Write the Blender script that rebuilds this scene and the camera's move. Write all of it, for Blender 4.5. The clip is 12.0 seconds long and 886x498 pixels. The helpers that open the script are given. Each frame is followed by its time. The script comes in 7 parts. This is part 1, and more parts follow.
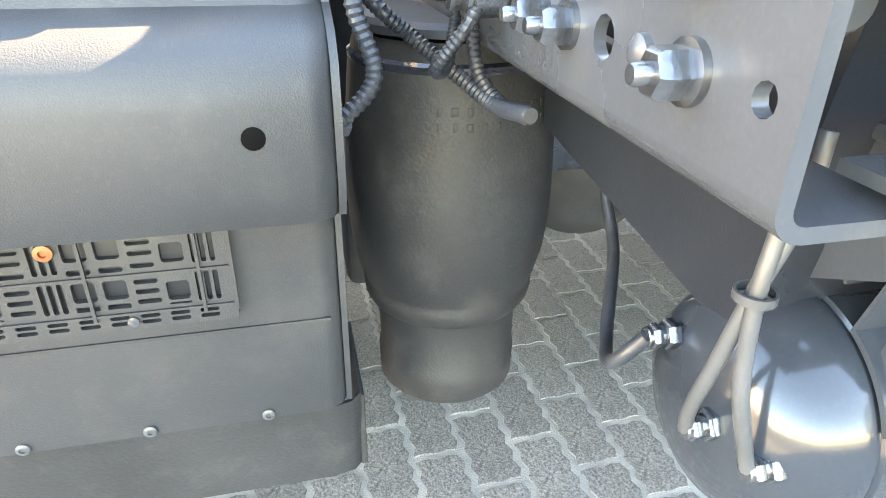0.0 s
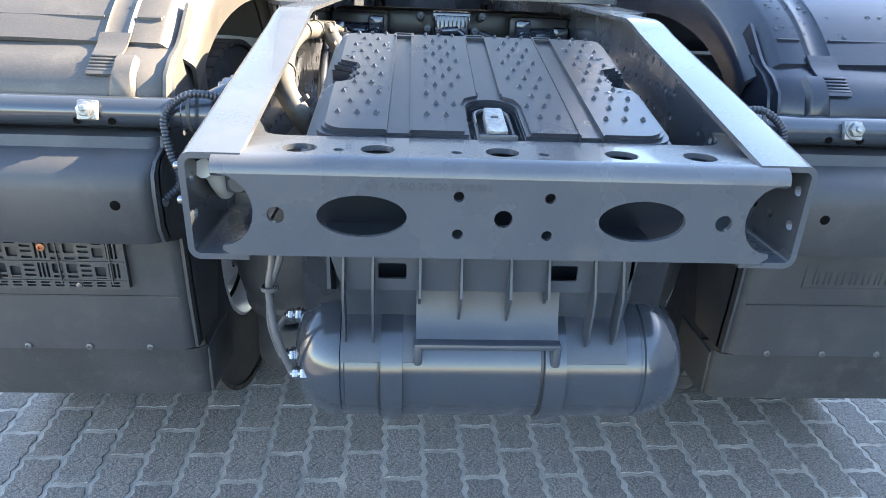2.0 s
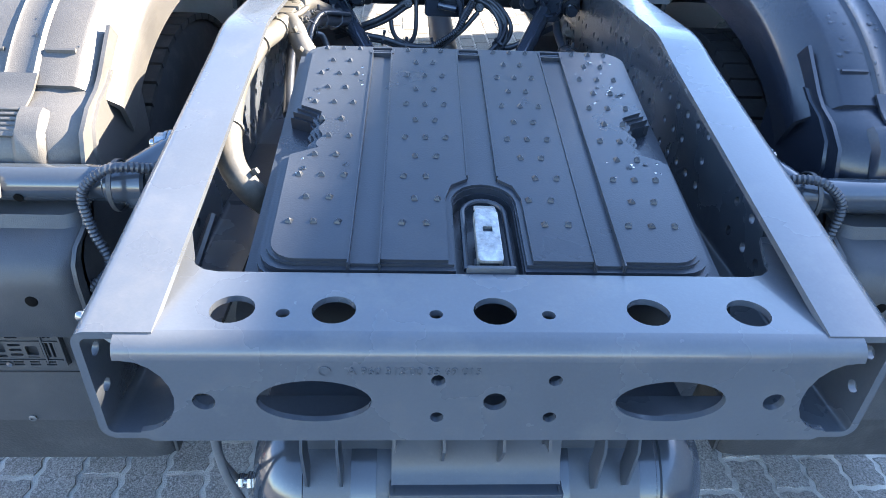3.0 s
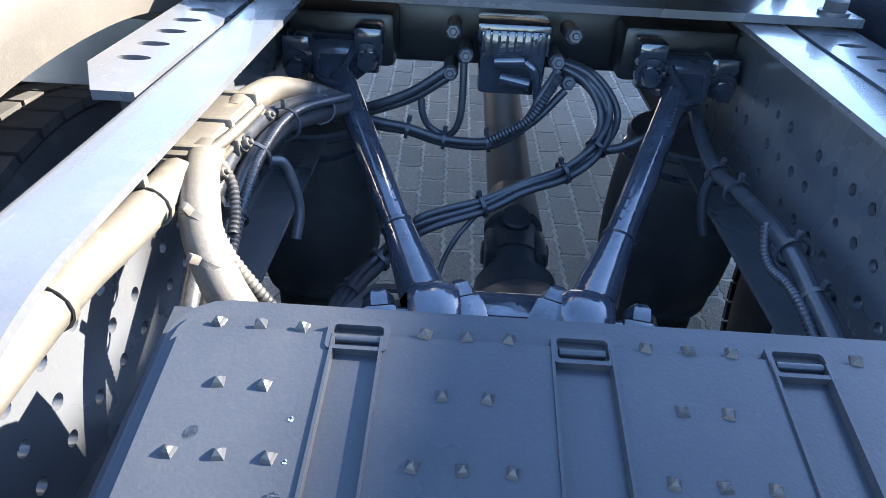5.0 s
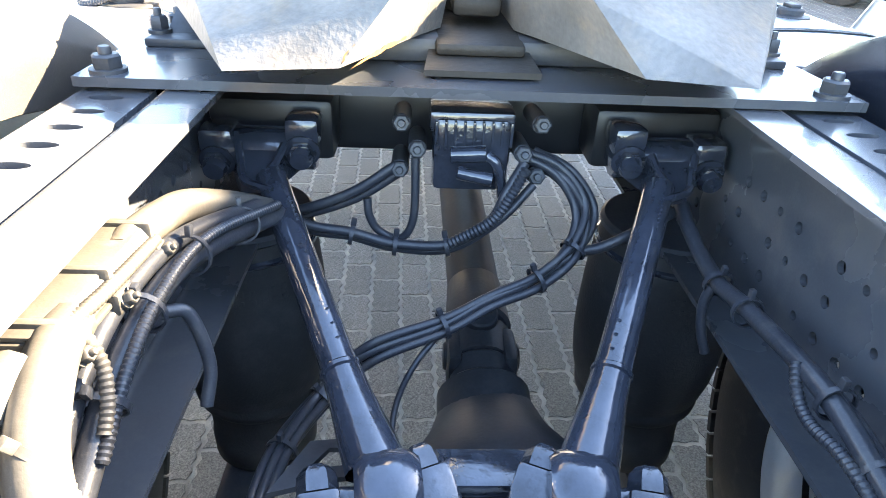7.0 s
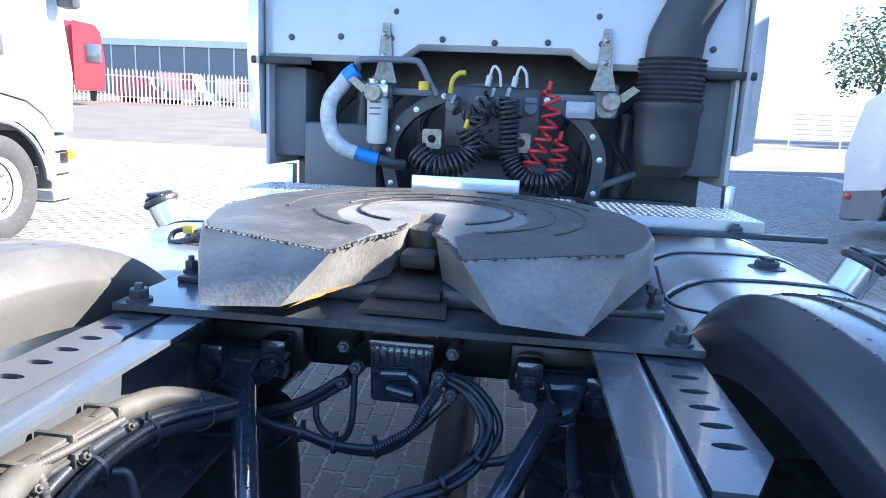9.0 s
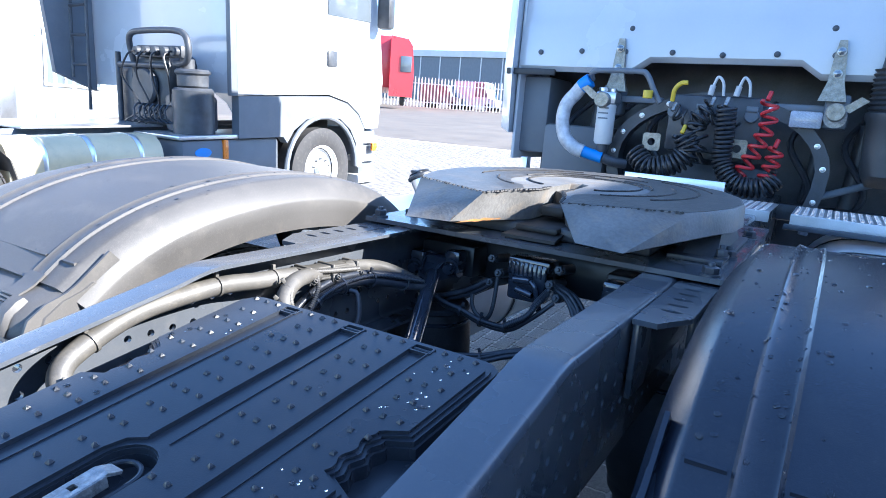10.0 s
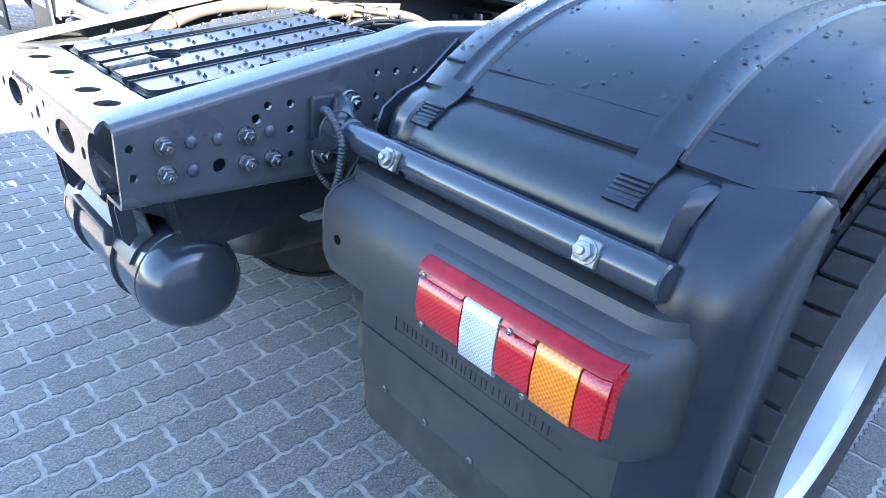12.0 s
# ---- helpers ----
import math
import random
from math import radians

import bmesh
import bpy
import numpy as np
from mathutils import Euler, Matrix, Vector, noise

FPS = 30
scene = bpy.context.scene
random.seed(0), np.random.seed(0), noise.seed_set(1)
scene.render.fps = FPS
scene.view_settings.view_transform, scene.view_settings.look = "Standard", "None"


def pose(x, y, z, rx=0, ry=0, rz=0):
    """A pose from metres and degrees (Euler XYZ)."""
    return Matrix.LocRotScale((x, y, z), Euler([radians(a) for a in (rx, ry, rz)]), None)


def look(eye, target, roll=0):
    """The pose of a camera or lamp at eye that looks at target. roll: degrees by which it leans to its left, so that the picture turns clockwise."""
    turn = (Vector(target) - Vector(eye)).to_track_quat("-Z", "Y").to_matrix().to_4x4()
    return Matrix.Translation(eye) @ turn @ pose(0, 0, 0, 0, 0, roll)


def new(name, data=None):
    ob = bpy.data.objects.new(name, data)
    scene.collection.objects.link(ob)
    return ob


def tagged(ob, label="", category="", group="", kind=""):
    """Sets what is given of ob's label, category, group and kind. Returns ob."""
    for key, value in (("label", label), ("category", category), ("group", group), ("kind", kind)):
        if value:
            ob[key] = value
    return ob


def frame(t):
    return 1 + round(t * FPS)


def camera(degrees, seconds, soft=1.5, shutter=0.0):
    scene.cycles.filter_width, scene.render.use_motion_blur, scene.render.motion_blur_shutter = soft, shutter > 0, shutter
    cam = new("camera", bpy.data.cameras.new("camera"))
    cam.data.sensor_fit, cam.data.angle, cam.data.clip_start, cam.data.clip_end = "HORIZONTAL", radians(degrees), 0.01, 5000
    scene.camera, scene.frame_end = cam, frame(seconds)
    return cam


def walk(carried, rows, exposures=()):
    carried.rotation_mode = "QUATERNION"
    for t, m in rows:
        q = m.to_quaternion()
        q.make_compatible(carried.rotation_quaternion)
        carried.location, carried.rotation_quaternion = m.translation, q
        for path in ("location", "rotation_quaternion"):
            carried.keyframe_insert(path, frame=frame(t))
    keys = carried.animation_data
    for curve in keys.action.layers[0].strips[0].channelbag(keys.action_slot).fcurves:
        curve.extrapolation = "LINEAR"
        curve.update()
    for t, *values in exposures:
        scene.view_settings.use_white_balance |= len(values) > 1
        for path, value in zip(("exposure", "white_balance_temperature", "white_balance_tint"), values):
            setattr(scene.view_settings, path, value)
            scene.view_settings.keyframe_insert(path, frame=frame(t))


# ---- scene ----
cam = camera(68.8, 12.0, 0.75)
PATH = [
    (0, (-0.570, -0.176, 1.022), (-0.156, 1.547, 0.095), 0.8),
    (0.3, (-0.521, -0.355, 1.073), (-0.165, 1.383, 0.175), 1.4),
    (0.5, (-0.462, -0.468, 1.1), (-0.237, 1.321, 0.234), 1.6),
    (1, (-0.359, -0.623, 1.174), (-0.284, 1.2, 0.356), 2.0),
    (1.2, (-0.298, -0.661, 1.176), (-0.227, 1.187, 0.416), 2.2),
    (1.5, (-0.192, -0.715, 1.22), (-0.108, 1.13, 0.452), 2.2),
    (2, (-0.112, -0.744, 1.25), (-0.016, 1.092, 0.463), 2.2),
    (2.5, (-0.086, -0.612, 1.346), (0.01, 1.146, 0.396), 2.5),
    (3, (-0.083, -0.449, 1.431), (0.015, 1.239, 0.363), 2.5),
    (3.5, (-0.062, -0.267, 1.457), (0.004, 1.408, 0.367), 3.1),
    (5.3, (-0.079, 0.43, 1.386), (-0.116, 2.073, 0.246), 2.7),
    (5.5, (-0.077, 0.478, 1.371), (-0.11, 2.097, 0.197), 2.5),
    (6, (-0.067, 0.522, 1.366), (-0.024, 2.11, 0.151), 1.9),
    (6.5, (-0.073, 0.52, 1.38), (0.037, 2.104, 0.164), 2.1),
    (7, (-0.079, 0.532, 1.41), (0.014, 2.268, 0.42), 2.8),
    (7.5, (-0.045, 0.487, 1.493), (-0.003, 2.331, 0.721), 1.8),
    (7.7, (-0.023, 0.44, 1.522), (-0.006, 2.324, 0.855), 1.5),
    (9.3, (0.303, 0.237, 1.503), (-0.125, 2.156, 1.137), 3.7),
    (9.5, (0.398, 0.124, 1.491), (-0.247, 1.979, 1.115), 3.9),
    (10, (0.656, -0.173, 1.489), (-0.34, 1.515, 1.089), 4.5),
    (10.5, (0.888, -0.335, 1.46), (-0.157, 1.295, 0.959), 4.7),
    (11, (1.165, -0.429, 1.405), (-0.035, 1.056, 0.812), 5.1),
    (11.5, (1.312, -0.433, 1.39), (-0.042, 0.891, 0.748), 5.4),
    (12, (1.395, -0.268, 1.339), (0.111, 0.998, 0.472), 5.8),
]
walk(cam, [(t, look(eye, target, roll)) for t, eye, target, roll in PATH], [(0, 5.15, 10400, 10), (0.5, 4.58, 9500, 10), (1, 4.1, 8400, 10), (1.5, 3.72, 7900, 10), (2.5, 3.54, 6750, 10), (3.5, 3.42, 6050, 10), (5.5, 3.74, 6350, 10), (6.5, 4.56, 7500, 10), (7.0, 4.33, 7900, 10), (7.5, 3.26, 7300, 10), (9.5, 2.6, 5350, 10), (10.0, 2.5, 5300, 10), (10.5, 2.46, 5350, 10), (11.0, 2.93, 5600, 10), (11.5, 3.15, 5750, 10), (12, 3.74, 6300, 10)])

# ---- world, sun, exposure ----
world = bpy.data.worlds.new("sky_world")
scene.world = world
world.use_nodes = True
wn = world.node_tree
wn.nodes.clear()
sky = wn.nodes.new("ShaderNodeTexSky")
sky.sky_type, sky.sun_disc = "NISHITA", False
sky.dust_density, sky.ozone_density = 0.3, 3.0
SUN_DIR = Vector((1.0, 0.30, 0.62)).normalized()
sky.sun_elevation = math.asin(SUN_DIR.z)
sky.sun_rotation = math.atan2(SUN_DIR.x, SUN_DIR.y)
bg = wn.nodes.new("ShaderNodeBackground")
bg.inputs["Strength"].default_value = 0.105
wo = wn.nodes.new("ShaderNodeOutputWorld")
wn.links.new(sky.outputs[0], bg.inputs[0])
wn.links.new(bg.outputs[0], wo.inputs[0])
sun_data = bpy.data.lights.new("sun", "SUN")
sun_data.energy, sun_data.angle, sun_data.color = 4.9, radians(0.53), (1.0, 0.86, 0.68)
sun = new("sun", sun_data)
sun.matrix_world = look(SUN_DIR * 30, (0, 0, 0))


# ---- materials ----
def mat(name, color, rough=0.5, metal=0.0, var=0.15, scale=6.0, bump=0.05, bscale=120.0, stain=None, amount=0.3, coat=0.0, island=0.0, spread=0.0, spec=0.5, facets=0.0, dust=0.0):
    """Principled surface with large and small variation, stains and fine relief, in object space metres."""
    m = bpy.data.materials.new(name)
    m.use_nodes = True
    nt = m.node_tree
    p = nt.nodes["Principled BSDF"]
    p.inputs["Metallic"].default_value = metal
    p.inputs["Coat Weight"].default_value = coat
    p.inputs["Specular IOR Level"].default_value = spec
    tc = nt.nodes.new("ShaderNodeTexCoord")
    n1 = nt.nodes.new("ShaderNodeTexNoise")
    n1.inputs["Scale"].default_value, n1.inputs["Detail"].default_value = scale, 6
    n2 = nt.nodes.new("ShaderNodeTexNoise")
    n2.inputs["Scale"].default_value, n2.inputs["Detail"].default_value = bscale, 3
    nt.links.new(tc.outputs["Object"], n1.inputs["Vector"])
    nt.links.new(tc.outputs["Object"], n2.inputs["Vector"])
    ramp = nt.nodes.new("ShaderNodeMapRange")
    ramp.inputs["From Min"].default_value, ramp.inputs["From Max"].default_value = 0.3, 0.7
    ramp.inputs["To Min"].default_value, ramp.inputs["To Max"].default_value = 1 - var, 1 + var
    nt.links.new(n1.outputs[0], ramp.inputs[0])
    fine = nt.nodes.new("ShaderNodeMapRange")
    fine.inputs["To Min"].default_value, fine.inputs["To Max"].default_value = 1 - var * 0.8, 1 + var * 0.8
    nt.links.new(n2.outputs[0], fine.inputs[0])
    mul = nt.nodes.new("ShaderNodeMath")
    mul.operation = "MULTIPLY"
    nt.links.new(ramp.outputs[0], mul.inputs[0])
    nt.links.new(fine.outputs[0], mul.inputs[1])
    last = mul.outputs[0]
    for kind, size in (("Random Per Island", island), ("Random", spread)):
        if size:
            gi = nt.nodes.new("ShaderNodeNewGeometry" if kind != "Random" else "ShaderNodeObjectInfo")
            mr = nt.nodes.new("ShaderNodeMapRange")
            mr.inputs["To Min"].default_value, mr.inputs["To Max"].default_value = 1 - size, 1 + size
            nt.links.new(gi.outputs[kind], mr.inputs[0])
            mm = nt.nodes.new("ShaderNodeMath")
            mm.operation = "MULTIPLY"
            nt.links.new(last, mm.inputs[0])
            nt.links.new(mr.outputs[0], mm.inputs[1])
            last = mm.outputs[0]
    mix = nt.nodes.new("ShaderNodeVectorMath")
    mix.operation = "SCALE"
    mix.inputs[0].default_value = color[:3]
    nt.links.new(last, mix.inputs["Scale"])
    col = mix.outputs[0]
    if stain:
        n3 = nt.nodes.new("ShaderNodeTexNoise")
        n3.inputs["Scale"].default_value, n3.inputs["Detail"].default_value, n3.inputs["Roughness"].default_value = scale * 2.3, 8, 0.65
        nt.links.new(tc.outputs["Object"], n3.inputs["Vector"])
        mk = nt.nodes.new("ShaderNodeMapRange")
        mk.inputs["From Min"].default_value, mk.inputs["From Max"].default_value = 0.52, 0.72
        mk.inputs["To Max"].default_value = amount
        nt.links.new(n3.outputs[0], mk.inputs[0])
        mc = nt.nodes.new("ShaderNodeMix")
        mc.data_type = "RGBA"
        mc.inputs["B"].default_value = (*stain[:3], 1)
        nt.links.new(mk.outputs[0], mc.inputs["Factor"])
        nt.links.new(col, mc.inputs["A"])
        col = mc.outputs["Result"]
    if dust:
        n4 = nt.nodes.new("ShaderNodeTexNoise")
        n4.inputs["Scale"].default_value, n4.inputs["Detail"].default_value, n4.inputs["Roughness"].default_value = 230, 6, 0.75
        nt.links.new(tc.outputs["Object"], n4.inputs["Vector"])
        dk = nt.nodes.new("ShaderNodeMapRange")
        dk.inputs["From Min"].default_value, dk.inputs["From Max"].default_value = 0.53, 0.64
        dk.inputs["To Max"].default_value = dust
        nt.links.new(n4.outputs[0], dk.inputs[0])
        dm = nt.nodes.new("ShaderNodeMix")
        dm.data_type = "RGBA"
        dm.inputs["B"].default_value = (0.34, 0.32, 0.29, 1)
        nt.links.new(dk.outputs[0], dm.inputs["Factor"])
        nt.links.new(col, dm.inputs["A"])
        col = dm.outputs["Result"]
    nt.links.new(col, p.inputs["Base Color"])
    rr = nt.nodes.new("ShaderNodeMapRange")
    rr.inputs["To Min"].default_value, rr.inputs["To Max"].default_value = max(0.02, rough * 0.75), min(1, rough * 1.25)
    nt.links.new(n1.outputs[0], rr.inputs[0])
    nt.links.new(rr.outputs[0], p.inputs["Roughness"])
    if facets:
        ck = nt.nodes.new("ShaderNodeTexChecker")
        ck.inputs["Scale"].default_value = facets
        nt.links.new(tc.outputs["Object"], ck.inputs["Vector"])
        fr = nt.nodes.new("ShaderNodeMapRange")
        fr.inputs["To Min"].default_value, fr.inputs["To Max"].default_value = 0.72, 1.12
        nt.links.new(ck.outputs["Fac"], fr.inputs[0])
        fs = nt.nodes.new("ShaderNodeVectorMath")
        fs.operation = "SCALE"
        nt.links.new(col, fs.inputs[0])
        nt.links.new(fr.outputs[0], fs.inputs["Scale"])
        nt.links.new(fs.outputs[0], p.inputs["Base Color"])
        bp = nt.nodes.new("ShaderNodeBump")
        bp.inputs["Strength"].default_value, bp.inputs["Distance"].default_value = 0.8, 0.0015
        nt.links.new(ck.outputs["Fac"], bp.inputs["Height"])
        nt.links.new(bp.outputs[0], p.inputs["Normal"])
    elif bump:
        bp = nt.nodes.new("ShaderNodeBump")
        bp.inputs["Strength"].default_value, bp.inputs["Distance"].default_value = bump, 0.002
        nt.links.new(n2.outputs[0], bp.inputs["Height"])
        nt.links.new(bp.outputs[0], p.inputs["Normal"])
    return m


M_FRAME = mat("chassis_paint", (0.064, 0.071, 0.083), 0.27, 0.0, 0.10, 6, 0.05, 260, (0.16, 0.148, 0.13), 0.2, coat=0.28, dust=0.018)
M_PLASTIC = mat("black_plastic", (0.036, 0.038, 0.042), 0.45, 0, 0.14, 4, 0.30, 700, (0.10, 0.095, 0.088), 0.28, dust=0.027)
# wet right guard; its colour is also darkened and blued for shade
M_FENDER = mat("wet_shaded_mudguard_plastic", (0.014, 0.018, 0.028), 0.24, 0, 0.15, 3, 0.12, 600, (0.055, 0.052, 0.048), 0.18, dust=0.0135)
# dusty left guard; its colour is also lightened and warmed for sunlight
M_FENDER_DRY_SUNLIT = mat("dusty_sunlit_mudguard_plastic", (0.064, 0.061, 0.058), 0.46, 0, 0.16, 4, 0.22, 600, (0.15, 0.138, 0.12), 0.35, dust=0.0675)
M_COVER = mat("cover_plastic", (0.024, 0.028, 0.036), 0.29, 0, 0.18, 5, 0.10, 400, (0.06, 0.059, 0.057), 0.2, dust=0.014, spec=0.34)
M_TANK = mat("tank_paint", (0.040, 0.049, 0.063), 0.18, 0.2, 0.06, 5, 0.02, 200, (0.08, 0.078, 0.075), 0.2, coat=0.4, dust=0.018)
M_CRADLE = mat("cradle_paint", (0.044, 0.053, 0.068), 0.38, 0.05, 0.08, 6, 0.05, 240, (0.13, 0.12, 0.11), 0.2, dust=0.0225)
M_RUBBER = mat("rubber", (0.028, 0.029, 0.031), 0.55, 0, 0.22, 8, 0.35, 220, (0.085, 0.083, 0.080), 0.40, dust=0.027)
M_TYRE = mat("tyre_rubber", (0.032, 0.032, 0.034), 0.8, 0, 0.2, 9, 0.2, 250, (0.11, 0.10, 0.09), 0.35)
M_OILY = mat("oily_steel", (0.045, 0.054, 0.075), 0.16, 0.3, 0.25, 14, 0.55, 75, (0.015, 0.016, 0.02), 0.6, coat=1.0)
M_CAST = mat("wet_greasy_casting", (0.050, 0.058, 0.075), 0.14, 0.35, 0.45, 26, 1.0, 60, (0.010, 0.011, 0.014), 0.85, coat=0.9)
M_BOLT = mat("galvanised_bolt", (0.24, 0.25, 0.265), 0.24, 0.9, 0.25, 60, 0.15, 300, (0.07, 0.07, 0.07), 0.5)
M_ZINC = mat("weathered_zinc", (0.27, 0.27, 0.265), 0.42, 0.6, 0.35, 60, 0.9, 120, (0.50, 0.50, 0.48), 0.6)
M_DARK = mat("dark_machinery", (0.052, 0.057, 0.066), 0.45, 0.1, 0.3, 9, 0.15, 150, (0.10, 0.09, 0.08), 0.35)
M_CABLE = mat("cable_sleeve", (0.030, 0.034, 0.043), 0.34, 0, 0.12, 12, 0.15, 300, (0.12, 0.115, 0.10), 0.3, dust=0.0675)
M_HOSE = mat("grey_conduit", (0.075, 0.071, 0.064), 0.5, 0, 0.18, 14, 0.10, 300, (0.16, 0.145, 0.12), 0.5, dust=0.054)
M_RED = mat("red_lens", (0.50, 0.010, 0.018), 0.10, 0, 0.10, 30, 0.25, 260, coat=0.6, facets=260)
M_AMBER = mat("amber_lens", (0.80, 0.22, 0.012), 0.10, 0, 0.10, 30, 0.25, 260, coat=0.6, facets=260)
M_CLEAR = mat("clear_lens", (0.52, 0.53, 0.58), 0.12, 0, 0.10, 30, 0.5, 420, coat=0.6, facets=330)
M_WHITE = mat("white_cab_paint", (0.50, 0.515, 0.535), 0.26, 0, 0.04, 2, 0.01, 100, (0.38, 0.37, 0.355), 0.12, coat=0.4)
M_ALU = mat("aluminium", (0.66, 0.67, 0.69), 0.30, 0.9, 0.08, 5, 0.05, 180, (0.45, 0.46, 0.48), 0.25)
M_TREAD = mat("chequer_aluminium", (0.60, 0.61, 0.62), 0.34, 0.85, 0.12, 8, 0.1, 160)
M_RIM = mat("silver_rim", (0.60, 0.62, 0.65), 0.34, 0.4, 0.08, 6, 0.03, 200, (0.4, 0.39, 0.37), 0.2)
M_FIFTH = mat("worn_fifth_wheel_steel", (0.155, 0.152, 0.146), 0.44, 0.0, 0.34, 7, 0.45, 130, (0.30, 0.215, 0.12), 0.36, dust=0.045, spec=0.3)
M_FIFTH_TOP = mat("greasy_plate_top", (0.058, 0.056, 0.053), 0.40, 0.0, 0.40, 8, 0.8, 70, (0.17, 0.145, 0.11), 0.5, dust=0.06, spec=0.25)
M_GREASE = mat("dark_grease", (0.024, 0.022, 0.020), 0.6, 0, 0.4, 20, 0.5, 120)
M_RUST = mat("rust_scrape", (0.40, 0.20, 0.07), 0.6, 0.1, 0.3, 30, 0.2, 200)
M_PAVER = mat("concrete_paver", (0.165, 0.156, 0.146), 0.85, 0, 0.62, 190, 1.0, 240, (0.29, 0.275, 0.255), 0.5, island=0.14, spread=0.14, dust=0.35)
M_JOINT = mat("joint_sand", (0.40, 0.375, 0.335), 0.95, 0, 0.3, 14, 0.8, 260, (0.28, 0.265, 0.24), 0.6)
M_YARD = mat("far_yard_paving", (0.122, 0.106, 0.087), 0.9, 0, 0.2, 0.6, 0.3, 30, (0.17, 0.145, 0.115), 0.45)
M_WALL = mat("white_cladding", (0.52, 0.52, 0.51), 0.6, 0, 0.06, 1, 0.05, 40)
M_GLASSY = mat("dark_window", (0.10, 0.12, 0.14), 0.08, 0, 0.1, 2, 0.0, 40, coat=0.5)
M_GREYPL = mat("grey_bumper_plastic", (0.125, 0.14, 0.16), 0.55, 0, 0.10, 4, 0.05, 200, (0.2, 0.195, 0.185), 0.25)
M_REDPAINT = mat("red_cab_paint", (0.55, 0.03, 0.04), 0.3, 0, 0.05, 2, 0.01, 100, coat=0.3)
M_LEAF = mat("leaves", (0.075, 0.11, 0.035), 0.6, 0, 0.3, 4, 0.0, 60, island=0.35)
M_BARK = mat("bark", (0.12, 0.10, 0.08), 0.9, 0, 0.3, 10, 0.4, 60)
M_BLUE = mat("blue_tape", (0.03, 0.22, 0.62), 0.45, 0, 0.12, 20, 0.1, 200)
M_FOIL = mat("grey_protective_wrap", (0.46, 0.47, 0.49), 0.45, 0.1, 0.25, 25, 0.5, 60)
M_YELLOW = mat("yellow_plastic", (0.55, 0.40, 0.03), 0.4, 0, 0.1, 20, 0.05, 200, (0.2, 0.16, 0.05), 0.4)
M_REDHOSE = mat("red_coil_hose", (0.45, 0.025, 0.03), 0.35, 0, 0.1, 20, 0.05, 200)
M_BLACKHOSE = mat("black_coil_hose", (0.022, 0.023, 0.026), 0.35, 0, 0.1, 20, 0.05, 200)
M_CREAM = mat("cream_tank_paint", (0.56, 0.47, 0.29), 0.4, 0, 0.08, 4, 0.03, 200, (0.3, 0.27, 0.2), 0.3)
M_LINE = mat("grey_air_line", (0.095, 0.097, 0.102), 0.35, 0.1, 0.15, 20, 0.05, 300, (0.06, 0.058, 0.055), 0.4)
# near-black for flat discs that stand in for the shade inside holes
M_VOID = mat("hole_shade_black", (0.004, 0.004, 0.004), 0.9, 0, 0.1, 20, 0.0, 100, spec=0.05)
M_REDTOP = mat("smooth_red_cover", (0.30, 0.012, 0.02), 0.22, 0, 0.25, 25, 0.05, 120, spec=0.25)
M_SALMON = mat("salmon_reflector", (0.55, 0.13, 0.085), 0.14, 0, 0.3, 60, 0.5, 160, coat=0.4)
M_PASSIV = mat("yellowed_zinc", (0.27, 0.255, 0.215), 0.45, 0.5, 0.35, 40, 0.4, 160, (0.34, 0.24, 0.09), 0.45)
M_COPPER = mat("rusty_rivet", (0.36, 0.13, 0.06), 0.5, 0.4, 0.2, 40, 0.1, 200)

M_WATER = mat("water", (0.80, 0.83, 0.86), 0.03, 0, 0.0, 20, 0.0, 100)
M_WATER.node_tree.nodes["Principled BSDF"].inputs["Transmission Weight"].default_value = 1.0
M_WATER.node_tree.nodes["Principled BSDF"].inputs["IOR"].default_value = 1.33


# ---- mesh helpers ----
def finish(bm, smooth=True, angle=42):
    bmesh.ops.remove_doubles(bm, verts=bm.verts, dist=1e-5)
    bmesh.ops.recalc_face_normals(bm, faces=bm.faces)
    if smooth:
        for f in bm.faces:
            f.smooth = True
        for e in bm.edges:
            if len(e.link_faces) != 2 or e.calc_face_angle(0) > radians(angle):
                e.smooth = False
    return bm


def part(name, bm, material, parent=None, label="", smooth=True):
    """Links a bmesh as one mesh object under a thing or a part."""
    finish(bm, smooth)
    me = bpy.data.meshes.new(name)
    bm.to_mesh(me)
    bm.free()
    for m in (material if isinstance(material, (list, tuple)) else [material]):
        me.materials.append(m)
    ob = new(name, me)
    if parent is not None:
        ob.parent = parent
    if label:
        tagged(ob, label)
    return ob


def thing(name, label, category, at=(0, 0, 0), group="", kind=""):
    e = new(name)
    e.empty_display_size = 0.05
    e.location = at
    return tagged(e, label, category, group, kind)


def mesh(fn, *args, **kw):
    bm = bmesh.new()
    fn(bm, *args, **kw)
    return bm


def box(bm, lo, hi, bevel=0.0, m=None, seg=2):
    c = [(a + b) / 2 for a, b in zip(lo, hi)]
    s = [abs(b - a) for a, b in zip(lo, hi)]
    r = bmesh.ops.create_cube(bm, size=1, matrix=(m or Matrix()) @ Matrix.Translation(c) @ Matrix.Diagonal((*s, 1)))
    if bevel:
        edges = list({e for v in r["verts"] for e in v.link_edges})
        bmesh.ops.bevel(bm, geom=edges, offset=min(bevel, min(s) * 0.45), segments=seg, affect="EDGES", profile=0.5)
    return bm


def frame_at(p, d):
    """A matrix at p whose z axis points along d."""
    q = Vector(d).normalized().to_track_quat("Z", "Y")
    return Matrix.Translation(p) @ q.to_matrix().to_4x4()


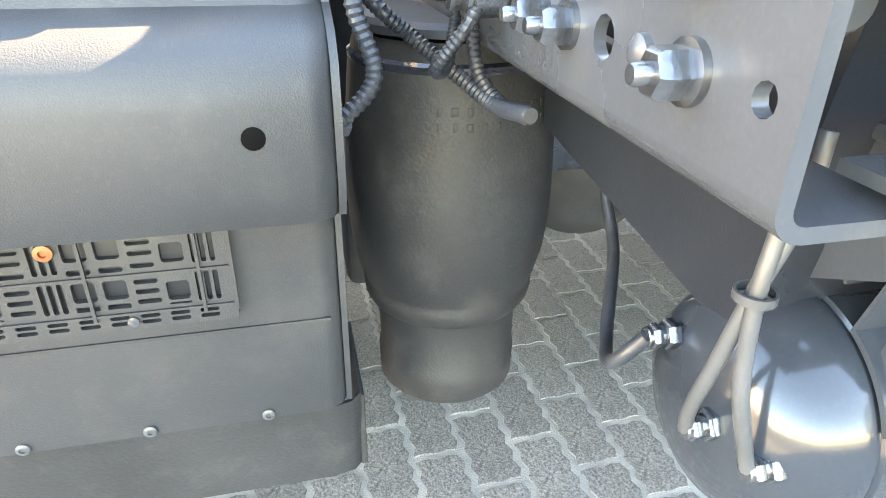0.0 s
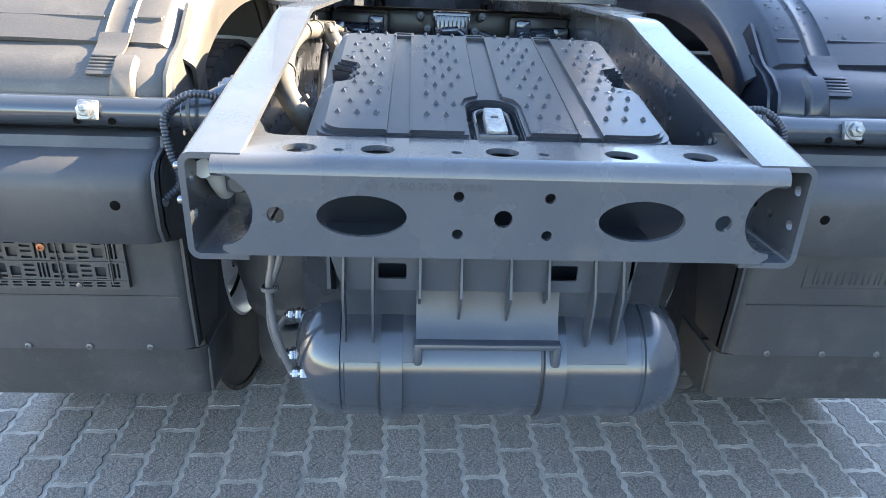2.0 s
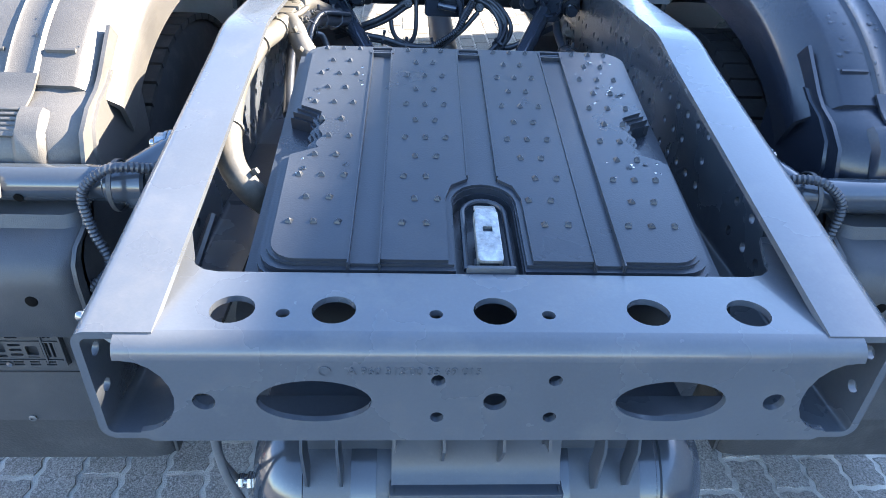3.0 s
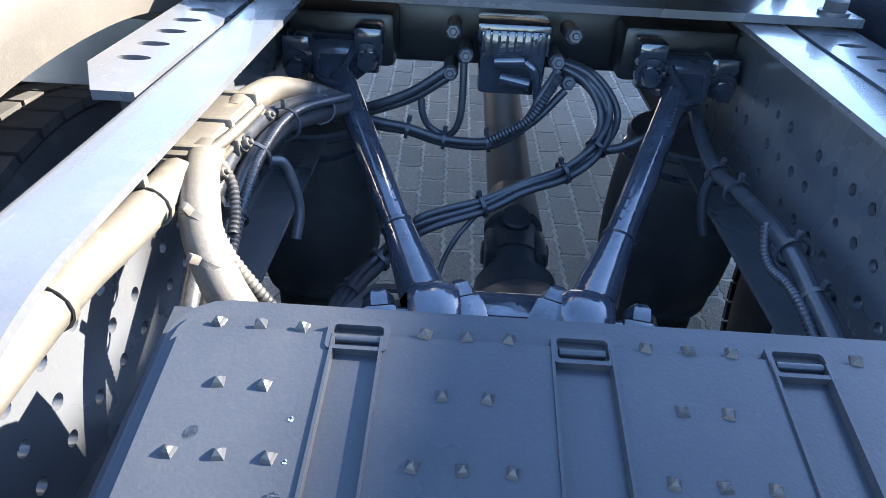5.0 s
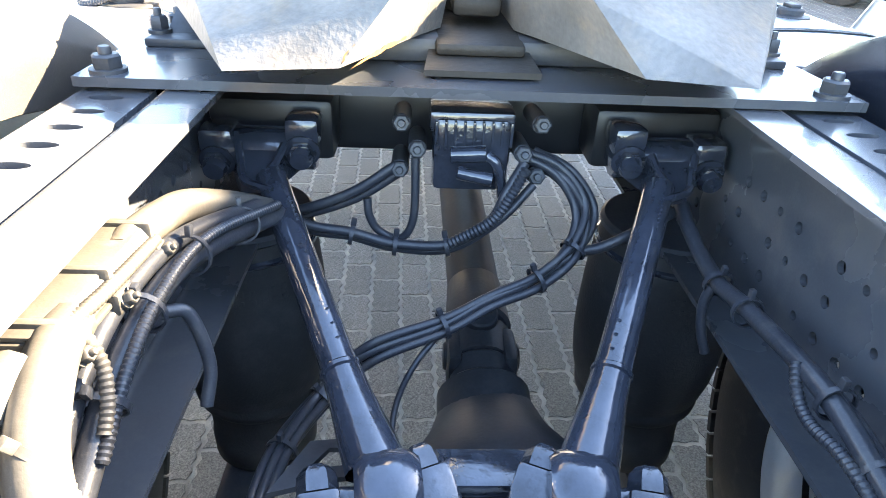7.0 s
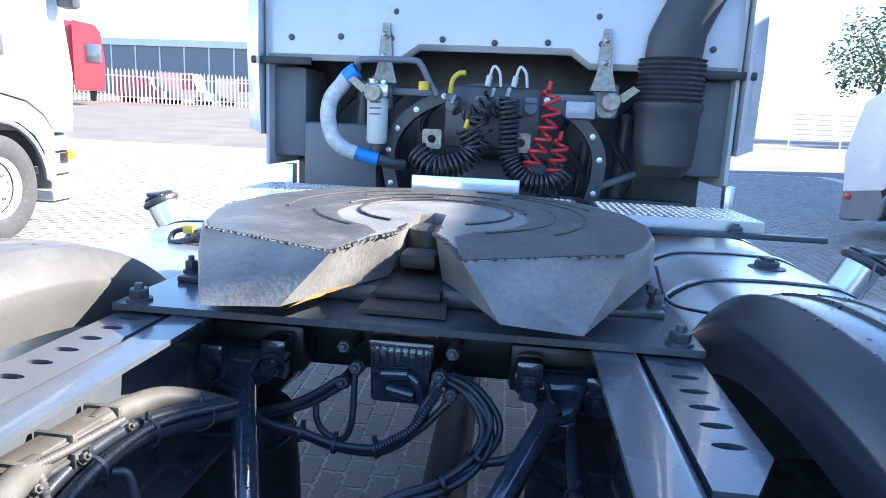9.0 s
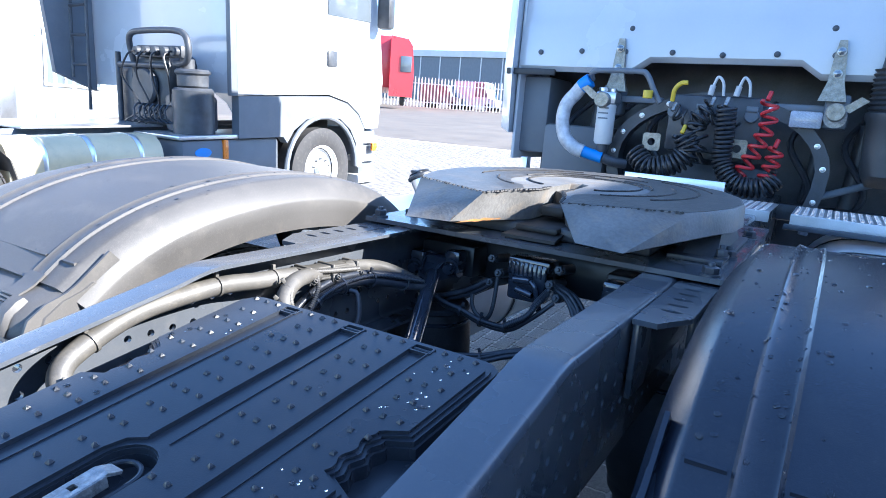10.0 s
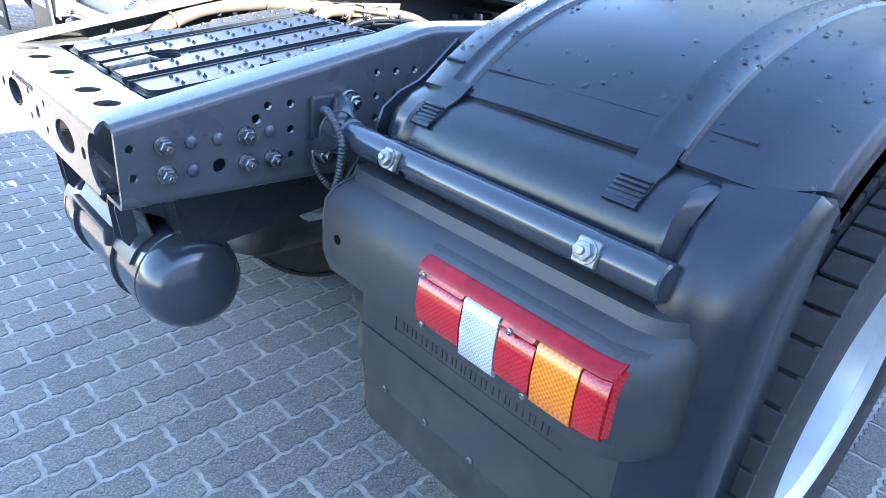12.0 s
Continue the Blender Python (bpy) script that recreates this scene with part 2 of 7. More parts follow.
def turned(bm, profile, seg=24, m=None):
    """A body of revolution round z from (radius, height) pairs; a radius of 0 closes it."""
    m = m or Matrix()
    rings = []
    for r, z in profile:
        if r < 1e-6:
            rings.append([bm.verts.new(m @ Vector((0, 0, z)))])
        else:
            rings.append([bm.verts.new(m @ Vector((r * math.cos(2 * math.pi * k / seg), r * math.sin(2 * math.pi * k / seg), z))) for k in range(seg)])
    for a, b in zip(rings, rings[1:]):
        for k in range(seg):
            j = (k + 1) % seg
            f = [a[k % len(a)], a[j % len(a)], b[j % len(b)], b[k % len(b)]]
            u = []
            for v in f:
                if v not in u:
                    u.append(v)
            if len(u) > 2:
                bm.faces.new(u)
    return bm


def rod(bm, p0, p1, r, seg=16, bevel=0.0, r2=None):
    p0, p1 = Vector(p0), Vector(p1)
    n = (p1 - p0).length
    r2 = r if r2 is None else r2
    b = bevel or min(r, r2) * 0.12
    return turned(bm, [(0, 0), (r - b, 0), (r, b), (r2, n - b), (r2 - b, n), (0, n)], seg, frame_at(p0, p1 - p0))


def spline(pts, n=8):
    """Points of a smooth curve through the given ones."""
    p = [Vector(q) for q in pts]
    p = [p[0] * 2 - p[1]] + p + [p[-1] * 2 - p[-2]]
    out = []
    for i in range(1, len(p) - 2):
        for k in range(n):
            t = k / n
            out.append(0.5 * (2 * p[i] + (p[i + 1] - p[i - 1]) * t + (2 * p[i - 1] - 5 * p[i] + 4 * p[i + 1] - p[i + 2]) * t * t + (3 * p[i] - p[i - 1] - 3 * p[i + 1] + p[i + 2]) * t ** 3))
    return out + [p[-2]]


def hose(bm, pts, r, seg=10, n=8, ribs=0.0, cap=True):
    """A round hose along a smooth curve; ribs: pitch of a corrugated one."""
    c = spline(pts, n) if n else [Vector(q) for q in pts]
    if ribs:
        ribs *= 0.72
        d = [0.0]
        for a, b in zip(c, c[1:]):
            d.append(d[-1] + (b - a).length)
        m = max(4, int(d[-1] / ribs * 2))
        cc, j = [], 0
        for k in range(m + 1):
            s = d[-1] * k / m
            while j < len(d) - 2 and d[j + 1] < s:
                j += 1
            cc.append(c[j].lerp(c[j + 1], (s - d[j]) / max(1e-9, d[j + 1] - d[j])))
        c = cc
    rings, x = [], None
    for i, q in enumerate(c):
        t = (c[min(i + 1, len(c) - 1)] - c[max(i - 1, 0)]).normalized()
        x = t.orthogonal().normalized() if x is None else (x - t * x.dot(t)).normalized()
        y = t.cross(x)
        rr = r * (0.80 if ribs and i % 2 else 1)
        rings.append([bm.verts.new(q + (x * math.cos(2 * math.pi * k / seg) + y * math.sin(2 * math.pi * k / seg)) * rr) for k in range(seg)])
    for a, b in zip(rings, rings[1:]):
        for k in range(seg):
            bm.faces.new((a[k], a[(k + 1) % seg], b[(k + 1) % seg], b[k]))
    if cap:
        bm.faces.new(rings[0][::-1])
        bm.faces.new(rings[-1])
    return bm


def circle(cx, cy, r, n=20, ry=None, a0=0.0):
    return [(cx + r * math.cos(a0 + 2 * math.pi * k / n), cy + (ry or r) * math.sin(a0 + 2 * math.pi * k / n)) for k in range(n)]


def plate(bm, outline, holes=(), thick=0.008, m=None):
    """A flat sheet in xy, of the given outline and holes, from z 0 to -thick, moved by m."""
    m = m or Matrix()
    loops = []
    tmp = bmesh.new()
    edges = []
    for loop in (outline, *holes):
        vs = [tmp.verts.new((x, y, 0)) for x, y in loop]
        edges += [tmp.edges.new((vs[k], vs[(k + 1) % len(vs)])) for k in range(len(vs))]
    bmesh.ops.triangle_fill(tmp, use_beauty=True, use_dissolve=False, edges=edges, normal=(0, 0, 1))
    tmp.verts.index_update()
    top = [bm.verts.new(m @ v.co) for v in tmp.verts]
    bot = [bm.verts.new(m @ (v.co - Vector((0, 0, thick)))) for v in tmp.verts]
    for f in tmp.faces:
        ids = [v.index for v in f.verts]
        bm.faces.new([top[i] for i in ids])
        bm.faces.new([bot[i] for i in reversed(ids)])
    for e in tmp.edges:
        if len(e.link_faces) == 1:
            a, b = e.verts[0].index, e.verts[1].index
            bm.faces.new((top[a], top[b], bot[b], bot[a]))
    tmp.free()
    return bm


def loft(bm, sections, closed=True, cap=True):
    """A skin over point loops of equal length."""
    rings = [[bm.verts.new(p) for p in s] for s in sections]
    n = len(rings[0])
    for a, b in zip(rings, rings[1:]):
        for k in range(n if closed else n - 1):
            j = (k + 1) % n
            bm.faces.new((a[k], a[j], b[j], b[k]))
    if cap and closed:
        bm.faces.new(rings[0][::-1])
        bm.faces.new(rings[-1])
    return bm


def shell(bm, grid, thick, down=(0, 0, -1)):
    """A sheet over a grid of points, with thickness along a direction per point or one for all."""
    d = Vector(down) * thick
    rows = [[bm.verts.new(p) for p in r] for r in grid]
    low = [[bm.verts.new(Vector(p) + d) for p in r] for r in grid]
    for i in range(len(rows) - 1):
        for j in range(len(rows[0]) - 1):
            bm.faces.new((rows[i][j], rows[i][j + 1], rows[i + 1][j + 1], rows[i + 1][j]))
            bm.faces.new((low[i][j], low[i + 1][j], low[i + 1][j + 1], low[i][j + 1]))
    n, k = len(rows), len(rows[0])
    rim = [(i, 0) for i in range(n)] + [(n - 1, j) for j in range(1, k)] + [(i, k - 1) for i in range(n - 2, -1, -1)] + [(0, j) for j in range(k - 2, 0, -1)]
    for a, b in zip(rim, rim[1:] + rim[:1]):
        bm.faces.new((rows[a[0]][a[1]], rows[b[0]][b[1]], low[b[0]][b[1]], low[a[0]][a[1]]))
    return bm


def rounded(x0, y0, x1, y1, r, n=4):
    out = []
    for cx, cy, a in ((x1 - r, y0 + r, -90), (x1 - r, y1 - r, 0), (x0 + r, y1 - r, 90), (x0 + r, y0 + r, 180)):
        out += [(cx + r * math.cos(radians(a + 90 * k / n)), cy + r * math.sin(radians(a + 90 * k / n))) for k in range(n + 1)]
    return out


def bend(cx, cy, r, a0, a1, n=5):
    return [(cx + r * math.cos(radians(a0 + (a1 - a0) * k / n)), cy + r * math.sin(radians(a0 + (a1 - a0) * k / n))) for k in range(n + 1)]


def hexbolt(bm, p, d, r=0.012, h=0.012, washer=True):
    """A hexagon head on a washer, with a thread end."""
    m = frame_at(p, d)
    if washer:
        turned(bm, [(0, 0), (r * 1.38, 0), (r * 1.38, h * 0.25), (r, h * 0.3), (0, h * 0.3)], 16, m)
    turned(bm, [(r * 1.05, h * 0.25), (r * 1.12, h * 0.35), (r * 1.12, h * 1.05), (r * 0.92, h * 1.2), (0, h * 1.2)], 6, m)
    turned(bm, [(r * 0.5, h * 1.1), (r * 0.5, h * 1.6), (r * 0.4, h * 1.7), (0, h * 1.7)], 10, m)
    return bm


FLIP = Matrix.Diagonal((-1, 1, 1, 1))


def mirror(bm):
    bmesh.ops.transform(bm, matrix=FLIP, verts=bm.verts)
    bmesh.ops.reverse_faces(bm, faces=bm.faces)
    return bm


def side(bm, s):
    return bm if s > 0 else mirror(bm)


# ---- ground ----
SLOPE = 0.042
GROUND = Matrix.Translation((0, 0.5, 0)) @ Matrix.Rotation(math.atan(SLOPE), 4, "X") @ Matrix.Translation((0, -0.5, 0))


def gz(y):
    return SLOPE * (y - 0.5)


g = bmesh.new()
bmesh.ops.create_grid(g, x_segments=8, y_segments=8, size=600)
ground = part("ground", g, M_JOINT, None, smooth=False)
ground.matrix_world = GROUND
tagged(ground, "light joint sand under grey interlocking concrete pavers", "ground", kind="structure")
yard = part("road", mesh(lambda bm: [box(bm, (-600, 17, -0.2), (600, 600, 0.004)), box(bm, (-600, -600, -0.2), (-15, 16.99, 0.004)), box(bm, (-14.99, -600, -0.2), (600, -2.5, 0.004)), box(bm, (7.6, -2.49, -0.2), (600, 16.99, 0.004))]), M_YARD, None, smooth=False)
yard.matrix_world = GROUND
tagged(yard, "pale weathered paved yard reaching into the distance", "road", kind="structure")

# ---- neighbouring trucks, shared wheel ----
WHEEL_R = 0.515


def tyre(bm, w, R=WHEEL_R, r=0.285):
    turned(bm, [(r, -w * 0.40), (r + 0.03, -w * 0.47), (R - 0.10, -w * 0.5), (R - 0.035, -w * 0.475), (R - 0.010, -w * 0.43), (R - 0.010, w * 0.43), (R - 0.035, w * 0.475), (R - 0.10, w * 0.5), (r + 0.03, w * 0.47), (r, w * 0.40), (r - 0.01, 0), (r, -w * 0.40)], 72)


def tread_blocks(lugs, w, R=WHEEL_R):
    """Places of the tread blocks of a tyre, as matrices, with the size of one."""
    out, hh = [], math.pi * R / lugs * 0.86
    for k in range(lugs):
        for j, (z, sh) in enumerate(((-w * 0.37, 0), (-w * 0.13, 0.5), (w * 0.13, 0), (w * 0.37, 0.5))):
            out.append(Matrix.Rotation(2 * math.pi * (k + sh) / lugs, 4, "Z") @ Matrix.Translation((R - 0.012, 0, z)))
    return out, hh


def wheel(parent, label, at, out=1, lugs=0, w=0.29, dish=0.0, single=False):
    """A truck wheel whose outer side faces out along x."""
    t = part("wheel", mesh(tyre, w), M_TYRE, parent, label)
    t.location, t.rotation_euler = at, (0, radians(90 if out > 0 else -90), 0)
    e = w * 0.40
    d = dish
    if lugs:
        ms, hh = tread_blocks(lugs, w)
        if single:
            first = part("tread_block", mesh(box, (0, -hh, -w * 0.1), (0.014, hh, w * 0.1), 0.002), M_TYRE, t, smooth=False)
            first.matrix_basis = ms[0]
            for m in ms[1:]:
                b = new("tread_block", first.data)
                b.parent = t
                b.matrix_basis = m
        else:
            bm = bmesh.new()
            for m in ms:
                box(bm, (0, -hh, -w * 0.1), (0.014, hh, w * 0.1), 0, m)
            tagged(part("tread", bm, M_TYRE, t, smooth=False), kind="stuff")
    part("rim", mesh(turned, [(0.272, -e), (0.262, -e + 0.02), (0.255, e - 0.06 - d), (0.235, e - 0.075 - d), (0.165, e - 0.02 - d), (0.15, e - 0.018 - d), (0.10, e - 0.02 - d), (0.10, e - 0.04 - d), (0.0, e - 0.04 - d)], 48), M_RIM, t, "silver painted steel rim")
    part("rim_edge", mesh(turned, [(0.262, e - 0.05 - d), (0.275, e - 0.01), (0.292, e + 0.004), (0.298, e + 0.012), (0.290, e + 0.016), (0.278, e + 0.004), (0.262, e - 0.045 - d)], 48), M_RIM, t)
    part("hub", mesh(turned, [(0.098, e - 0.04 - d), (0.095, e + 0.03 - d), (0.085, e + 0.045 - d), (0.0, e + 0.045 - d)], 32), M_RIM, t)
    for k in range(10):
        a = 2 * math.pi * k / 10
        part("wheel_nut", mesh(hexbolt, (0.1675 * math.cos(a) * 0.82, 0.1675 * math.sin(a) * 0.82, e - 0.021 - d), (0, 0, 1), 0.014, 0.022), M_BOLT, t)
    return t


AXLE_Y, AXLE_Z = 1.13, 0.515 + gz(1.13)

# ---- chassis ----
chassis = thing("truck_chassis", "grey painted ladder frame with drilled rails and bolted end cross member", "truck chassis", (0, 0, 0))
RX, RIN, RB = 0.393, 0.318, 0.905


def rail_top(y):
    return 1.176 if y > 0.66 else (1.041 + 0.208 * y if y < 0.56 else 1.041 + 0.208 * 0.56 + (1.176 - 1.041 - 0.208 * 0.56) * math.sin((y - 0.56) / 0.10 * math.pi / 2))


HOLE_Y = [0.036, 0.086, 0.130, 0.176, 0.224, 0.269, 0.311, 0.360]


def rail_holes():
    hs = []
    for k, y in enumerate(HOLE_Y):
        for z in (1.006, 0.959):
            big = k == 3 and z < 1
            hs.append(circle(y, z, 0.013 if big else 0.0075, 12))
    hs.append(circle(0.245, 1.031, 0.009, 12))
    for y in (0.267, 0.311, 0.360):
        hs.append(circle(y, 1.052, 0.0075, 12))
    for k in range(8):
        y = 0.497 + 0.0465 * k
        for z in (1.096, 1.051, 1.008, 0.964):
            if not (k in (1, 5) and z in (1.008,)):
                hs.append(circle(y, z, 0.0075, 12))
    for k in range(16):
        y = 0.89 + 0.0455 * k
        for j, z in enumerate((1.064, 1.016, 0.968)):
            if (k * 3 + j) % 5 != 3:
                hs.append(circle(y + 0.004 * (j % 2), z, 0.008 if (k + j) % 4 else 0.006, 12))
    return hs


def rail(bm):
    ys = [0.015, 0.15, 0.30, 0.45, 0.55, 0.575, 0.60, 0.625, 0.65, 0.68, 0.9, 1.3, 2.0, 3.0, 4.3]
    R = 0.016
    web = [(y, rail_top(y) - R) for y in ys] + [(4.3, RB + R), (0.015, RB + R)]
    m = Matrix(((0, 0, 1, RX), (1, 0, 0, 0), (0, 1, 0, 0), (0, 0, 0, 1)))
    plate(bm, web, rail_holes(), 0.008, m)
    angles = [math.pi / 2 * k / 5 for k in range(6)]
    for up in (1, -1):
        sections = []
        for y in ys:
            zc = rail_top(y) - R if up > 0 else RB + R
            outer = [(RX - R + R * math.cos(a), y, zc + up * R * math.sin(a)) for a in angles] + [(RIN, y, zc + up * R)]
            inner = [(RIN, y, zc + up * (R - 0.008))] + [(RX - R + (R - 0.008) * math.cos(a), y, zc + up * (R - 0.008) * math.sin(a)) for a in reversed(angles)]
            sections.append(outer + inner)
        loft(bm, sections)


for s in (1, -1):
    part("rail", side(mesh(rail), s), M_FRAME, chassis, "grey painted steel channel rail drilled along its web")


def end_member(bm):
    """Folded end cross member: upright face with oval openings, bend, and top plate."""
    T, top, lo = 0.007, 1.043, 0.918
    bend = 0.020
    out = [(0.335, lo), (0.345, 0.925)]
    out += [(0.345 - 0.040 * math.sin(a), 0.977 - 0.046 * math.cos(a)) for a in [math.pi * k / 10 for k in range(11)]]
    out += [(0.352, top - bend)]
    outline = out + [(-x, z) for x, z in reversed(out)]
    holes = [circle(0.174 * s, 0.972, 0.055, 32, 0.027) for s in (1, -1)]
    holes += [circle(0.056 * s, z, 0.0068, 14) for s in (1, -1) for z in (1.0, 0.951)]
    holes += [circle(0.278 * s, 0.972, 0.0108, 18) for s in (1, -1)] + [circle(0.0, 0.972, 0.0115, 18)]
    m = Matrix(((1, 0, 0, 0), (0, 0, -1, 0), (0, 1, 0, 0), (0, 0, 0, 1)))
    plate(bm, outline, holes, T, m)
    grid = []
    for k in range(6):
        a = math.pi / 2 * k / 5
        grid.append([(x, bend - bend * math.cos(a), top - bend + bend * math.sin(a)) for x in (-0.352, 0, 0.352)])
    shell(bm, grid, T, (0, 0.75, -0.65))
    w = 0.318
    o2 = [(-0.352, bend), (0.352, bend), (0.36, 0.05), (0.375, 0.10), (0.378, 0.20), (0.335, 0.20), (w, 0.15)]
    o2 += [(w - 0.035 + 0.035 * math.cos(a), 0.150 - 0.035 * math.sin(a)) for a in (0.3, 0.7, 1.1, math.pi / 2)]
    o2 += [(-x, y) for x, y in reversed(o2[2:])]
    h2 = [circle(x, 0.052, 0.0215, 22) for x in (-0.254, -0.157, 0.0, 0.153, 0.255)] + [circle(x, 0.046, 0.0068, 12) for x in (-0.205, -0.058, 0.052)]
    plate(bm, o2, h2, T, Matrix.Translation((0, 0, top)))
    box(bm, (-0.33, 0.008, lo), (0.33, 0.055, lo + T))


part("cross_member", mesh(end_member), M_FRAME, chassis, "pressed end cross member with oval and round openings")


def lettering(name, body, size, material, parent, at, turn, depth=0.0012):
    """Raised characters as one mesh part."""
    txt = bpy.data.curves.new(name, "FONT")
    txt.body, txt.size, txt.extrude, txt.align_x, txt.align_y = body, size, depth, "CENTER", "CENTER"
    src = new(name + "_source", txt)
    me = bpy.data.meshes.new_from_object(src.evaluated_get(bpy.context.evaluated_depsgraph_get()))
    bpy.data.objects.remove(src)
    me.materials.append(material)
    ob = new(name, me)
    ob.parent = parent
    ob.location, ob.rotation_euler = at, turn
    return ob


lettering("raised_lettering", "A 960 312 00 35 69 015", 0.0128, M_FRAME, chassis, (-0.078, -0.0003, 1.0115), (radians(90), 0, 0), 0.0009)
part("raised_mark", mesh(turned, [(0.0048, -0.0006), (0.0062, -0.0006), (0.0062, 0.0008), (0.0048, 0.0008)], 18, frame_at((-0.162, -0.0002, 1.0115), (0, -1, 0))), M_FRAME, chassis)
for s in (1, -1):
    for y, z in ((0.086, 1.006), (0.086, 0.959), (0.224, 1.006), (0.224, 0.959), (0.272, 0.959)):
        part("frame_bolt", mesh(hexbolt, (s * RX, y, z), (s, 0, 0), 0.0115, 0.018), M_BOLT, chassis)
    for y, z in ((0.130, 1.006), (0.130, 0.959), (0.176, 1.006), (0.269, 1.008)):
        part("rivet", mesh(turned, [(0.011, 0), (0.010, 0.004), (0.005, 0.007), (0, 0.008)], 12, frame_at((s * RX, y, z), (s, 0, 0))), M_FRAME, chassis)
    # mounting bracket with oval holes outside the rail
    o = [(0.397, 0.93), (0.44, 0.93), (0.483, 1.01), (0.483, 2.35), (0.397, 2.35)]
    hs = [circle(0.442, 1.03 + 0.052 * k, 0.020, 16, 0.0085) for k in range(6)]
    part("side_bracket", side(mesh(plate, o, hs, 0.010, Matrix.Translation((0, 0, 1.172))), s), M_FRAME, chassis, "flat steel bracket with a row of oval holes")
    part("bracket_web", side(mesh(lambda bm: [box(bm, (0.397, 0.94, 1.02), (0.409, 2.35, 1.161), 0.003), box(bm, (0.470, 1.05, 1.10), (0.482, 2.35, 1.161), 0.003)]), s), M_FRAME, chassis)

plug = thing("cable_connector", "cream and black cable connector inside the rail end", "connector", (-0.36, 0.075, 0.99))
part("cream_boot", mesh(lambda bm: hose(bm, [(-0.016, -0.02, 0.022), (-0.012, 0.0, 0.014), (-0.010, 0.02, -0.008), (-0.012, 0.05, -0.03)], 0.0125, 12)), M_WALL, plug)
part("socket", mesh(lambda bm: [box(bm, (0.002, 0.0, -0.018), (0.040, 0.05, 0.020), 0.006), rod(bm, (0.022, -0.012, 0.0), (0.022, 0.004, 0.0), 0.013, 16), box(bm, (0.004, 0.03, -0.045), (0.034, 0.09, -0.02), 0.005)]), M_DARK, plug)
part("lead", mesh(lambda bm: hose(bm, [(0.022, 0.04, -0.02), (0.018, 0.07, -0.045), (0.0, 0.12, -0.05), (-0.01, 0.3, -0.03)], 0.007, 8)), M_CABLE, plug)

# ---- air tank under the end member ----
TY, TZ, TR = 0.162, 0.680, 0.101
tank = thing("air_tank", "grey painted steel air reservoir slung under the frame end", "air tank", (0, TY, TZ))
mt = frame_at((0.014, 0, 0), (1, 0, 0))
prof = [(0, -0.308), (0.026, -0.307), (0.056, -0.301), (0.078, -0.289), (0.093, -0.267), (TR, -0.240)]
prof += [(TR, -0.230), (TR - 0.003, -0.228), (TR - 0.003, -0.224), (TR, -0.222)]
prof = prof + [(r, -z) for r, z in reversed(prof)]
part("tank_body", mesh(turned, prof, 56, mt), M_TANK, tank)


def saddle(bm):
    """Pressed cradle: flange, windowed front wall, end walls and two curved seats on the tank."""
    box(bm, (-0.236, -0.125, 0.224), (0.222, 0.085, 0.236), 0.004)
    front = Matrix(((1, 0, 0, 0), (0, 0, -1, -0.078), (0, 1, 0, 0), (0, 0, 0, 1)))
    holes = [rounded(x - 0.020, 0.168, x + 0.020, 0.192, 0.003, 2) for x in (-0.139, 0.105)]
    plate(bm, [(-0.206, 0.150), (0.200, 0.150), (0.208, 0.19), (0.216, 0.225), (-0.232, 0.225), (-0.216, 0.17)], holes, 0.005, front)
    for x in (-0.226, 0.206):
        plate(bm, [(-0.078, 0.150), (0.02, 0.10), (0.075, 0.225), (-0.078, 0.225)], (), 0.005, Matrix(((0, 0, 1, x), (1, 0, 0, 0), (0, 1, 0, 0), (0, 0, 0, 1))))
    for x0, x1 in ((-0.214, -0.098), (0.100, 0.212)):
        grid = [[(x, -0.066, 0.152) for x in (x0, x1)]]
        for k in range(13):
            a = radians(118 + 39 * k / 12)
            grid.append([(x, (TR + 0.006) * math.cos(a), (TR + 0.006) * math.sin(a)) for x in (x0, x1)])
        shell(bm, grid, 0.005, (0, 0.75, -0.6))
    grid = [[(x, y, z) for x in (-0.104, 0.106)] for y, z in ((-0.078, 0.165), (-0.064, 0.152), (-0.068, 0.125), (-0.076, 0.100), (-0.085, 0.084), (-0.092, 0.078), (-0.096, 0.072))]
    shell(bm, grid, 0.005, (0, 1, 0))


part("cradle", mesh(saddle), M_CRADLE, tank, "ribbed grey painted cradle between frame and tank")
part("inner_wall", mesh(box, (-0.20, -0.02, 0.11), (0.19, -0.01, 0.222), 0.002), M_DARK, tank)
for x, low in ((-0.205, 0.068), (-0.164, 0.068), (-0.098, 0.125), (-0.040, 0.098), (0.030, 0.096), (0.084, 0.128), (0.150, 0.065), (0.190, 0.068)):
    yy = -math.sqrt(max((TR + 0.007) ** 2 - low ** 2, 0.070 ** 2))
    o = [(-0.080, 0.214), (-0.104, 0.150), (yy - 0.013, low + 0.014), (yy - 0.003, low), (-0.068, low + 0.02), (-0.074, 0.15)]
    part("rib", mesh(plate, o, (), 0.0035, Matrix(((0, 0, 1, x), (1, 0, 0, 0), (0, 1, 0, 0), (0, 0, 0, 1)))), M_CRADLE, tank)
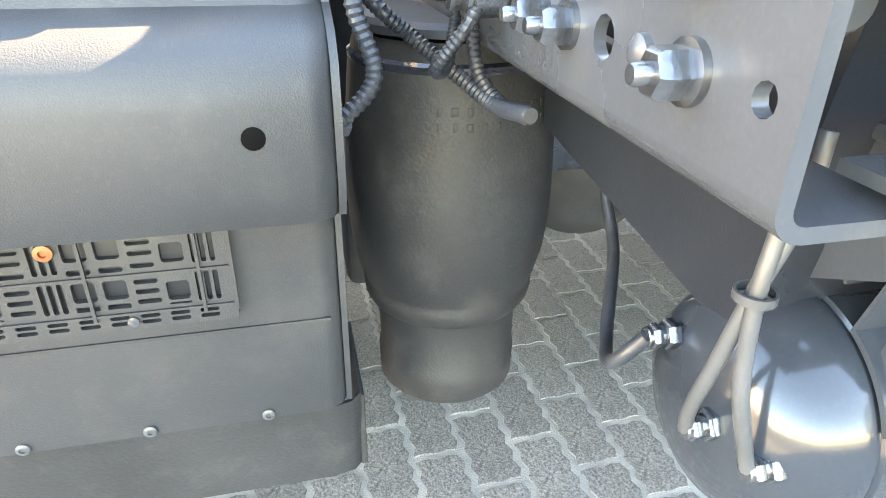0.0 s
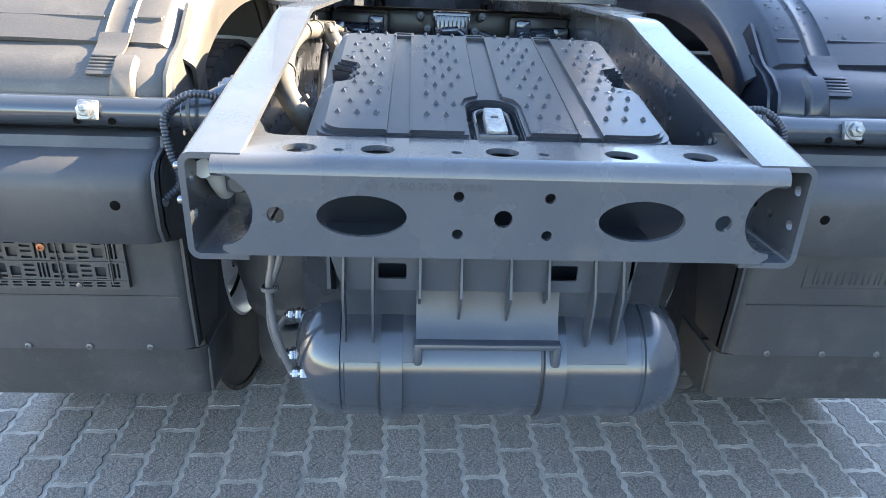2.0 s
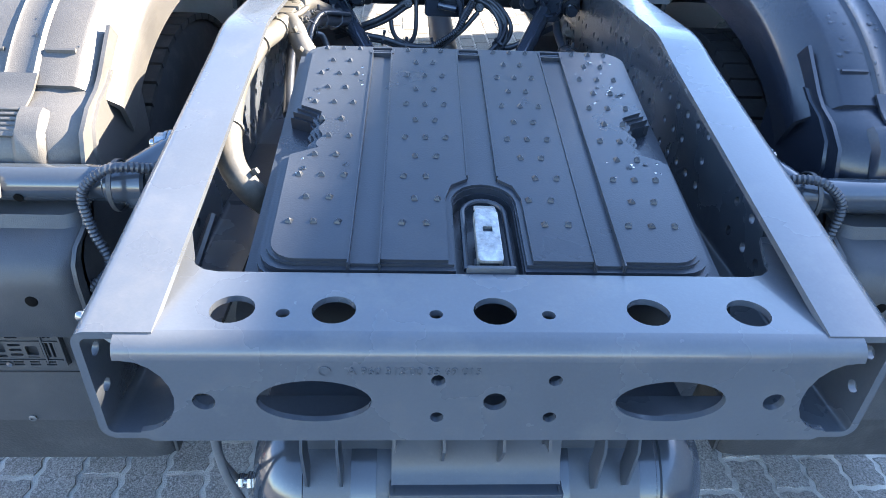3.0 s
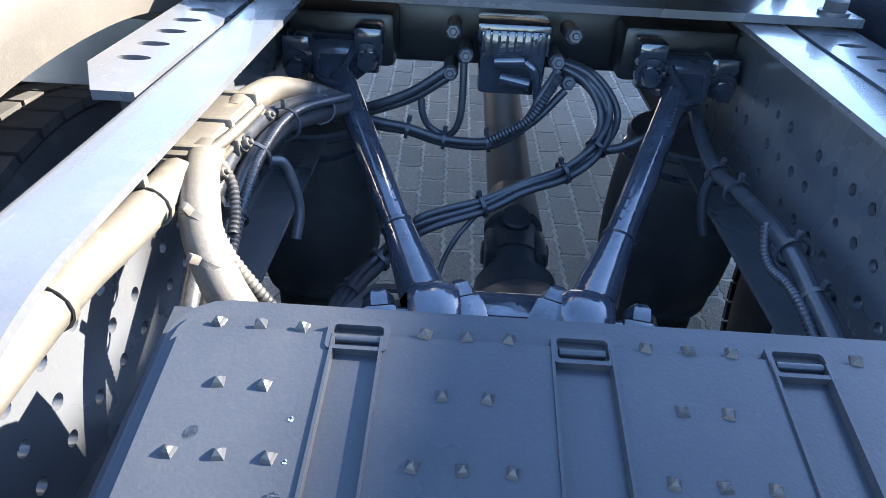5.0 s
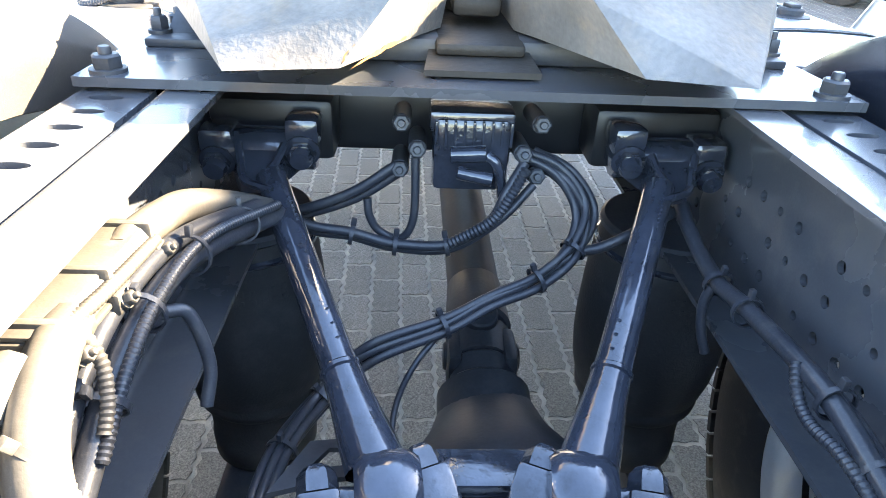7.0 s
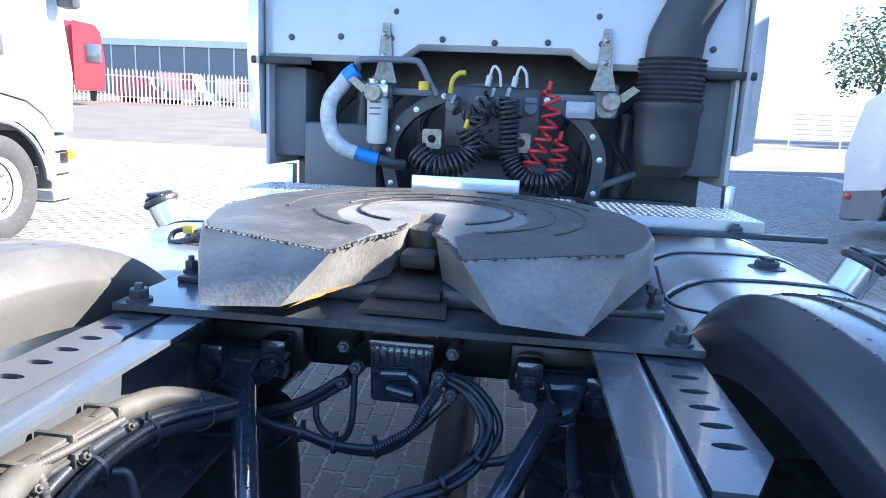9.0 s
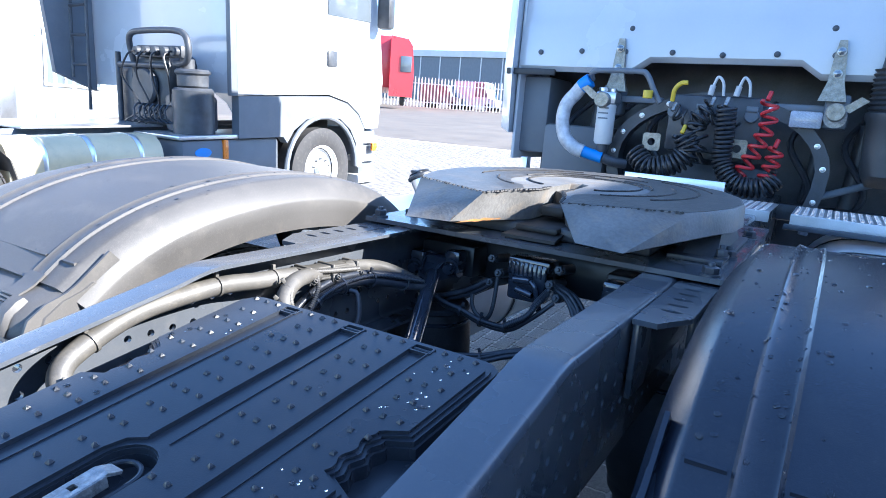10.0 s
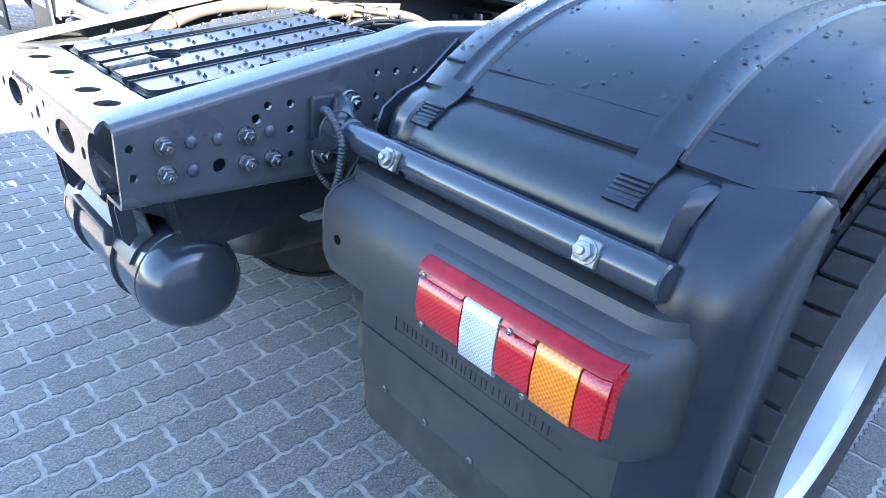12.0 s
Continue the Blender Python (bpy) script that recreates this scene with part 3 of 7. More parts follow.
for x in (-0.139, 0.105):
    part("strap", mesh(turned, [(TR + 0.0008, x - 0.017), (TR + 0.0072, x - 0.016), (TR + 0.0072, x + 0.016), (TR + 0.0008, x + 0.017)], 56, frame_at((0, 0, 0), (1, 0, 0))), M_TANK, tank, "flat steel tension strap")
    part("strap_edge", mesh(turned, [(TR + 0.0002, x - 0.021), (TR + 0.0012, x - 0.021), (TR + 0.0012, x - 0.0175), (TR + 0.0002, x - 0.0175)], 56, frame_at((0, 0, 0), (1, 0, 0))), M_BLACKHOSE, tank)
part("lip", mesh(lambda bm: [box(bm, (-0.104, -0.108, 0.068), (0.106, -0.078, 0.078), 0.004), box(bm, (-0.107, -0.108, 0.040), (-0.094, -0.080, 0.078), 0.005), box(bm, (0.096, -0.108, 0.038), (0.109, -0.080, 0.078), 0.005)]), M_CRADLE, tank)
for z, y in ((0.010, -0.031), (0.004, -0.072), (0.045, 0.035)):
    x = -0.285 if y > -0.05 else -0.262
    part("fitting", mesh(lambda bm: [rod(bm, (x - 0.030, y, z), (x + 0.015, y, z), 0.0085, 12), rod(bm, (x - 0.014, y, z), (x - 0.003, y, z), 0.0125, 6), rod(bm, (x - 0.026, y, z), (x - 0.018, y, z), 0.0105, 6)]), M_BOLT, tank, "brass coloured threaded air fitting")

# ---- battery box cover ----
LID_AT, LID_TILT = (0.0, 0.118, 1.045), radians(8.4)
cover = thing("battery_box_cover", "dark plastic battery box lid with grip studs and grooves", "battery cover", LID_AT)
cover.rotation_euler = (LID_TILT, 0, 0)
CL = 0.574


def lid_x(side_sign, y):
    """Outer edge of the lid, which widens a little towards the front axle."""
    return (-0.252 - 0.014 * y / CL) if side_sign < 0 else (0.254 + 0.026 * y / CL)


def notch(side_sign, inset, grow):
    """Scalloped hand hold in the lid's side, from front to rear."""
    y0, y1, depth = 0.222 - grow, 0.338 + grow, 0.034
    pts = [(lid_x(side_sign, y0) - side_sign * inset, y0)]
    steps = 28
    for k in range(1, steps):
        t = k / steps
        d = depth * min(1.0, 7 * t, 7 * (1 - t)) + 0.0035 * math.sin(t * 21) * (1 if 0.12 < t < 0.88 else 0)
        y = y0 + (y1 - y0) * t
        pts.append((lid_x(side_sign, y) - side_sign * (inset + d), y))
    return pts + [(lid_x(side_sign, y1) - side_sign * inset, y1)]


def rim(inset, r, tail):
    """Outline of the lid, inset by a margin, without the latch recess."""
    rear = CL - tail
    right = bend(lid_x(1, 0) - inset - r, inset + r, r, 270, 360) + notch(1, inset, inset * 0.6) + bend(lid_x(1, CL) - inset - r, rear - r, r, 0, 90)
    left = bend(lid_x(-1, CL) + inset + r, rear - r, r, 90, 180) + list(reversed(notch(-1, inset, inset * 0.6))) + bend(lid_x(-1, 0) + inset + r, inset + r, r, 180, 270)
    return right, left


RX0 = 0.003


def recess(half, top, y0=0.0):
    """Arched latch recess, run from left to right."""
    cy = top - half
    return [(RX0 - half, y0), (RX0 - half, cy)] + [(RX0 + half * math.cos(a), cy + half * math.sin(a)) for a in [math.pi - math.pi * k / 10 for k in range(1, 10)]] + [(RX0 + half, cy), (RX0 + half, y0)]


def lid_sheet(bm, inset, z, thick):
    right, left = rim(inset, 0.034, inset)
    plate(bm, recess(0.0365 + inset * 0.3, 0.157 + inset * 0.3, inset) + right + left, (), thick, Matrix.Translation((0, 0, z)))


for nm, inset, z, thick in (("lid", 0.0, -0.012, 0.040), ("rim_step", 0.004, -0.004, 0.0078), ("top_sheet", 0.010, 0.0, 0.0038)):
    part(nm, mesh(lid_sheet, inset, z, thick), M_COVER, cover)
part("skirt", mesh(lambda bm: loft(bm, [[(x * w, -0.010 + (CL + 0.02) * y, z) for x, y in ((-0.266, 0), (0.270, 0), (0.292, 1), (-0.280, 1))] for w, z in ((1.0, -0.03), (1.03, -0.06), (1.03, -0.30))])), M_COVER, cover)
stud_bm = finish(mesh(turned, [(0.0060, -0.001), (0.0054, 0.0004), (0.0036, 0.0028), (0.0011, 0.0050), (0, 0.0053)], 4), False)
STUD = bpy.data.meshes.new("grip_stud")
stud_bm.to_mesh(STUD)
stud_bm.free()
STUD.materials.append(M_COVER)
# groove edges at the near and far end of the lid
GROOVES = [((-0.150, -0.117), (-0.151, -0.120)), ((-0.016, 0.022), (-0.010, 0.028)), ((0.116, 0.148), (0.130, 0.165))]


def groove_x(k, j, y):
    a, b = GROOVES[k]
    return a[j] + (b[j] - a[j]) * y / CL


Y0, Y1 = 0.012, CL - 0.034
for k in range(4):
    inner = [(groove_x(k - 1, 1, Y0), Y0), (groove_x(k - 1, 1, Y1), Y1)] if k else None
    outer = [(groove_x(k, 0, Y0), Y0), (groove_x(k, 0, Y1), Y1)] if k < 3 else None
    if k == 0:
        po = [outer[1]] + [(lid_x(-1, CL) + 0.016 + 0.01, Y1)] + [(lid_x(-1, CL) + 0.016, Y1 - 0.01)] + list(reversed(notch(-1, 0.016, 0.008))) + bend(lid_x(-1, 0) + 0.016 + 0.030, Y0 + 0.030, 0.030, 180, 270) + [outer[0]]
    elif k == 3:
        po = [inner[0]] + bend(lid_x(1, 0) - 0.016 - 0.030, Y0 + 0.030, 0.030, 270, 360) + notch(1, 0.016, 0.008) + [(lid_x(1, CL) - 0.016, Y1 - 0.01), (lid_x(1, CL) - 0.026, Y1), inner[1]]
    elif k == 1:
        po = [inner[0], (RX0 - 0.046, Y0), (RX0 - 0.046, 0.125), (RX0 - 0.038, 0.152), (groove_x(1, 0, 0.166), 0.166), outer[1], inner[1]]
    else:
        po = [(RX0 + 0.046, Y0), outer[0], outer[1], inner[1], (groove_x(1, 1, 0.166), 0.166), (RX0 + 0.038, 0.152), (RX0 + 0.046, 0.125)]
    part("raised_panel", mesh(lambda bm: [plate(bm, po, (), 0.007, Matrix.Translation((0, 0, 0.0045)))]), M_COVER, cover)
    for j in range(11):
        y = 0.075 + 0.0468 * j
        lo = groove_x(k - 1, 1, y) if k else lid_x(-1, y) + 0.016
        hi = groove_x(k, 0, y) if k < 3 else lid_x(1, y) - 0.016
        n = 3 if j % 2 == 0 else 2
        for i in range(n):
            x = (lo + hi) / 2 + 0.0275 * (i - (n - 1) / 2)
            if k in (0, 3) and 0.205 < y < 0.35 and (x < lo + 0.030 if k == 0 else x > hi - 0.030):
                continue
            if k in (1, 2) and y < 0.18 and abs(x - RX0) < 0.054:
                continue
            st = new("grip_stud", STUD)
            st.parent = cover
            st.location, st.rotation_euler = (x, y, 0.0044), (0, 0, 0.55 + 0.35 * ((i + j) % 2))
for k in range(3):
    for j in (0, 1):
        q0, q1 = (0.004 if k != 1 else 0.170), CL - 0.036
        x0, x1 = groove_x(k, j, q0), groove_x(k, j, q1)
        w = 0.0016
        part("groove_rib", mesh(lambda bm: loft(bm, [[(x - w, y, -0.004), (x + w, y, -0.004), (x + w * 0.6, y, 0.0066), (x - w * 0.6, y, 0.0066)] for x, y in ((x0, q0), (x1, q1))])), M_COVER, cover)
    x = (groove_x(k, 0, CL) + groove_x(k, 1, CL)) / 2
    hp = part("hinge_pocket", mesh(plate, rounded(x - 0.020, CL - 0.048, x + 0.020, CL - 0.024, 0.004, 3), [rounded(x - 0.0165, CL - 0.045, x + 0.0165, CL - 0.028, 0.003, 3)], 0.0075, Matrix.Translation((0, 0, 0.0062))), M_COVER, cover)
    part("pocket_floor", mesh(box, (x - 0.0165, CL - 0.045, -0.001), (x + 0.0165, CL - 0.028, 0.0012)), M_BLACKHOSE, hp)
    part("hinge_pin", mesh(rod, (x - 0.0150, CL - 0.037, 0.0025), (x + 0.0150, CL - 0.037, 0.0025), 0.003, 10), M_COVER, hp)


def latch(bm):
    """Pressed toggle strap with a square slot, cranked at its free end."""
    m = Matrix.Translation((RX0, 0.0, 0.0)) @ Matrix.Rotation(radians(1.5), 4, "X")
    plate(bm, rounded(-0.0125, 0.010, 0.0125, 0.098, 0.003, 3), [rounded(-0.0055, 0.058, 0.0055, 0.067, 0.001, 2)], 0.004, m @ Matrix.Translation((0, 0, 0.006)))
    for q in (-1, 1):
        box(bm, (q * 0.0125 - 0.0015, 0.014, -0.010), (q * 0.0125 + 0.0015, 0.094, 0.0055), 0.001, m)
    plate(bm, rounded(-0.0125, 0.0, 0.0125, 0.020, 0.003, 3), (), 0.004, m @ Matrix.Translation((0, 0.096, 0.006)) @ Matrix.Rotation(radians(-24), 4, "X"))


part("latch", mesh(latch), M_ZINC, cover, "galvanised steel toggle latch in a recess")
part("latch_base", mesh(lambda bm: [box(bm, (RX0 - 0.027, 0.0, -0.030), (RX0 + 0.027, 0.006, 0.004), 0.003), rod(bm, (RX0 - 0.016, 0.026, -0.012), (RX0 + 0.016, 0.026, -0.012), 0.005, 10)]), M_DARK, cover, "dark hinge plate of the latch")
part("recess_lip", mesh(lambda bm: hose(bm, [(x, y, -0.010) for x, y in recess(0.0255, 0.138, 0.012)], 0.0035, 8, 0)), M_COVER, cover)
part("latch_seat", mesh(box, (RX0 - 0.040, 0.0, -0.050), (RX0 + 0.040, 0.16, -0.036), 0.004), M_DARK, cover)

# ---- mudguards ----
BODY = [(0.376, 0.5425), (0.368, 0.66), (0.364, 0.782), (0.335, 0.790), (0.288, 0.806), (0.276, 0.835), (0.275, 0.90), (0.279, 0.928), (0.296, 0.946), (0.335, 0.960), (0.342, 0.978), (0.385, 0.984), (0.41, 0.99)]
STEP = [(0.412, 0.988), (0.388, 1.015), (0.384, 1.035), (0.398, 1.072), (0.432, 1.097), (0.470, 1.111), (0.490, 1.124)]
ARCH = [(0.468, 1.117), (0.53, 1.168), (0.60, 1.21), (0.70, 1.25), (0.82, 1.279), (0.97, 1.298), (1.13, 1.302), (1.28, 1.29), (1.42, 1.258), (1.54, 1.205), (1.64, 1.135), (1.72, 1.05), (1.77, 0.96)]


def sweep_back(x):
    """How far the outer corner of the rear panel curves forward."""
    return 0.10 * (1 - math.sqrt(max(0.0, 1 - min(max((x - 1.10) / 0.07, 0.0), 1.0) ** 2)))


def body(bm, profile, xs, thick=0.007, inner=0.0):
    grid = []
    for k, x in enumerate(xs):
        d = sweep_back(x)
        e = inner if k == 0 else (inner * 0.3 if k == 1 else 0)
        grid.append([(x, y + d + e, z) for y, z in profile])
    shell(bm, grid, thick, (0, 1, -0.15))


def arch_grid():
    sect = [(0.533, -0.135), (0.524, -0.090), (0.519, -0.060), (0.522, -0.052), (0.560, -0.005), (0.567, -0.001), (0.616, 0.0), (0.620, 0.005), (0.625, 0.0015), (0.656, 0.0015), (0.660, 0.005), (0.665, 0.0), (0.80, 0.004), (0.984, 0.003), (0.988, 0.008), (0.994, 0.0045), (1.038, 0.0045), (1.043, 0.008), (1.047, 0.003), (1.115, 0.0), (1.134, -0.002), (1.141, -0.006), (1.196, -0.016), (1.206, -0.026), (1.2095, -0.045), (1.2095, -0.075)]
    pts = spline([(0, y, z) for y, z in ARCH], 4)
    grid = []
    for i, p in enumerate(pts):
        t = (pts[min(i + 1, len(pts) - 1)] - pts[max(i - 1, 0)]).normalized()
        n = Vector((0, -t.z, t.y))
        curl = 0.045 * max(0.0, 1 - i / 8)
        grid.append([Vector((x, p.y, p.z)) + n * h + t * curl * max(0.0, (x - 1.13) / 0.08) ** 1.4 for x, h in sect])
    return grid


def arch(bm):
    rows = arch_grid()
    top = [[bm.verts.new(v) for v in r] for r in rows]
    low = [[bm.verts.new(v + (Vector((0.007, 0, -0.003)) if j < 5 else Vector((0, (1.13 - v.y) * 0.006, -0.007)))) for j, v in enumerate(r)] for r in rows]
    n, k = len(top), len(top[0])
    for i in range(n - 1):
        for j in range(k - 1):
            bm.faces.new((top[i][j], top[i][j + 1], top[i + 1][j + 1], top[i + 1][j]))
            bm.faces.new((low[i][j], low[i + 1][j], low[i + 1][j + 1], low[i][j + 1]))
    for i in range(n - 1):
        for j in (0, k - 1):
            bm.faces.new((top[i][j], top[i + 1][j], low[i + 1][j], low[i][j]))
    for j in range(k - 1):
        for i in (0, n - 1):
            bm.faces.new((top[i][j], top[i][j + 1], low[i][j + 1], low[i][j]))


def lean(z):
    return min(max((z - 0.99) / 0.12, 0.0), 1.0)


XS = [0.535, 0.545, 0.56, 0.70, 0.85, 1.0, 1.08, 1.10, 1.12, 1.135, 1.148, 1.158, 1.165, 1.169, 1.17]
SIDE_NAME = {1: "black plastic mudguard with red and amber tail lamp over the wheels", -1: "black plastic mudguard with tail lamp and empty number plate holder"}
guards = {}
for s in (1, -1):
    gd = thing("mudguard", SIDE_NAME[s], "mudguard", (0, 0, 0), "rear mudguards")
    guards[s] = gd
    # wet shaded colour on the right, dusty sunlit colour on the left
    fp = M_FENDER if s > 0 else M_FENDER_DRY_SUNLIT
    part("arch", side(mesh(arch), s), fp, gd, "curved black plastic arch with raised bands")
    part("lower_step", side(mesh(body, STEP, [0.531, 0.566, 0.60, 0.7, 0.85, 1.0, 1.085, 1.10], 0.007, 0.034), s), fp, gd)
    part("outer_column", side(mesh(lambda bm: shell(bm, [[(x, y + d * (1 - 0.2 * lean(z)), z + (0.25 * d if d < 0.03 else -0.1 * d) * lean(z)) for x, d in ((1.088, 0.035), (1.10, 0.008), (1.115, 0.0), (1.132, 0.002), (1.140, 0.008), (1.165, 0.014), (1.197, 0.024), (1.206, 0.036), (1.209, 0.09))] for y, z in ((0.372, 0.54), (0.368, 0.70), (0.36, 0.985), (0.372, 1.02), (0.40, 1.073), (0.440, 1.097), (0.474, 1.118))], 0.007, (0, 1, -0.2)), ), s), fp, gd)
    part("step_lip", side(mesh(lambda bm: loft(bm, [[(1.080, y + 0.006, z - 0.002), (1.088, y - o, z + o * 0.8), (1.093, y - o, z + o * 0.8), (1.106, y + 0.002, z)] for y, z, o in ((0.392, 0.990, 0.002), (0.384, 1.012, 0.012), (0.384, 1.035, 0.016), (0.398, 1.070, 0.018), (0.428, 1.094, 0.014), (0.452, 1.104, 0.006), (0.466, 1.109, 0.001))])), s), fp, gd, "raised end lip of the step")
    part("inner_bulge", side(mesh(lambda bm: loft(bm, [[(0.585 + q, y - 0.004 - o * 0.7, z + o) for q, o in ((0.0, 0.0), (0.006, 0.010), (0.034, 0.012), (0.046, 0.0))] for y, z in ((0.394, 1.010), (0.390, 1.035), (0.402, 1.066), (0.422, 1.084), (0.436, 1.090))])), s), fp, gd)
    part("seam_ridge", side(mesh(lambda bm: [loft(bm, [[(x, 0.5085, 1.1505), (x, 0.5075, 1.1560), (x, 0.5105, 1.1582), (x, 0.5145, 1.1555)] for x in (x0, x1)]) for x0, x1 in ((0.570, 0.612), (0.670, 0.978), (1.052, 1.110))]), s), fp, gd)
    part("side_closing", side(mesh(box, (1.181, 0.50, 0.535), (1.189, 0.62, 1.13), 0.003), s), fp, gd)
    part("rear_panel", side(mesh(body, BODY, XS, 0.007, 0.03), s), M_PLASTIC, gd, "black plastic rear panel with a lamp housing")
    # inner end walls
    o = [(y + 0.012, z) for y, z in BODY] + [(0.62, 0.99), (0.60, 0.75), (0.52, 0.535)]
    part("end_wall", side(mesh(plate, o, (), 0.006, Matrix(((0, 0, 1, 0.541), (1, 0, 0, 0), (0, 1, 0, 0), (0, 0, 0, 1)))), s), M_PLASTIC, gd)
    o = [(y + 0.004, z) for y, z in STEP] + [(0.56, 1.18), (0.62, 1.12), (0.62, 0.988)]
    part("step_end_wall", side(mesh(plate, o, (), 0.006, Matrix(((0, 0, 1, 0.541), (1, 0, 0, 0), (0, 1, 0, 0), (0, 0, 0, 1)))), s), fp, gd)

    def flap(bm):
        body(bm, [(0.394, 0.424), (0.389, 0.47), (0.382, 0.539)], [0.524, 0.536, 0.56, 0.75, 0.95, 1.08, 1.10, 1.12, 1.135, 1.148, 1.158, 1.165], 0.006, 0.02)
        box(bm, (0.520, 0.405, 0.424), (0.528, 0.56, 0.531), 0.003)

    part("splash_flap", side(mesh(flap), s), M_RUBBER, gd, "black rubber splash flap screwed below the panel")
    for k in range(5):
        x = 0.624 + 0.117 * k
        part("screw", side(mesh(turned, [(0.0068, 0), (0.0068, 0.002), (0.005, 0.0032), (0.003, 0.0035), (0.003, 0.0015), (0, 0.0015)], 14, frame_at((x, 0.375 + sweep_back(x), 0.549), (0, -1, 0))), s), M_LINE, gd)

# ---- fifth wheel ----
fifth = thing("fifth_wheel", "greasy worn steel fifth wheel coupling plate on a mounting plate", "fifth wheel", (0.005, 1.30, 1.31))
fifth.rotation_euler = (radians(1.5), 0, 0)


def fifth_half(bm):
    """One lobe of the coupling plate: flat top, sloped ramp, skirt."""
    top = [(0.034, 0.27), (0.034, 0.175), (0.058, 0.135), (0.104, -0.016), (0.372, 0.108), (0.405, 0.17), (0.445, 0.30), (0.455, 0.42), (0.43, 0.56), (0.36, 0.70), (0.24, 0.80), (0.10, 0.845), (0.0, 0.85), (0.0, 0.43), (0.028, 0.41)]
    low = [(0.048, 0.27, -0.085), (0.052, 0.175, -0.085), (0.080, 0.13, -0.085), (0.168, -0.066, -0.079), (0.286, -0.090, -0.079), (0.42, 0.17, -0.055), (0.452, 0.30, -0.06), (0.462, 0.42, -0.06), (0.437, 0.56, -0.06), (0.366, 0.71, -0.06), (0.245, 0.81, -0.06), (0.10, 0.852, -0.06), (0.0, 0.856, -0.06), (0.0, 0.43, -0.06), (0.042, 0.41, -0.085)]
    a = [(x, y, 0.0) for x, y in top]
    b = [(x + (0.004 if x > 0.03 else 0), y - 0.002, -0.006) for x, y in top]
    loft(bm, [a, b, low], True, False)
    va = [bm.verts.new(p) for p in a]
    f = bm.faces.new(va)
    vb = [bm.verts.new(p) for p in low]
    bm.faces.new(vb[::-1])


for s in (1, -1):
    part("coupling_lobe", side(mesh(fifth_half), s), M_FIFTH, fifth, "worn steel lobe with sloped ramp")


def top_skin():
    """Outline of the dark greasy running face of one lobe, outside the cleaner middle."""
    o = [(0.107, -0.009), (0.366, 0.112), (0.400, 0.172), (0.440, 0.30), (0.450, 0.42), (0.425, 0.558), (0.356, 0.696), (0.238, 0.795), (0.10, 0.839), (0.002, 0.845), (0.002, 0.612)]
    return o + [(0.205 * math.cos(radians(a)) + 0.002 * math.sin(a), 0.40 + 0.205 * math.sin(radians(a))) for a in range(84, -62, -8)] + [(0.072, 0.165)]


for s in (1, -1):
    part("running_face", side(mesh(plate, top_skin(), (), 0.0008, Matrix.Translation((0, 0, 0.0012))), s), M_FIFTH_TOP, fifth, "dark greasy running face")


def arc_groove(bm, r0, a0, a1, cy, w=0.006, n=60):
    pts = [((r0 + random.uniform(-0.0015, 0.0015)) * math.cos(radians(a0 + (a1 - a0) * k / n)), cy + r0 * math.sin(radians(a0 + (a1 - a0) * k / n)), 0.0012 + 0.001 * random.random()) for k in range(n + 1)]
    hose(bm, pts, w * 0.5, 6, 0)


for r0, a0, a1 in ((0.17, -160, -115), (0.17, -62, 200), (0.265, -165, -120), (0.265, -62, 30), (0.265, 60, 140), (0.21, 100, 170), (0.20, 5, 70), (0.33, -40, 60), (0.33, 110, 190), (0.37, 20, 80)):
    part("grease_ridge", mesh(arc_groove, r0, a0, a1, 0.45), M_GREASE, fifth, "line of dark grease")


def grease_edge(bm, pts, n=26):
    for a, b in zip(pts, pts[1:]):
        for k in range(n):
            t = (k + random.random()) / n
            p = Vector(a).lerp(Vector(b), t)
            r = 0.002 + 0.0035 * random.random()
            turned(bm, [(0, -r * 0.5), (r, -r * 0.2), (r * 0.8, r * 0.5), (0, r * 0.8)], 6, Matrix.Translation(p + Vector((random.uniform(-0.003, 0.003), random.uniform(-0.003, 0.003), 0))))


for s in (1, -1):
    part("grease_bead", mesh(grease_edge, [(s * 0.371, 0.109, 0), (s * 0.104, -0.014, 0), (s * 0.058, 0.135, 0), (s * 0.035, 0.175, 0), (s * 0.034, 0.26, 0)]), M_GREASE, fifth, "clots of dried grease along the edge")
part("throat", mesh(lambda bm: [box(bm, (-0.046, 0.30, -0.088), (0.046, 0.42, -0.020), 0.012), box(bm, (-0.060, 0.10, -0.105), (0.060, 0.42, -0.088), 0.006), loft(bm, [[(-0.075, 0.05, -0.118), (0.075, 0.05, -0.118), (0.075, 0.05, -0.110), (-0.075, 0.05, -0.110)], [(-0.055, 0.30, -0.095), (0.055, 0.30, -0.095), (0.055, 0.30, -0.088), (-0.055, 0.30, -0.088)]])]), M_GREASE, fifth)
part("jaw", mesh(lambda bm: [turned(bm, [(0.020, -0.07), (0.046, -0.07), (0.048, -0.03), (0.040, -0.016), (0.026, -0.020), (0.020, -0.03)], 24, Matrix.Translation((0, 0.33, 0))), box(bm, (-0.036, 0.20, -0.075), (0.036, 0.27, -0.045), 0.010)]), M_GREASE, fifth, "greasy black locking jaw in the throat")


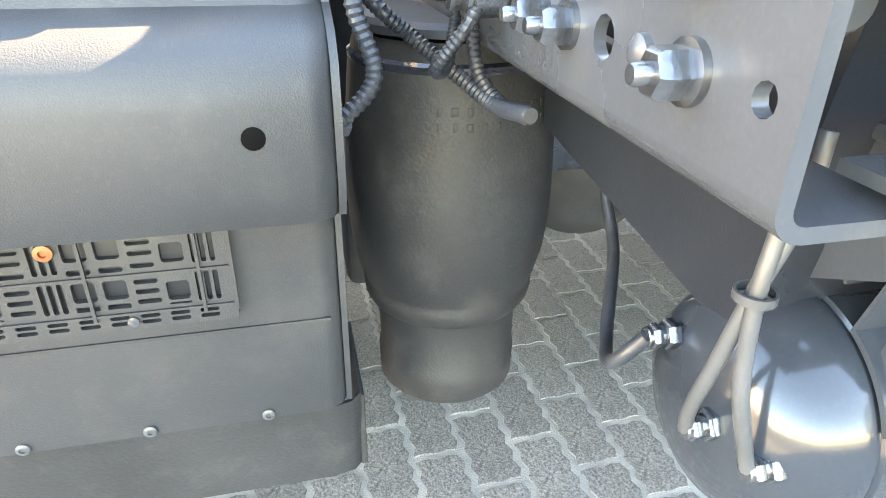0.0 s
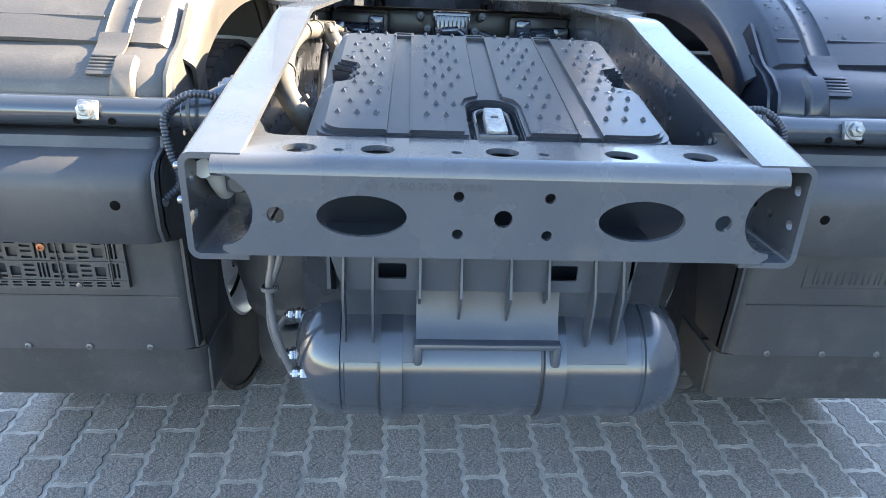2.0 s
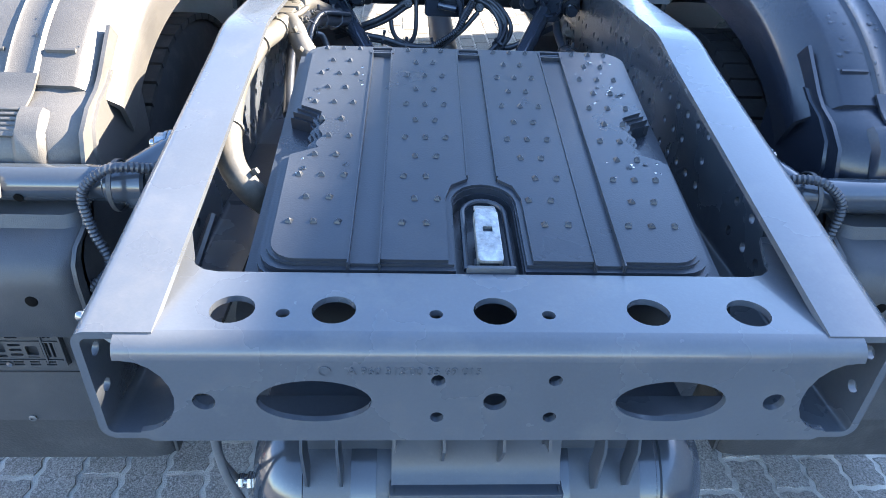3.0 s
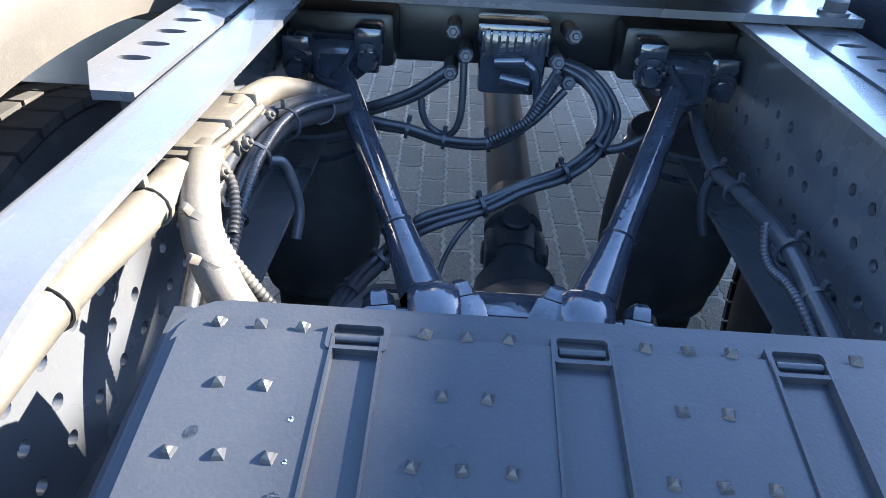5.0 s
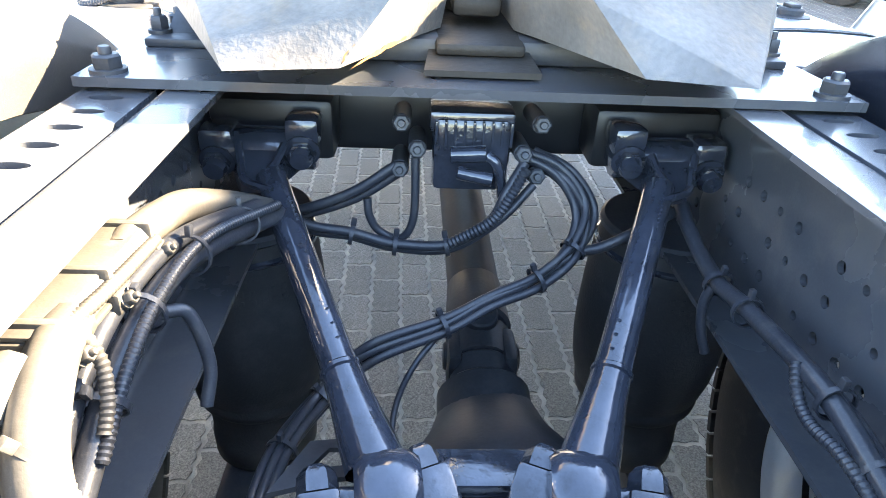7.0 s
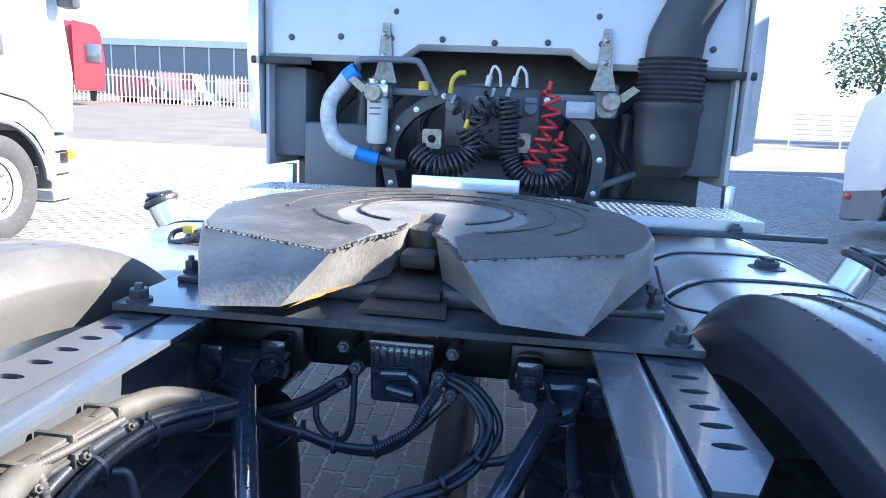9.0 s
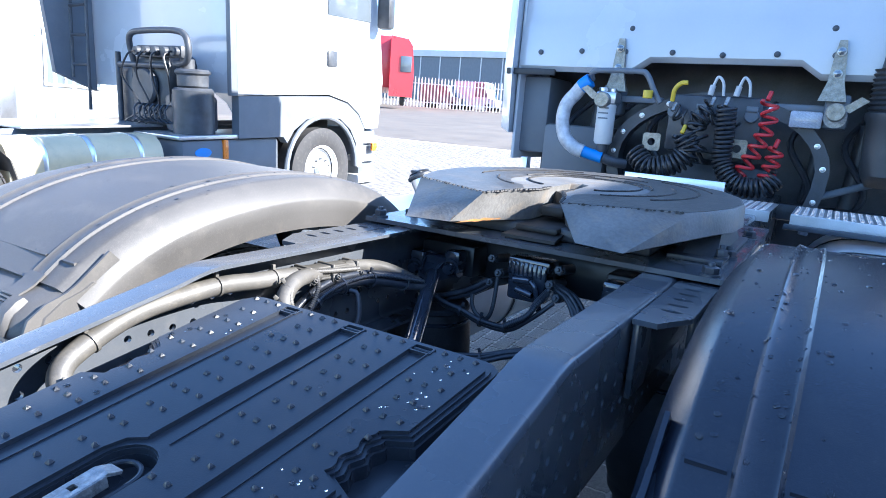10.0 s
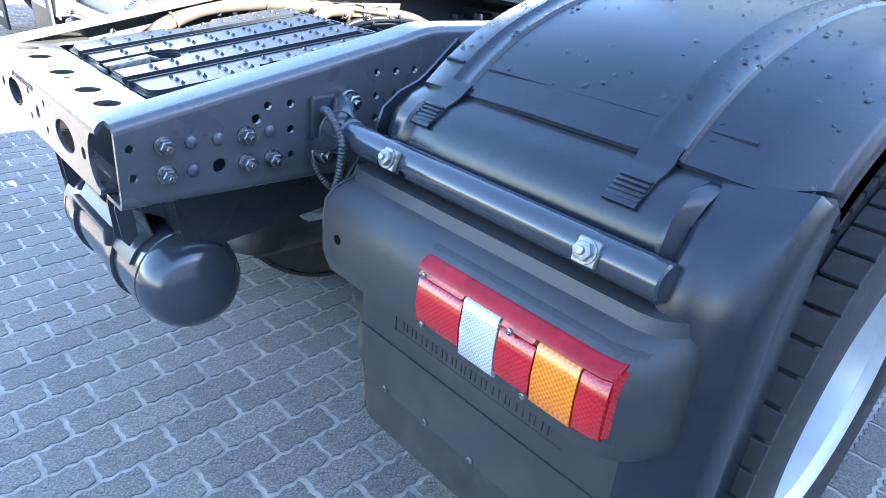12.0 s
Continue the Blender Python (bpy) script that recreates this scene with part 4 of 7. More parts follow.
def streak(bm, a, b, side_dir, width, off, seed):
    """A thin ragged rust mark along a to b, spreading towards side_dir."""
    rng = random.Random(seed)
    a, b, side_dir, off = Vector(a), Vector(b), Vector(side_dir), Vector(off)
    near = [a.lerp(b, k / 14) + side_dir * width * rng.uniform(0, 0.25) + off for k in range(15)]
    far = [a.lerp(b, k / 14) + side_dir * width * math.sin(math.pi * (k + 0.2) / 14.4) * rng.uniform(0.5, 1.0) + off for k in range(15)]
    loft(bm, [near, far], False, False)


part("rust_streak", mesh(streak, (-0.130, -0.025, -0.027), (-0.164, -0.066, -0.075), (-0.9, 0.3, 0.05), 0.016, (0, -0.0012, 0.0006), 1), M_RUST, fifth)
part("rust_streak", mesh(streak, (-0.150, -0.020, -0.033), (-0.250, 0.030, -0.020), (-0.3, -0.6, -0.25), 0.020, (0, -0.0012, 0.0008), 2), M_RUST, fifth)
part("rust_streak", mesh(streak, (-0.160, -0.060, -0.083), (-0.088, 0.120, -0.083), (0.1, 0.03, 0.35), 0.030, (0.0015, -0.001, 0), 3), M_RUST, fifth)

mount = thing("mounting_plate", "dark painted steel mounting plate bolted across the frame rails", "mounting plate", (0, 1.31, 1.19))
part("plate_sheet", mesh(plate, [(-0.488, 0), (0.488, 0), (0.488, 1.05), (-0.488, 1.05)], (), 0.012), M_FRAME, mount)
for s in (1, -1):
    for y in (0.028, 0.30, 0.75):
        part("plate_bolt", mesh(hexbolt, (s * 0.455, y, 0), (0, 0, 1), 0.016, 0.018), M_DARK, mount)
    part("pedestal", side(mesh(lambda bm: [box(bm, (0.33, 0.16, 0.0), (0.46, 0.66, 0.012), 0.003), loft(bm, [[(0.36, 0.20, 0.012), (0.44, 0.20, 0.012), (0.44, 0.62, 0.012), (0.36, 0.62, 0.012)], [(0.38, 0.32, 0.09), (0.43, 0.32, 0.09), (0.43, 0.48, 0.09), (0.38, 0.48, 0.09)]])]), s), M_DARK, mount, "black bearing pedestal")
    part("pedestal_bolt", side(mesh(hexbolt, (0.45, 0.20, 0.012), (0, 0, 1), 0.012, 0.02), s), M_DARK, mount)
part("saddle_tray", mesh(box, (-0.30, 0.12, 0.0), (0.30, 0.90, 0.035), 0.01), M_DARK, mount)

# ---- V rods, axle, drive shaft, springs ----
for s in (1, -1):
    vr = thing("control_rod", "oily dark steel control rod between axle and cross member", "control rod", (0, 0, 0), "axle control rods")
    p0, p1 = Vector((s * 0.290 - 0.005, 1.40, 1.065)), Vector((s * 0.094 - 0.004, 0.958, 0.885))
    d = (p1 - p0).normalized()
    part("shaft", mesh(rod, p0 + d * 0.05, p1 - d * 0.06, 0.0212, 20), M_OILY, vr)
    part("collar", mesh(rod, p1 - d * 0.155, p1 - d * 0.145, 0.0240, 20), M_OILY, vr)
    part("neck", mesh(lambda bm: turned(bm, [(0.0225, 0), (0.0242, 0.03), (0.029, 0.075), (0.032, 0.11)], 16, frame_at(p1 - d * 0.145, d))), M_OILY, vr)
    part("head", mesh(turned, [(0.0, -0.032), (0.040, -0.032), (0.047, -0.022), (0.049, 0.0), (0.047, 0.022), (0.040, 0.032), (0, 0.032)], 24, frame_at(p1, Vector((1, 0, 0)).lerp(Vector((0, s * -0.35, 0)), 0.25))), M_OILY, vr, "round bushing head of the rod")
    part("fork", mesh(lambda bm: [loft(bm, [[p0 + Vector(v) for v in ((-0.022, -0.05, -0.04), (0.022, -0.05, -0.04), (0.022, -0.03, -0.005), (-0.022, -0.03, -0.005))], [p0 + Vector(v) for v in ((-0.052, 0.02, -0.03), (0.052, 0.02, -0.03), (0.052, 0.03, 0.03), (-0.052, 0.03, 0.03))]]), rod(bm, p0 + Vector((-0.075, 0.02, 0)), p0 + Vector((0.075, 0.02, 0)), 0.030, 18)]), M_OILY, vr)
    for dx, dz in ((-0.062, -0.008), (0.058, 0.010)):
        px, pz = p0.x + s * -dx, 1.062 + dz
        part("pivot_clamp", mesh(lambda bm: [box(bm, (px - 0.025, 1.392, pz + 0.004), (px + 0.025, 1.45, pz + 0.046), 0.010), box(bm, (px - 0.020, 1.40, pz - 0.022), (px + 0.020, 1.45, pz + 0.006), 0.006)]), M_OILY, vr)
        part("pivot_bolt", mesh(lambda bm: [hexbolt(bm, (px, 1.396, pz), (0, -0.86, -0.25), 0.018, 0.016), turned(bm, [(0, 0.016), (0.014, 0.016), (0.017, 0.010), (0.018, 0), (0, 0)], 20, frame_at((px, 1.385, pz - 0.003), (0, -0.86, -0.25)))]), M_OILY, vr)
    for dx in (-0.013, 0.016):
        part("fork_rib", mesh(lambda bm: hose(bm, [p0 + Vector((dx * 2.2, -0.012, 0.018)), p0 + Vector((dx * 1.6, -0.036, 0.0)), p0 + Vector((dx * 0.8, -0.062, -0.016)), p0 + d * 0.10 + Vector((dx * 0.4, 0, 0.016))], 0.006, 8)), M_OILY, vr)
    for k in range(6):
        part("weld_mark", mesh(rod, p0 + d * (0.115 + 0.008 * k) + Vector((0.010, 0, 0.0175)), p0 + d * (0.115 + 0.008 * k) + Vector((0.010, 0, 0.0215)), 0.0026, 6), M_OILY, vr)
        part("stamp_mark", mesh(rod, p1 - d * (0.165 + 0.010 * k) + Vector((-0.006 + 0.010 * (k % 2), 0, 0.0185)), p1 - d * (0.165 + 0.010 * k) + Vector((-0.006 + 0.010 * (k % 2), 0, 0.0216)), 0.0028, 6), M_OILY, vr)
    for dx, dy, lean_x in ((0.062, -0.012, 0.16), (-0.046, 0.018, 0.36)):
        q = Vector((s * (0.094 + dx) - 0.004, 0.945 + dy, 0.884))
        ax = Vector((-s * lean_x if dx > 0 else s * -lean_x, -0.80, -0.42)).normalized()
        m = frame_at(q, ax)
        part("clamp_block", mesh(lambda bm: [box(bm, (-0.021, -0.019, -0.026), (0.021, 0.019, 0.018), 0.005, m)]), M_CAST, vr, "greasy cast clamp block")
        part("clamp_bolt", mesh(lambda bm: [turned(bm, [(0, 0.026), (0.012, 0.026), (0.019, 0.018), (0.0205, 0.008), (0.0205, 0.0), (0, 0.0)], 6, frame_at(q - ax * 0.026, -ax)), turned(bm, [(0, 0.016), (0.011, 0.016), (0.0155, 0.010), (0.0155, 0.0), (0, 0)], 6, frame_at(q + ax * 0.018, ax)), turned(bm, [(0, 0.036), (0.007, 0.036), (0.009, 0.033), (0.009, 0.010), (0, 0.010)], 12, frame_at(q + ax * 0.018, ax))]), M_CAST, vr)
    part("cross_pin", mesh(rod, p1 + Vector((-0.062, 0, 0.004)), p1 + Vector((0.062, 0, 0.004)), 0.010, 12), M_CAST, vr)

axle = thing("drive_axle", "dark oily drive axle with cast mounting bracket and hubs", "axle", (0, AXLE_Y, AXLE_Z))
for x, out in ((1.075, 1), (0.745, -1), (-0.745, 1), (-1.075, -1)):
    wheel(axle, "drive wheel with deep tread and silver steel rim", (x, 0, 0), out, 60, dish=0.14 if abs(x) > 1 else 0.0, single=x > 1)
part("housing", mesh(lambda bm: [turned(bm, [(0, -0.16), (0.10, -0.15), (0.17, -0.09), (0.19, 0), (0.17, 0.10), (0.11, 0.20), (0.075, 0.30), (0.07, 0.33), (0, 0.33)], 32, frame_at((0.06, 0, 0), (0, 1, 0.12)))]), M_DARK, axle)
part("axle_tube", mesh(lambda bm: rod(bm, (-0.60, 0, 0), (0.60, 0, 0), 0.085, 24)), M_DARK, axle)
part("bracket", mesh(lambda bm: loft(bm, [[(-0.185, -0.250, 0.19), (0.205, -0.250, 0.19), (0.14, -0.08, 0.19), (-0.15, -0.08, 0.19)], [(-0.180, -0.246, 0.238), (0.200, -0.246, 0.238), (0.13, -0.09, 0.25), (-0.14, -0.09, 0.25)], [(-0.150, -0.180, 0.292), (0.160, -0.180, 0.292), (0.12, -0.10, 0.315), (-0.13, -0.10, 0.315)], [(-0.06, -0.150, 0.312), (0.055, -0.150, 0.312), (0.05, -0.10, 0.330), (-0.055, -0.10, 0.330)]])), M_CAST, axle, "cast bracket on top of the axle, wet with grease")
lettering("raised_lettering", "A960 351 07 14 006 GX MFE", 0.0150, M_CAST, axle, (0.018, -0.2000, 0.2770), (radians(39.3), 0, 0), 0.0022)
part("raised_mark", mesh(turned, [(0.0068, -0.001), (0.0088, -0.001), (0.0088, 0.0018), (0.0068, 0.0018)], 18, Matrix.Translation((-0.095, -0.2000, 0.2770)) @ Matrix.Rotation(radians(39.3), 4, "X")), M_CAST, axle)
part("top_ledge", mesh(box, (-0.07, -0.150, 0.318), (0.062, -0.098, 0.338), 0.006), M_CAST, axle)
part("bracket_foot", mesh(box, (-0.16, -0.26, 0.05), (0.16, -0.10, 0.225), 0.02), M_OILY, axle)

shaft = thing("drive_shaft", "dark painted tubular propeller shaft with universal joint", "drive shaft", (0.055, 1.45, 0.60))
part("tube", mesh(rod, (0.0, 0.22, 0.04), (-0.035, 2.1, 0.18), 0.056, 28), M_DARK, shaft)
part("slip_sleeve", mesh(rod, (0.0, 0.12, 0.03), (0, 0.26, 0.045), 0.066, 28, r2=0.058), M_DARK, shaft)
part("yoke", mesh(lambda bm: [loft(bm, [circle3 for circle3 in [[(0.062 * math.cos(a), 0.03 + t * 0.11, 0.012 + t * 0.02 + (0.055 - 0.012 * t) * math.sin(a)) for a in [2 * math.pi * k / 16 for k in range(16)]] for t in (0, 0.5, 1)]])]), M_DARK, shaft)
part("cross_pin", mesh(rod, (-0.072, 0.055, 0.02), (0.072, 0.055, 0.02), 0.027, 18), M_DARK, shaft)
for x in (-0.052, 0.052):
    part("yoke_ear", mesh(lambda bm: [box(bm, (x - 0.014, 0.0, -0.02), (x + 0.014, 0.10, 0.06), 0.012)]), M_DARK, shaft)
part("joint_cap", mesh(rod, (0.0, 0.11, 0.06), (0.0, 0.10, 0.092), 0.034, 20), M_DARK, shaft)
part("flange", mesh(lambda bm: [rod(bm, (0, -0.10, -0.02), (0, -0.02, -0.005), 0.085, 28), rod(bm, (0, -0.03, -0.01), (0, 0.04, 0.01), 0.062, 24)]), M_DARK, shaft)


def bellows(bm, m):
    turned(bm, [(0, 0.245), (0.085, 0.245), (0.118, 0.238), (0.122, 0.225), (0.128, 0.20), (0.1345, 0.13), (0.1375, 0.05), (0.1365, 0.0), (0.132, -0.045), (0.125, -0.075), (0.120, -0.090), (0.118, -0.098), (0.1205, -0.103), (0.118, -0.118), (0.110, -0.130), (0.0, -0.130)], 40, m)


for s in (1, -1):
    for y in (0.62, 1.52):
        sp = thing("air_spring", "black rubber air spring bellows on a tapered piston", "air spring", (s * 0.372, y, 0.66), "suspension air springs")
        part("bellow", mesh(bellows, Matrix()), M_RUBBER, sp)
        part("top_plate", mesh(turned, [(0.0, 0.258), (0.118, 0.258), (0.124, 0.252), (0.124, 0.243), (0.0, 0.243)], 40), M_DARK, sp)
        part("bead", mesh(turned, [(0.1235, 0.218), (0.128, 0.214), (0.128, 0.208), (0.1255, 0.204)], 40), M_OILY, sp)
        rb2 = random.Random(4)
        for z in (0.150, 0.168):
            for k in range(9):
                w2 = rb2.uniform(0.004, 0.012)
                a = -1.9 + 0.13 * k
                m2 = Matrix.Rotation(a, 4, "Z") @ Matrix.Translation((0.1315 if z < 0.16 else 0.130, 0, z))
                part("raised_bar", mesh(box, (-0.004, -w2 / 2, -0.005), (0.0012, w2 / 2, 0.005), 0.0006, m2), M_RUBBER, sp)
        part("piston", mesh(turned, [(0.0, -0.130), (0.102, -0.130), (0.100, -0.15), (0.099, -0.215), (0.102, -0.220), (0.101, -0.262), (0.094, -0.270), (0, -0.270)], 40), M_RUBBER, sp)
    ar = thing("spring_carrier", "dark steel spring carrier arm beneath the air springs", "suspension arm", (s * 0.40, 0, 0.33))
    part("arm", mesh(lambda bm: [box(bm, (-0.045, 0.60, 0.0), (0.045, 1.60, 0.06), 0.02), box(bm, (-0.09, 0.98, 0.0), (0.09, 1.28, 0.16), 0.02)]), M_DARK, ar)

# ---- forward cross member with valve block ----
fx = thing("suspension_cross_member", "dark oily cross member carrying a valve block with air fittings", "cross member", (0, 1.44, 1.05))
part("beam", mesh(lambda bm: [box(bm, (-0.384, 0.10, -0.035), (0.384, 0.19, 0.085), 0.02), box(bm, (-0.384, 0.02, -0.02), (-0.20, 0.11, 0.075), 0.012), box(bm, (0.19, 0.02, -0.02), (0.384, 0.11, 0.075), 0.012)]), M_BLACKHOSE, fx)
part("valve_body", mesh(lambda bm: [box(bm, (-0.055, -0.055, -0.03), (0.055, 0.03, 0.078), 0.010), box(bm, (-0.06, -0.05, 0.055), (0.06, 0.02, 0.086), 0.006)]), M_OILY, fx, "black finned valve block")
for k in range(9):
    part("fin", mesh(box, (-0.052 + 0.013 * k, -0.06, 0.04), (-0.048 + 0.013 * k, -0.05, 0.075), 0.001), M_OILY, fx)
part("valve_plug", mesh(lambda bm: [rod(bm, (-0.03, -0.065, 0.03), (0.02, -0.07, 0.035), 0.012, 12), rod(bm, (-0.02, -0.07, 0.006), (0.03, -0.075, -0.002), 0.010, 12), hose(bm, [(0.02, -0.07, 0.033), (0.035, -0.075, 0.02), (0.045, -0.07, -0.02), (0.05, -0.06, -0.05)], 0.008)]), M_OILY, fx)
for x, z in ((-0.098, 0.072), (-0.076, 0.035), (-0.10, 0.005), (0.093, 0.075), (0.072, 0.032), (0.093, 0.0)):
    part("air_fitting", mesh(lambda bm: [rod(bm, (x, -0.06, z), (x, 0.03, z - 0.01), 0.013, 12), hexbolt(bm, (x, -0.058, z), (0, -1, 0.25), 0.011, 0.014, False)]), M_DARK, fx)

# ---- cab ----
cab = thing("truck_cab", "white sleeper cab rear wall with rivets and dark lower bay", "truck cab", (0, 3.85, 0))


def cab_back(bm):
    """Rear wall with a raised lower edge over the engine bay."""
    lowz = lambda x: 1.83 if abs(x) > 0.50 else (1.90 if abs(x) < 0.40 else 1.90 - 0.07 * (abs(x) - 0.40) / 0.10)
    xs = [-1.25, -1.2, -0.9, -0.6, -0.5, -0.45, -0.4, -0.2, 0, 0.2, 0.4, 0.45, 0.5, 0.6, 0.9, 1.2, 1.25]
    zs = [None, 0.03, 0.06, 2.10, 2.14, 2.18, 2.5, 2.54, 3.0, 3.55, 3.7]
    dy = [0.03, 0.0, 0.0, 0.0, 0.008, 0.014, 0.014, 0.0, 0.0, 0.02, 0.12]
    grid = []
    for z, d in zip(zs, dy):
        row = []
        for x in xs:
            zz = lowz(x) if z is None else (lowz(x) + z if z < 1 else z)
            e = 0.02 if abs(x) > 1.22 else 0
            row.append((x, d + e, zz))
        grid.append(row)
    shell(bm, grid, 0.03, (0, 1, 0))


part("rear_wall", mesh(cab_back), M_WHITE, cab, "white painted pressed steel rear wall")
for s in (1, -1):
    part("side_wall", side(mesh(box, (1.235, 0.02, 1.25), (1.26, 2.3, 3.66), 0.01), s), M_WHITE, cab)
    part("side_fairing", side(mesh(lambda bm: loft(bm, [[(1.27, -0.02, 1.42), (1.385, 0.10, 1.45), (1.40, 0.6, 1.45), (1.29, 0.6, 1.42)], [(1.265, -0.06, 1.85), (1.375, 0.05, 1.85), (1.39, 0.6, 1.85), (1.285, 0.6, 1.85)], [(1.255, -0.05, 3.3), (1.33, 0.05, 3.3), (1.34, 0.6, 3.3), (1.275, 0.6, 3.3)]])), s), M_WHITE, cab, "white side fairing panel")
    part("fairing_lower", side(mesh(box, (1.05, 0.10, 1.30), (1.285, 0.5, 1.80), 0.02), s), M_GREYPL, cab, "grey plastic lower corner panel")
    part("rubber_trim", side(mesh(box, (0.98, -0.035, 1.80), (1.32, -0.005, 1.84), 0.008), s), M_RUBBER, cab)
    # hinge straps
    part("cab_strap", side(mesh(lambda bm: [loft(bm, [[(0.505, -0.05, 1.72), (0.635, -0.05, 1.72), (0.635, -0.015, 1.72), (0.505, -0.015, 1.72)], [(0.535, -0.035, 1.82), (0.612, -0.035, 1.82), (0.612, -0.008, 1.82), (0.535, -0.008, 1.82)], [(0.545, -0.025, 1.95), (0.602, -0.025, 1.95), (0.602, -0.004, 1.95), (0.545, -0.004, 1.95)], [(0.557, -0.02, 2.03), (0.592, -0.02, 2.03), (0.592, -0.004, 2.03), (0.557, -0.004, 2.03)]])]), s), M_PASSIV, cab, "stained metal cab hinge strap")
for s in (1, -1):
    for z in (1.86, 1.97):
        part("strap_bolt", mesh(hexbolt, (s * 0.574, -0.03, z), (0, -1, 0), 0.016, 0.012), M_BOLT, cab)
    part("lock_lever", side(mesh(lambda bm: [rod(bm, (0.60, -0.20, 1.66), (0.60, -0.10, 1.66), 0.045, 18), loft(bm, [[(0.62, -0.18, 1.68), (0.62, -0.15, 1.68), (0.66, -0.15, 1.66), (0.66, -0.18, 1.66)], [(0.70, -0.18, 1.74), (0.70, -0.15, 1.74), (0.735, -0.15, 1.72), (0.735, -0.18, 1.72)]])]), s), M_PASSIV, cab, "stained cast cab lock")
# pressed lines and vertical beads of the rear wall
for x0, z0, x1, z1 in ((-0.95, 2.32, -0.70, 2.32), (-0.70, 2.32, -0.55, 2.60), (0.0, 2.42, 0.42, 2.42), (0.42, 2.42, 0.56, 2.62), (0.66, 2.30, 0.82, 2.62)):
    part("pressed_line", mesh(rod, (x0, 0.012, z0), (x1, 0.012, z1), 0.009, 8), M_WHITE, cab)
part("roof", mesh(box, (-1.25, 0.12, 3.66), (1.25, 2.3, 3.72), 0.02), M_WHITE, cab)
part("front_wall", mesh(box, (-1.25, 2.25, 0.9), (1.25, 2.33, 3.66), 0.02), M_WHITE, cab)
for k in range(9):
    x = -1.1 + 0.275 * k
    part("rivet", mesh(turned, [(0.017, 0), (0.016, 0.006), (0.008, 0.010), (0, 0.010)], 14, frame_at((x, -0.002, 1.955 if k % 4 else 1.945), (0, -1, 0))), M_DARK, cab, "dark rubber plug")
for x in (-0.56, 0.56):
    part("rivet", mesh(turned, [(0.017, 0), (0.016, 0.006), (0.008, 0.010), (0, 0.010)], 14, frame_at((x * 0.94, 0.006, 2.09), (0, -1, 0))), M_DARK, cab)

bay = thing("engine_bay", "dark machinery behind and below the raised cab edge", "engine bay", (0, 4.0, 0))
part("back_shroud", mesh(box, (-1.24, 0.35, 0.85), (1.24, 0.45, 1.95), 0.02), M_DARK, bay)
part("gearbox", mesh(lambda bm: [box(bm, (-0.35, 0.0, 0.75), (0.35, 0.4, 1.35), 0.08), rod(bm, (0, -0.15, 1.0), (0, 0.1, 1.0), 0.16, 24)]), M_DARK, bay)
for x, z0, z1, r in ((-0.80, 0.95, 1.75, 0.05), (-0.45, 1.0, 1.6, 0.035), (0.72, 0.95, 1.62, 0.045), (0.50, 1.0, 1.45, 0.03)):
    part("upright_pipe", mesh(rod, (x, 0.15, z0), (x + 0.04, 0.18, z1), r, 14), M_DARK, bay)
for k in range(7):
    x = -0.9 + 0.27 * k
    part("bay_hose", mesh(hose, [(x, 0.2, 1.05), (x + 0.08, 0.05, 1.25), (x - 0.05, 0.1, 1.5), (x + 0.1, 0.28, 1.72)], 0.018, 8), M_CABLE, bay)
part("bay_beam", mesh(box, (-1.1, 0.05, 1.05), (1.1, 0.14, 1.15), 0.02), M_DARK, bay)
part("left_box", mesh(box, (-1.05, -0.10, 1.10), (-0.62, 0.25, 1.50), 0.03), M_GREYPL, bay)


def hoop(bm):
    pts = []
    for k in range(21):
        a = radians(200 - 220 * k / 20)
        pts.append(Vector((0.02 + 0.57 * math.cos(a), -0.10, 1.34 + 0.37 * math.sin(a) * (1.0 if math.sin(a) > 0 else 1.6))))
    sections = []
    for p in pts:
        c = Vector((0.02, p.y, 1.34))
        n = (p - c).normalized()
        sections.append([p + n * 0.035 + Vector((0, -0.05, 0)), p - n * 0.035 + Vector((0, -0.05, 0)), p - n * 0.035 + Vector((0, 0.05, 0)), p + n * 0.035 + Vector((0, 0.05, 0))])
    loft(bm, sections)


part("hoop", mesh(hoop), M_DARK, bay, "arched dark grey hose carrier")
for k in range(12):
    a = radians(195 - 210 * k / 11)
    part("hoop_bolt", mesh(hexbolt, (0.02 + 0.57 * math.cos(a), -0.15, 1.34 + 0.37 * math.sin(a) * (1.0 if math.sin(a) > 0 else 1.6)), (0, -1, 0), 0.011, 0.01), M_ALU, bay)
for s in (1, -1):
    part("cab_lock_arm", side(mesh(lambda bm: [box(bm, (0.30, -0.14, 1.66), (0.62, -0.06, 1.70), 0.01), box(bm, (0.54, -0.16, 1.58), (0.66, -0.02, 1.76), 0.02)]), s), M_GREYPL, bay)
part("work_lamp", mesh(lambda bm: [box(bm, (0.39, -0.19, 1.575), (0.545, -0.14, 1.665), 0.012)]), M_CLEAR, bay, "rectangular white work lamp")
part("lock_plate", mesh(plate, circle(0.60, 1.64, 0.055, 20) , [circle(0.60, 1.64, 0.02, 12)], 0.012, Matrix(((1, 0, 0, 0), (0, 0, -1, -0.175), (0, 1, 0, 0), (0, 0, 0, 1)))), M_ZINC, bay)
part("support_strut", mesh(lambda bm: [rod(bm, (0.60, -0.10, 1.22), (0.95, 0.0, 1.36), 0.02, 12), rod(bm, (0.55, -0.1, 1.0), (0.60, -0.1, 1.35), 0.025, 12)]), M_GREYPL, bay)

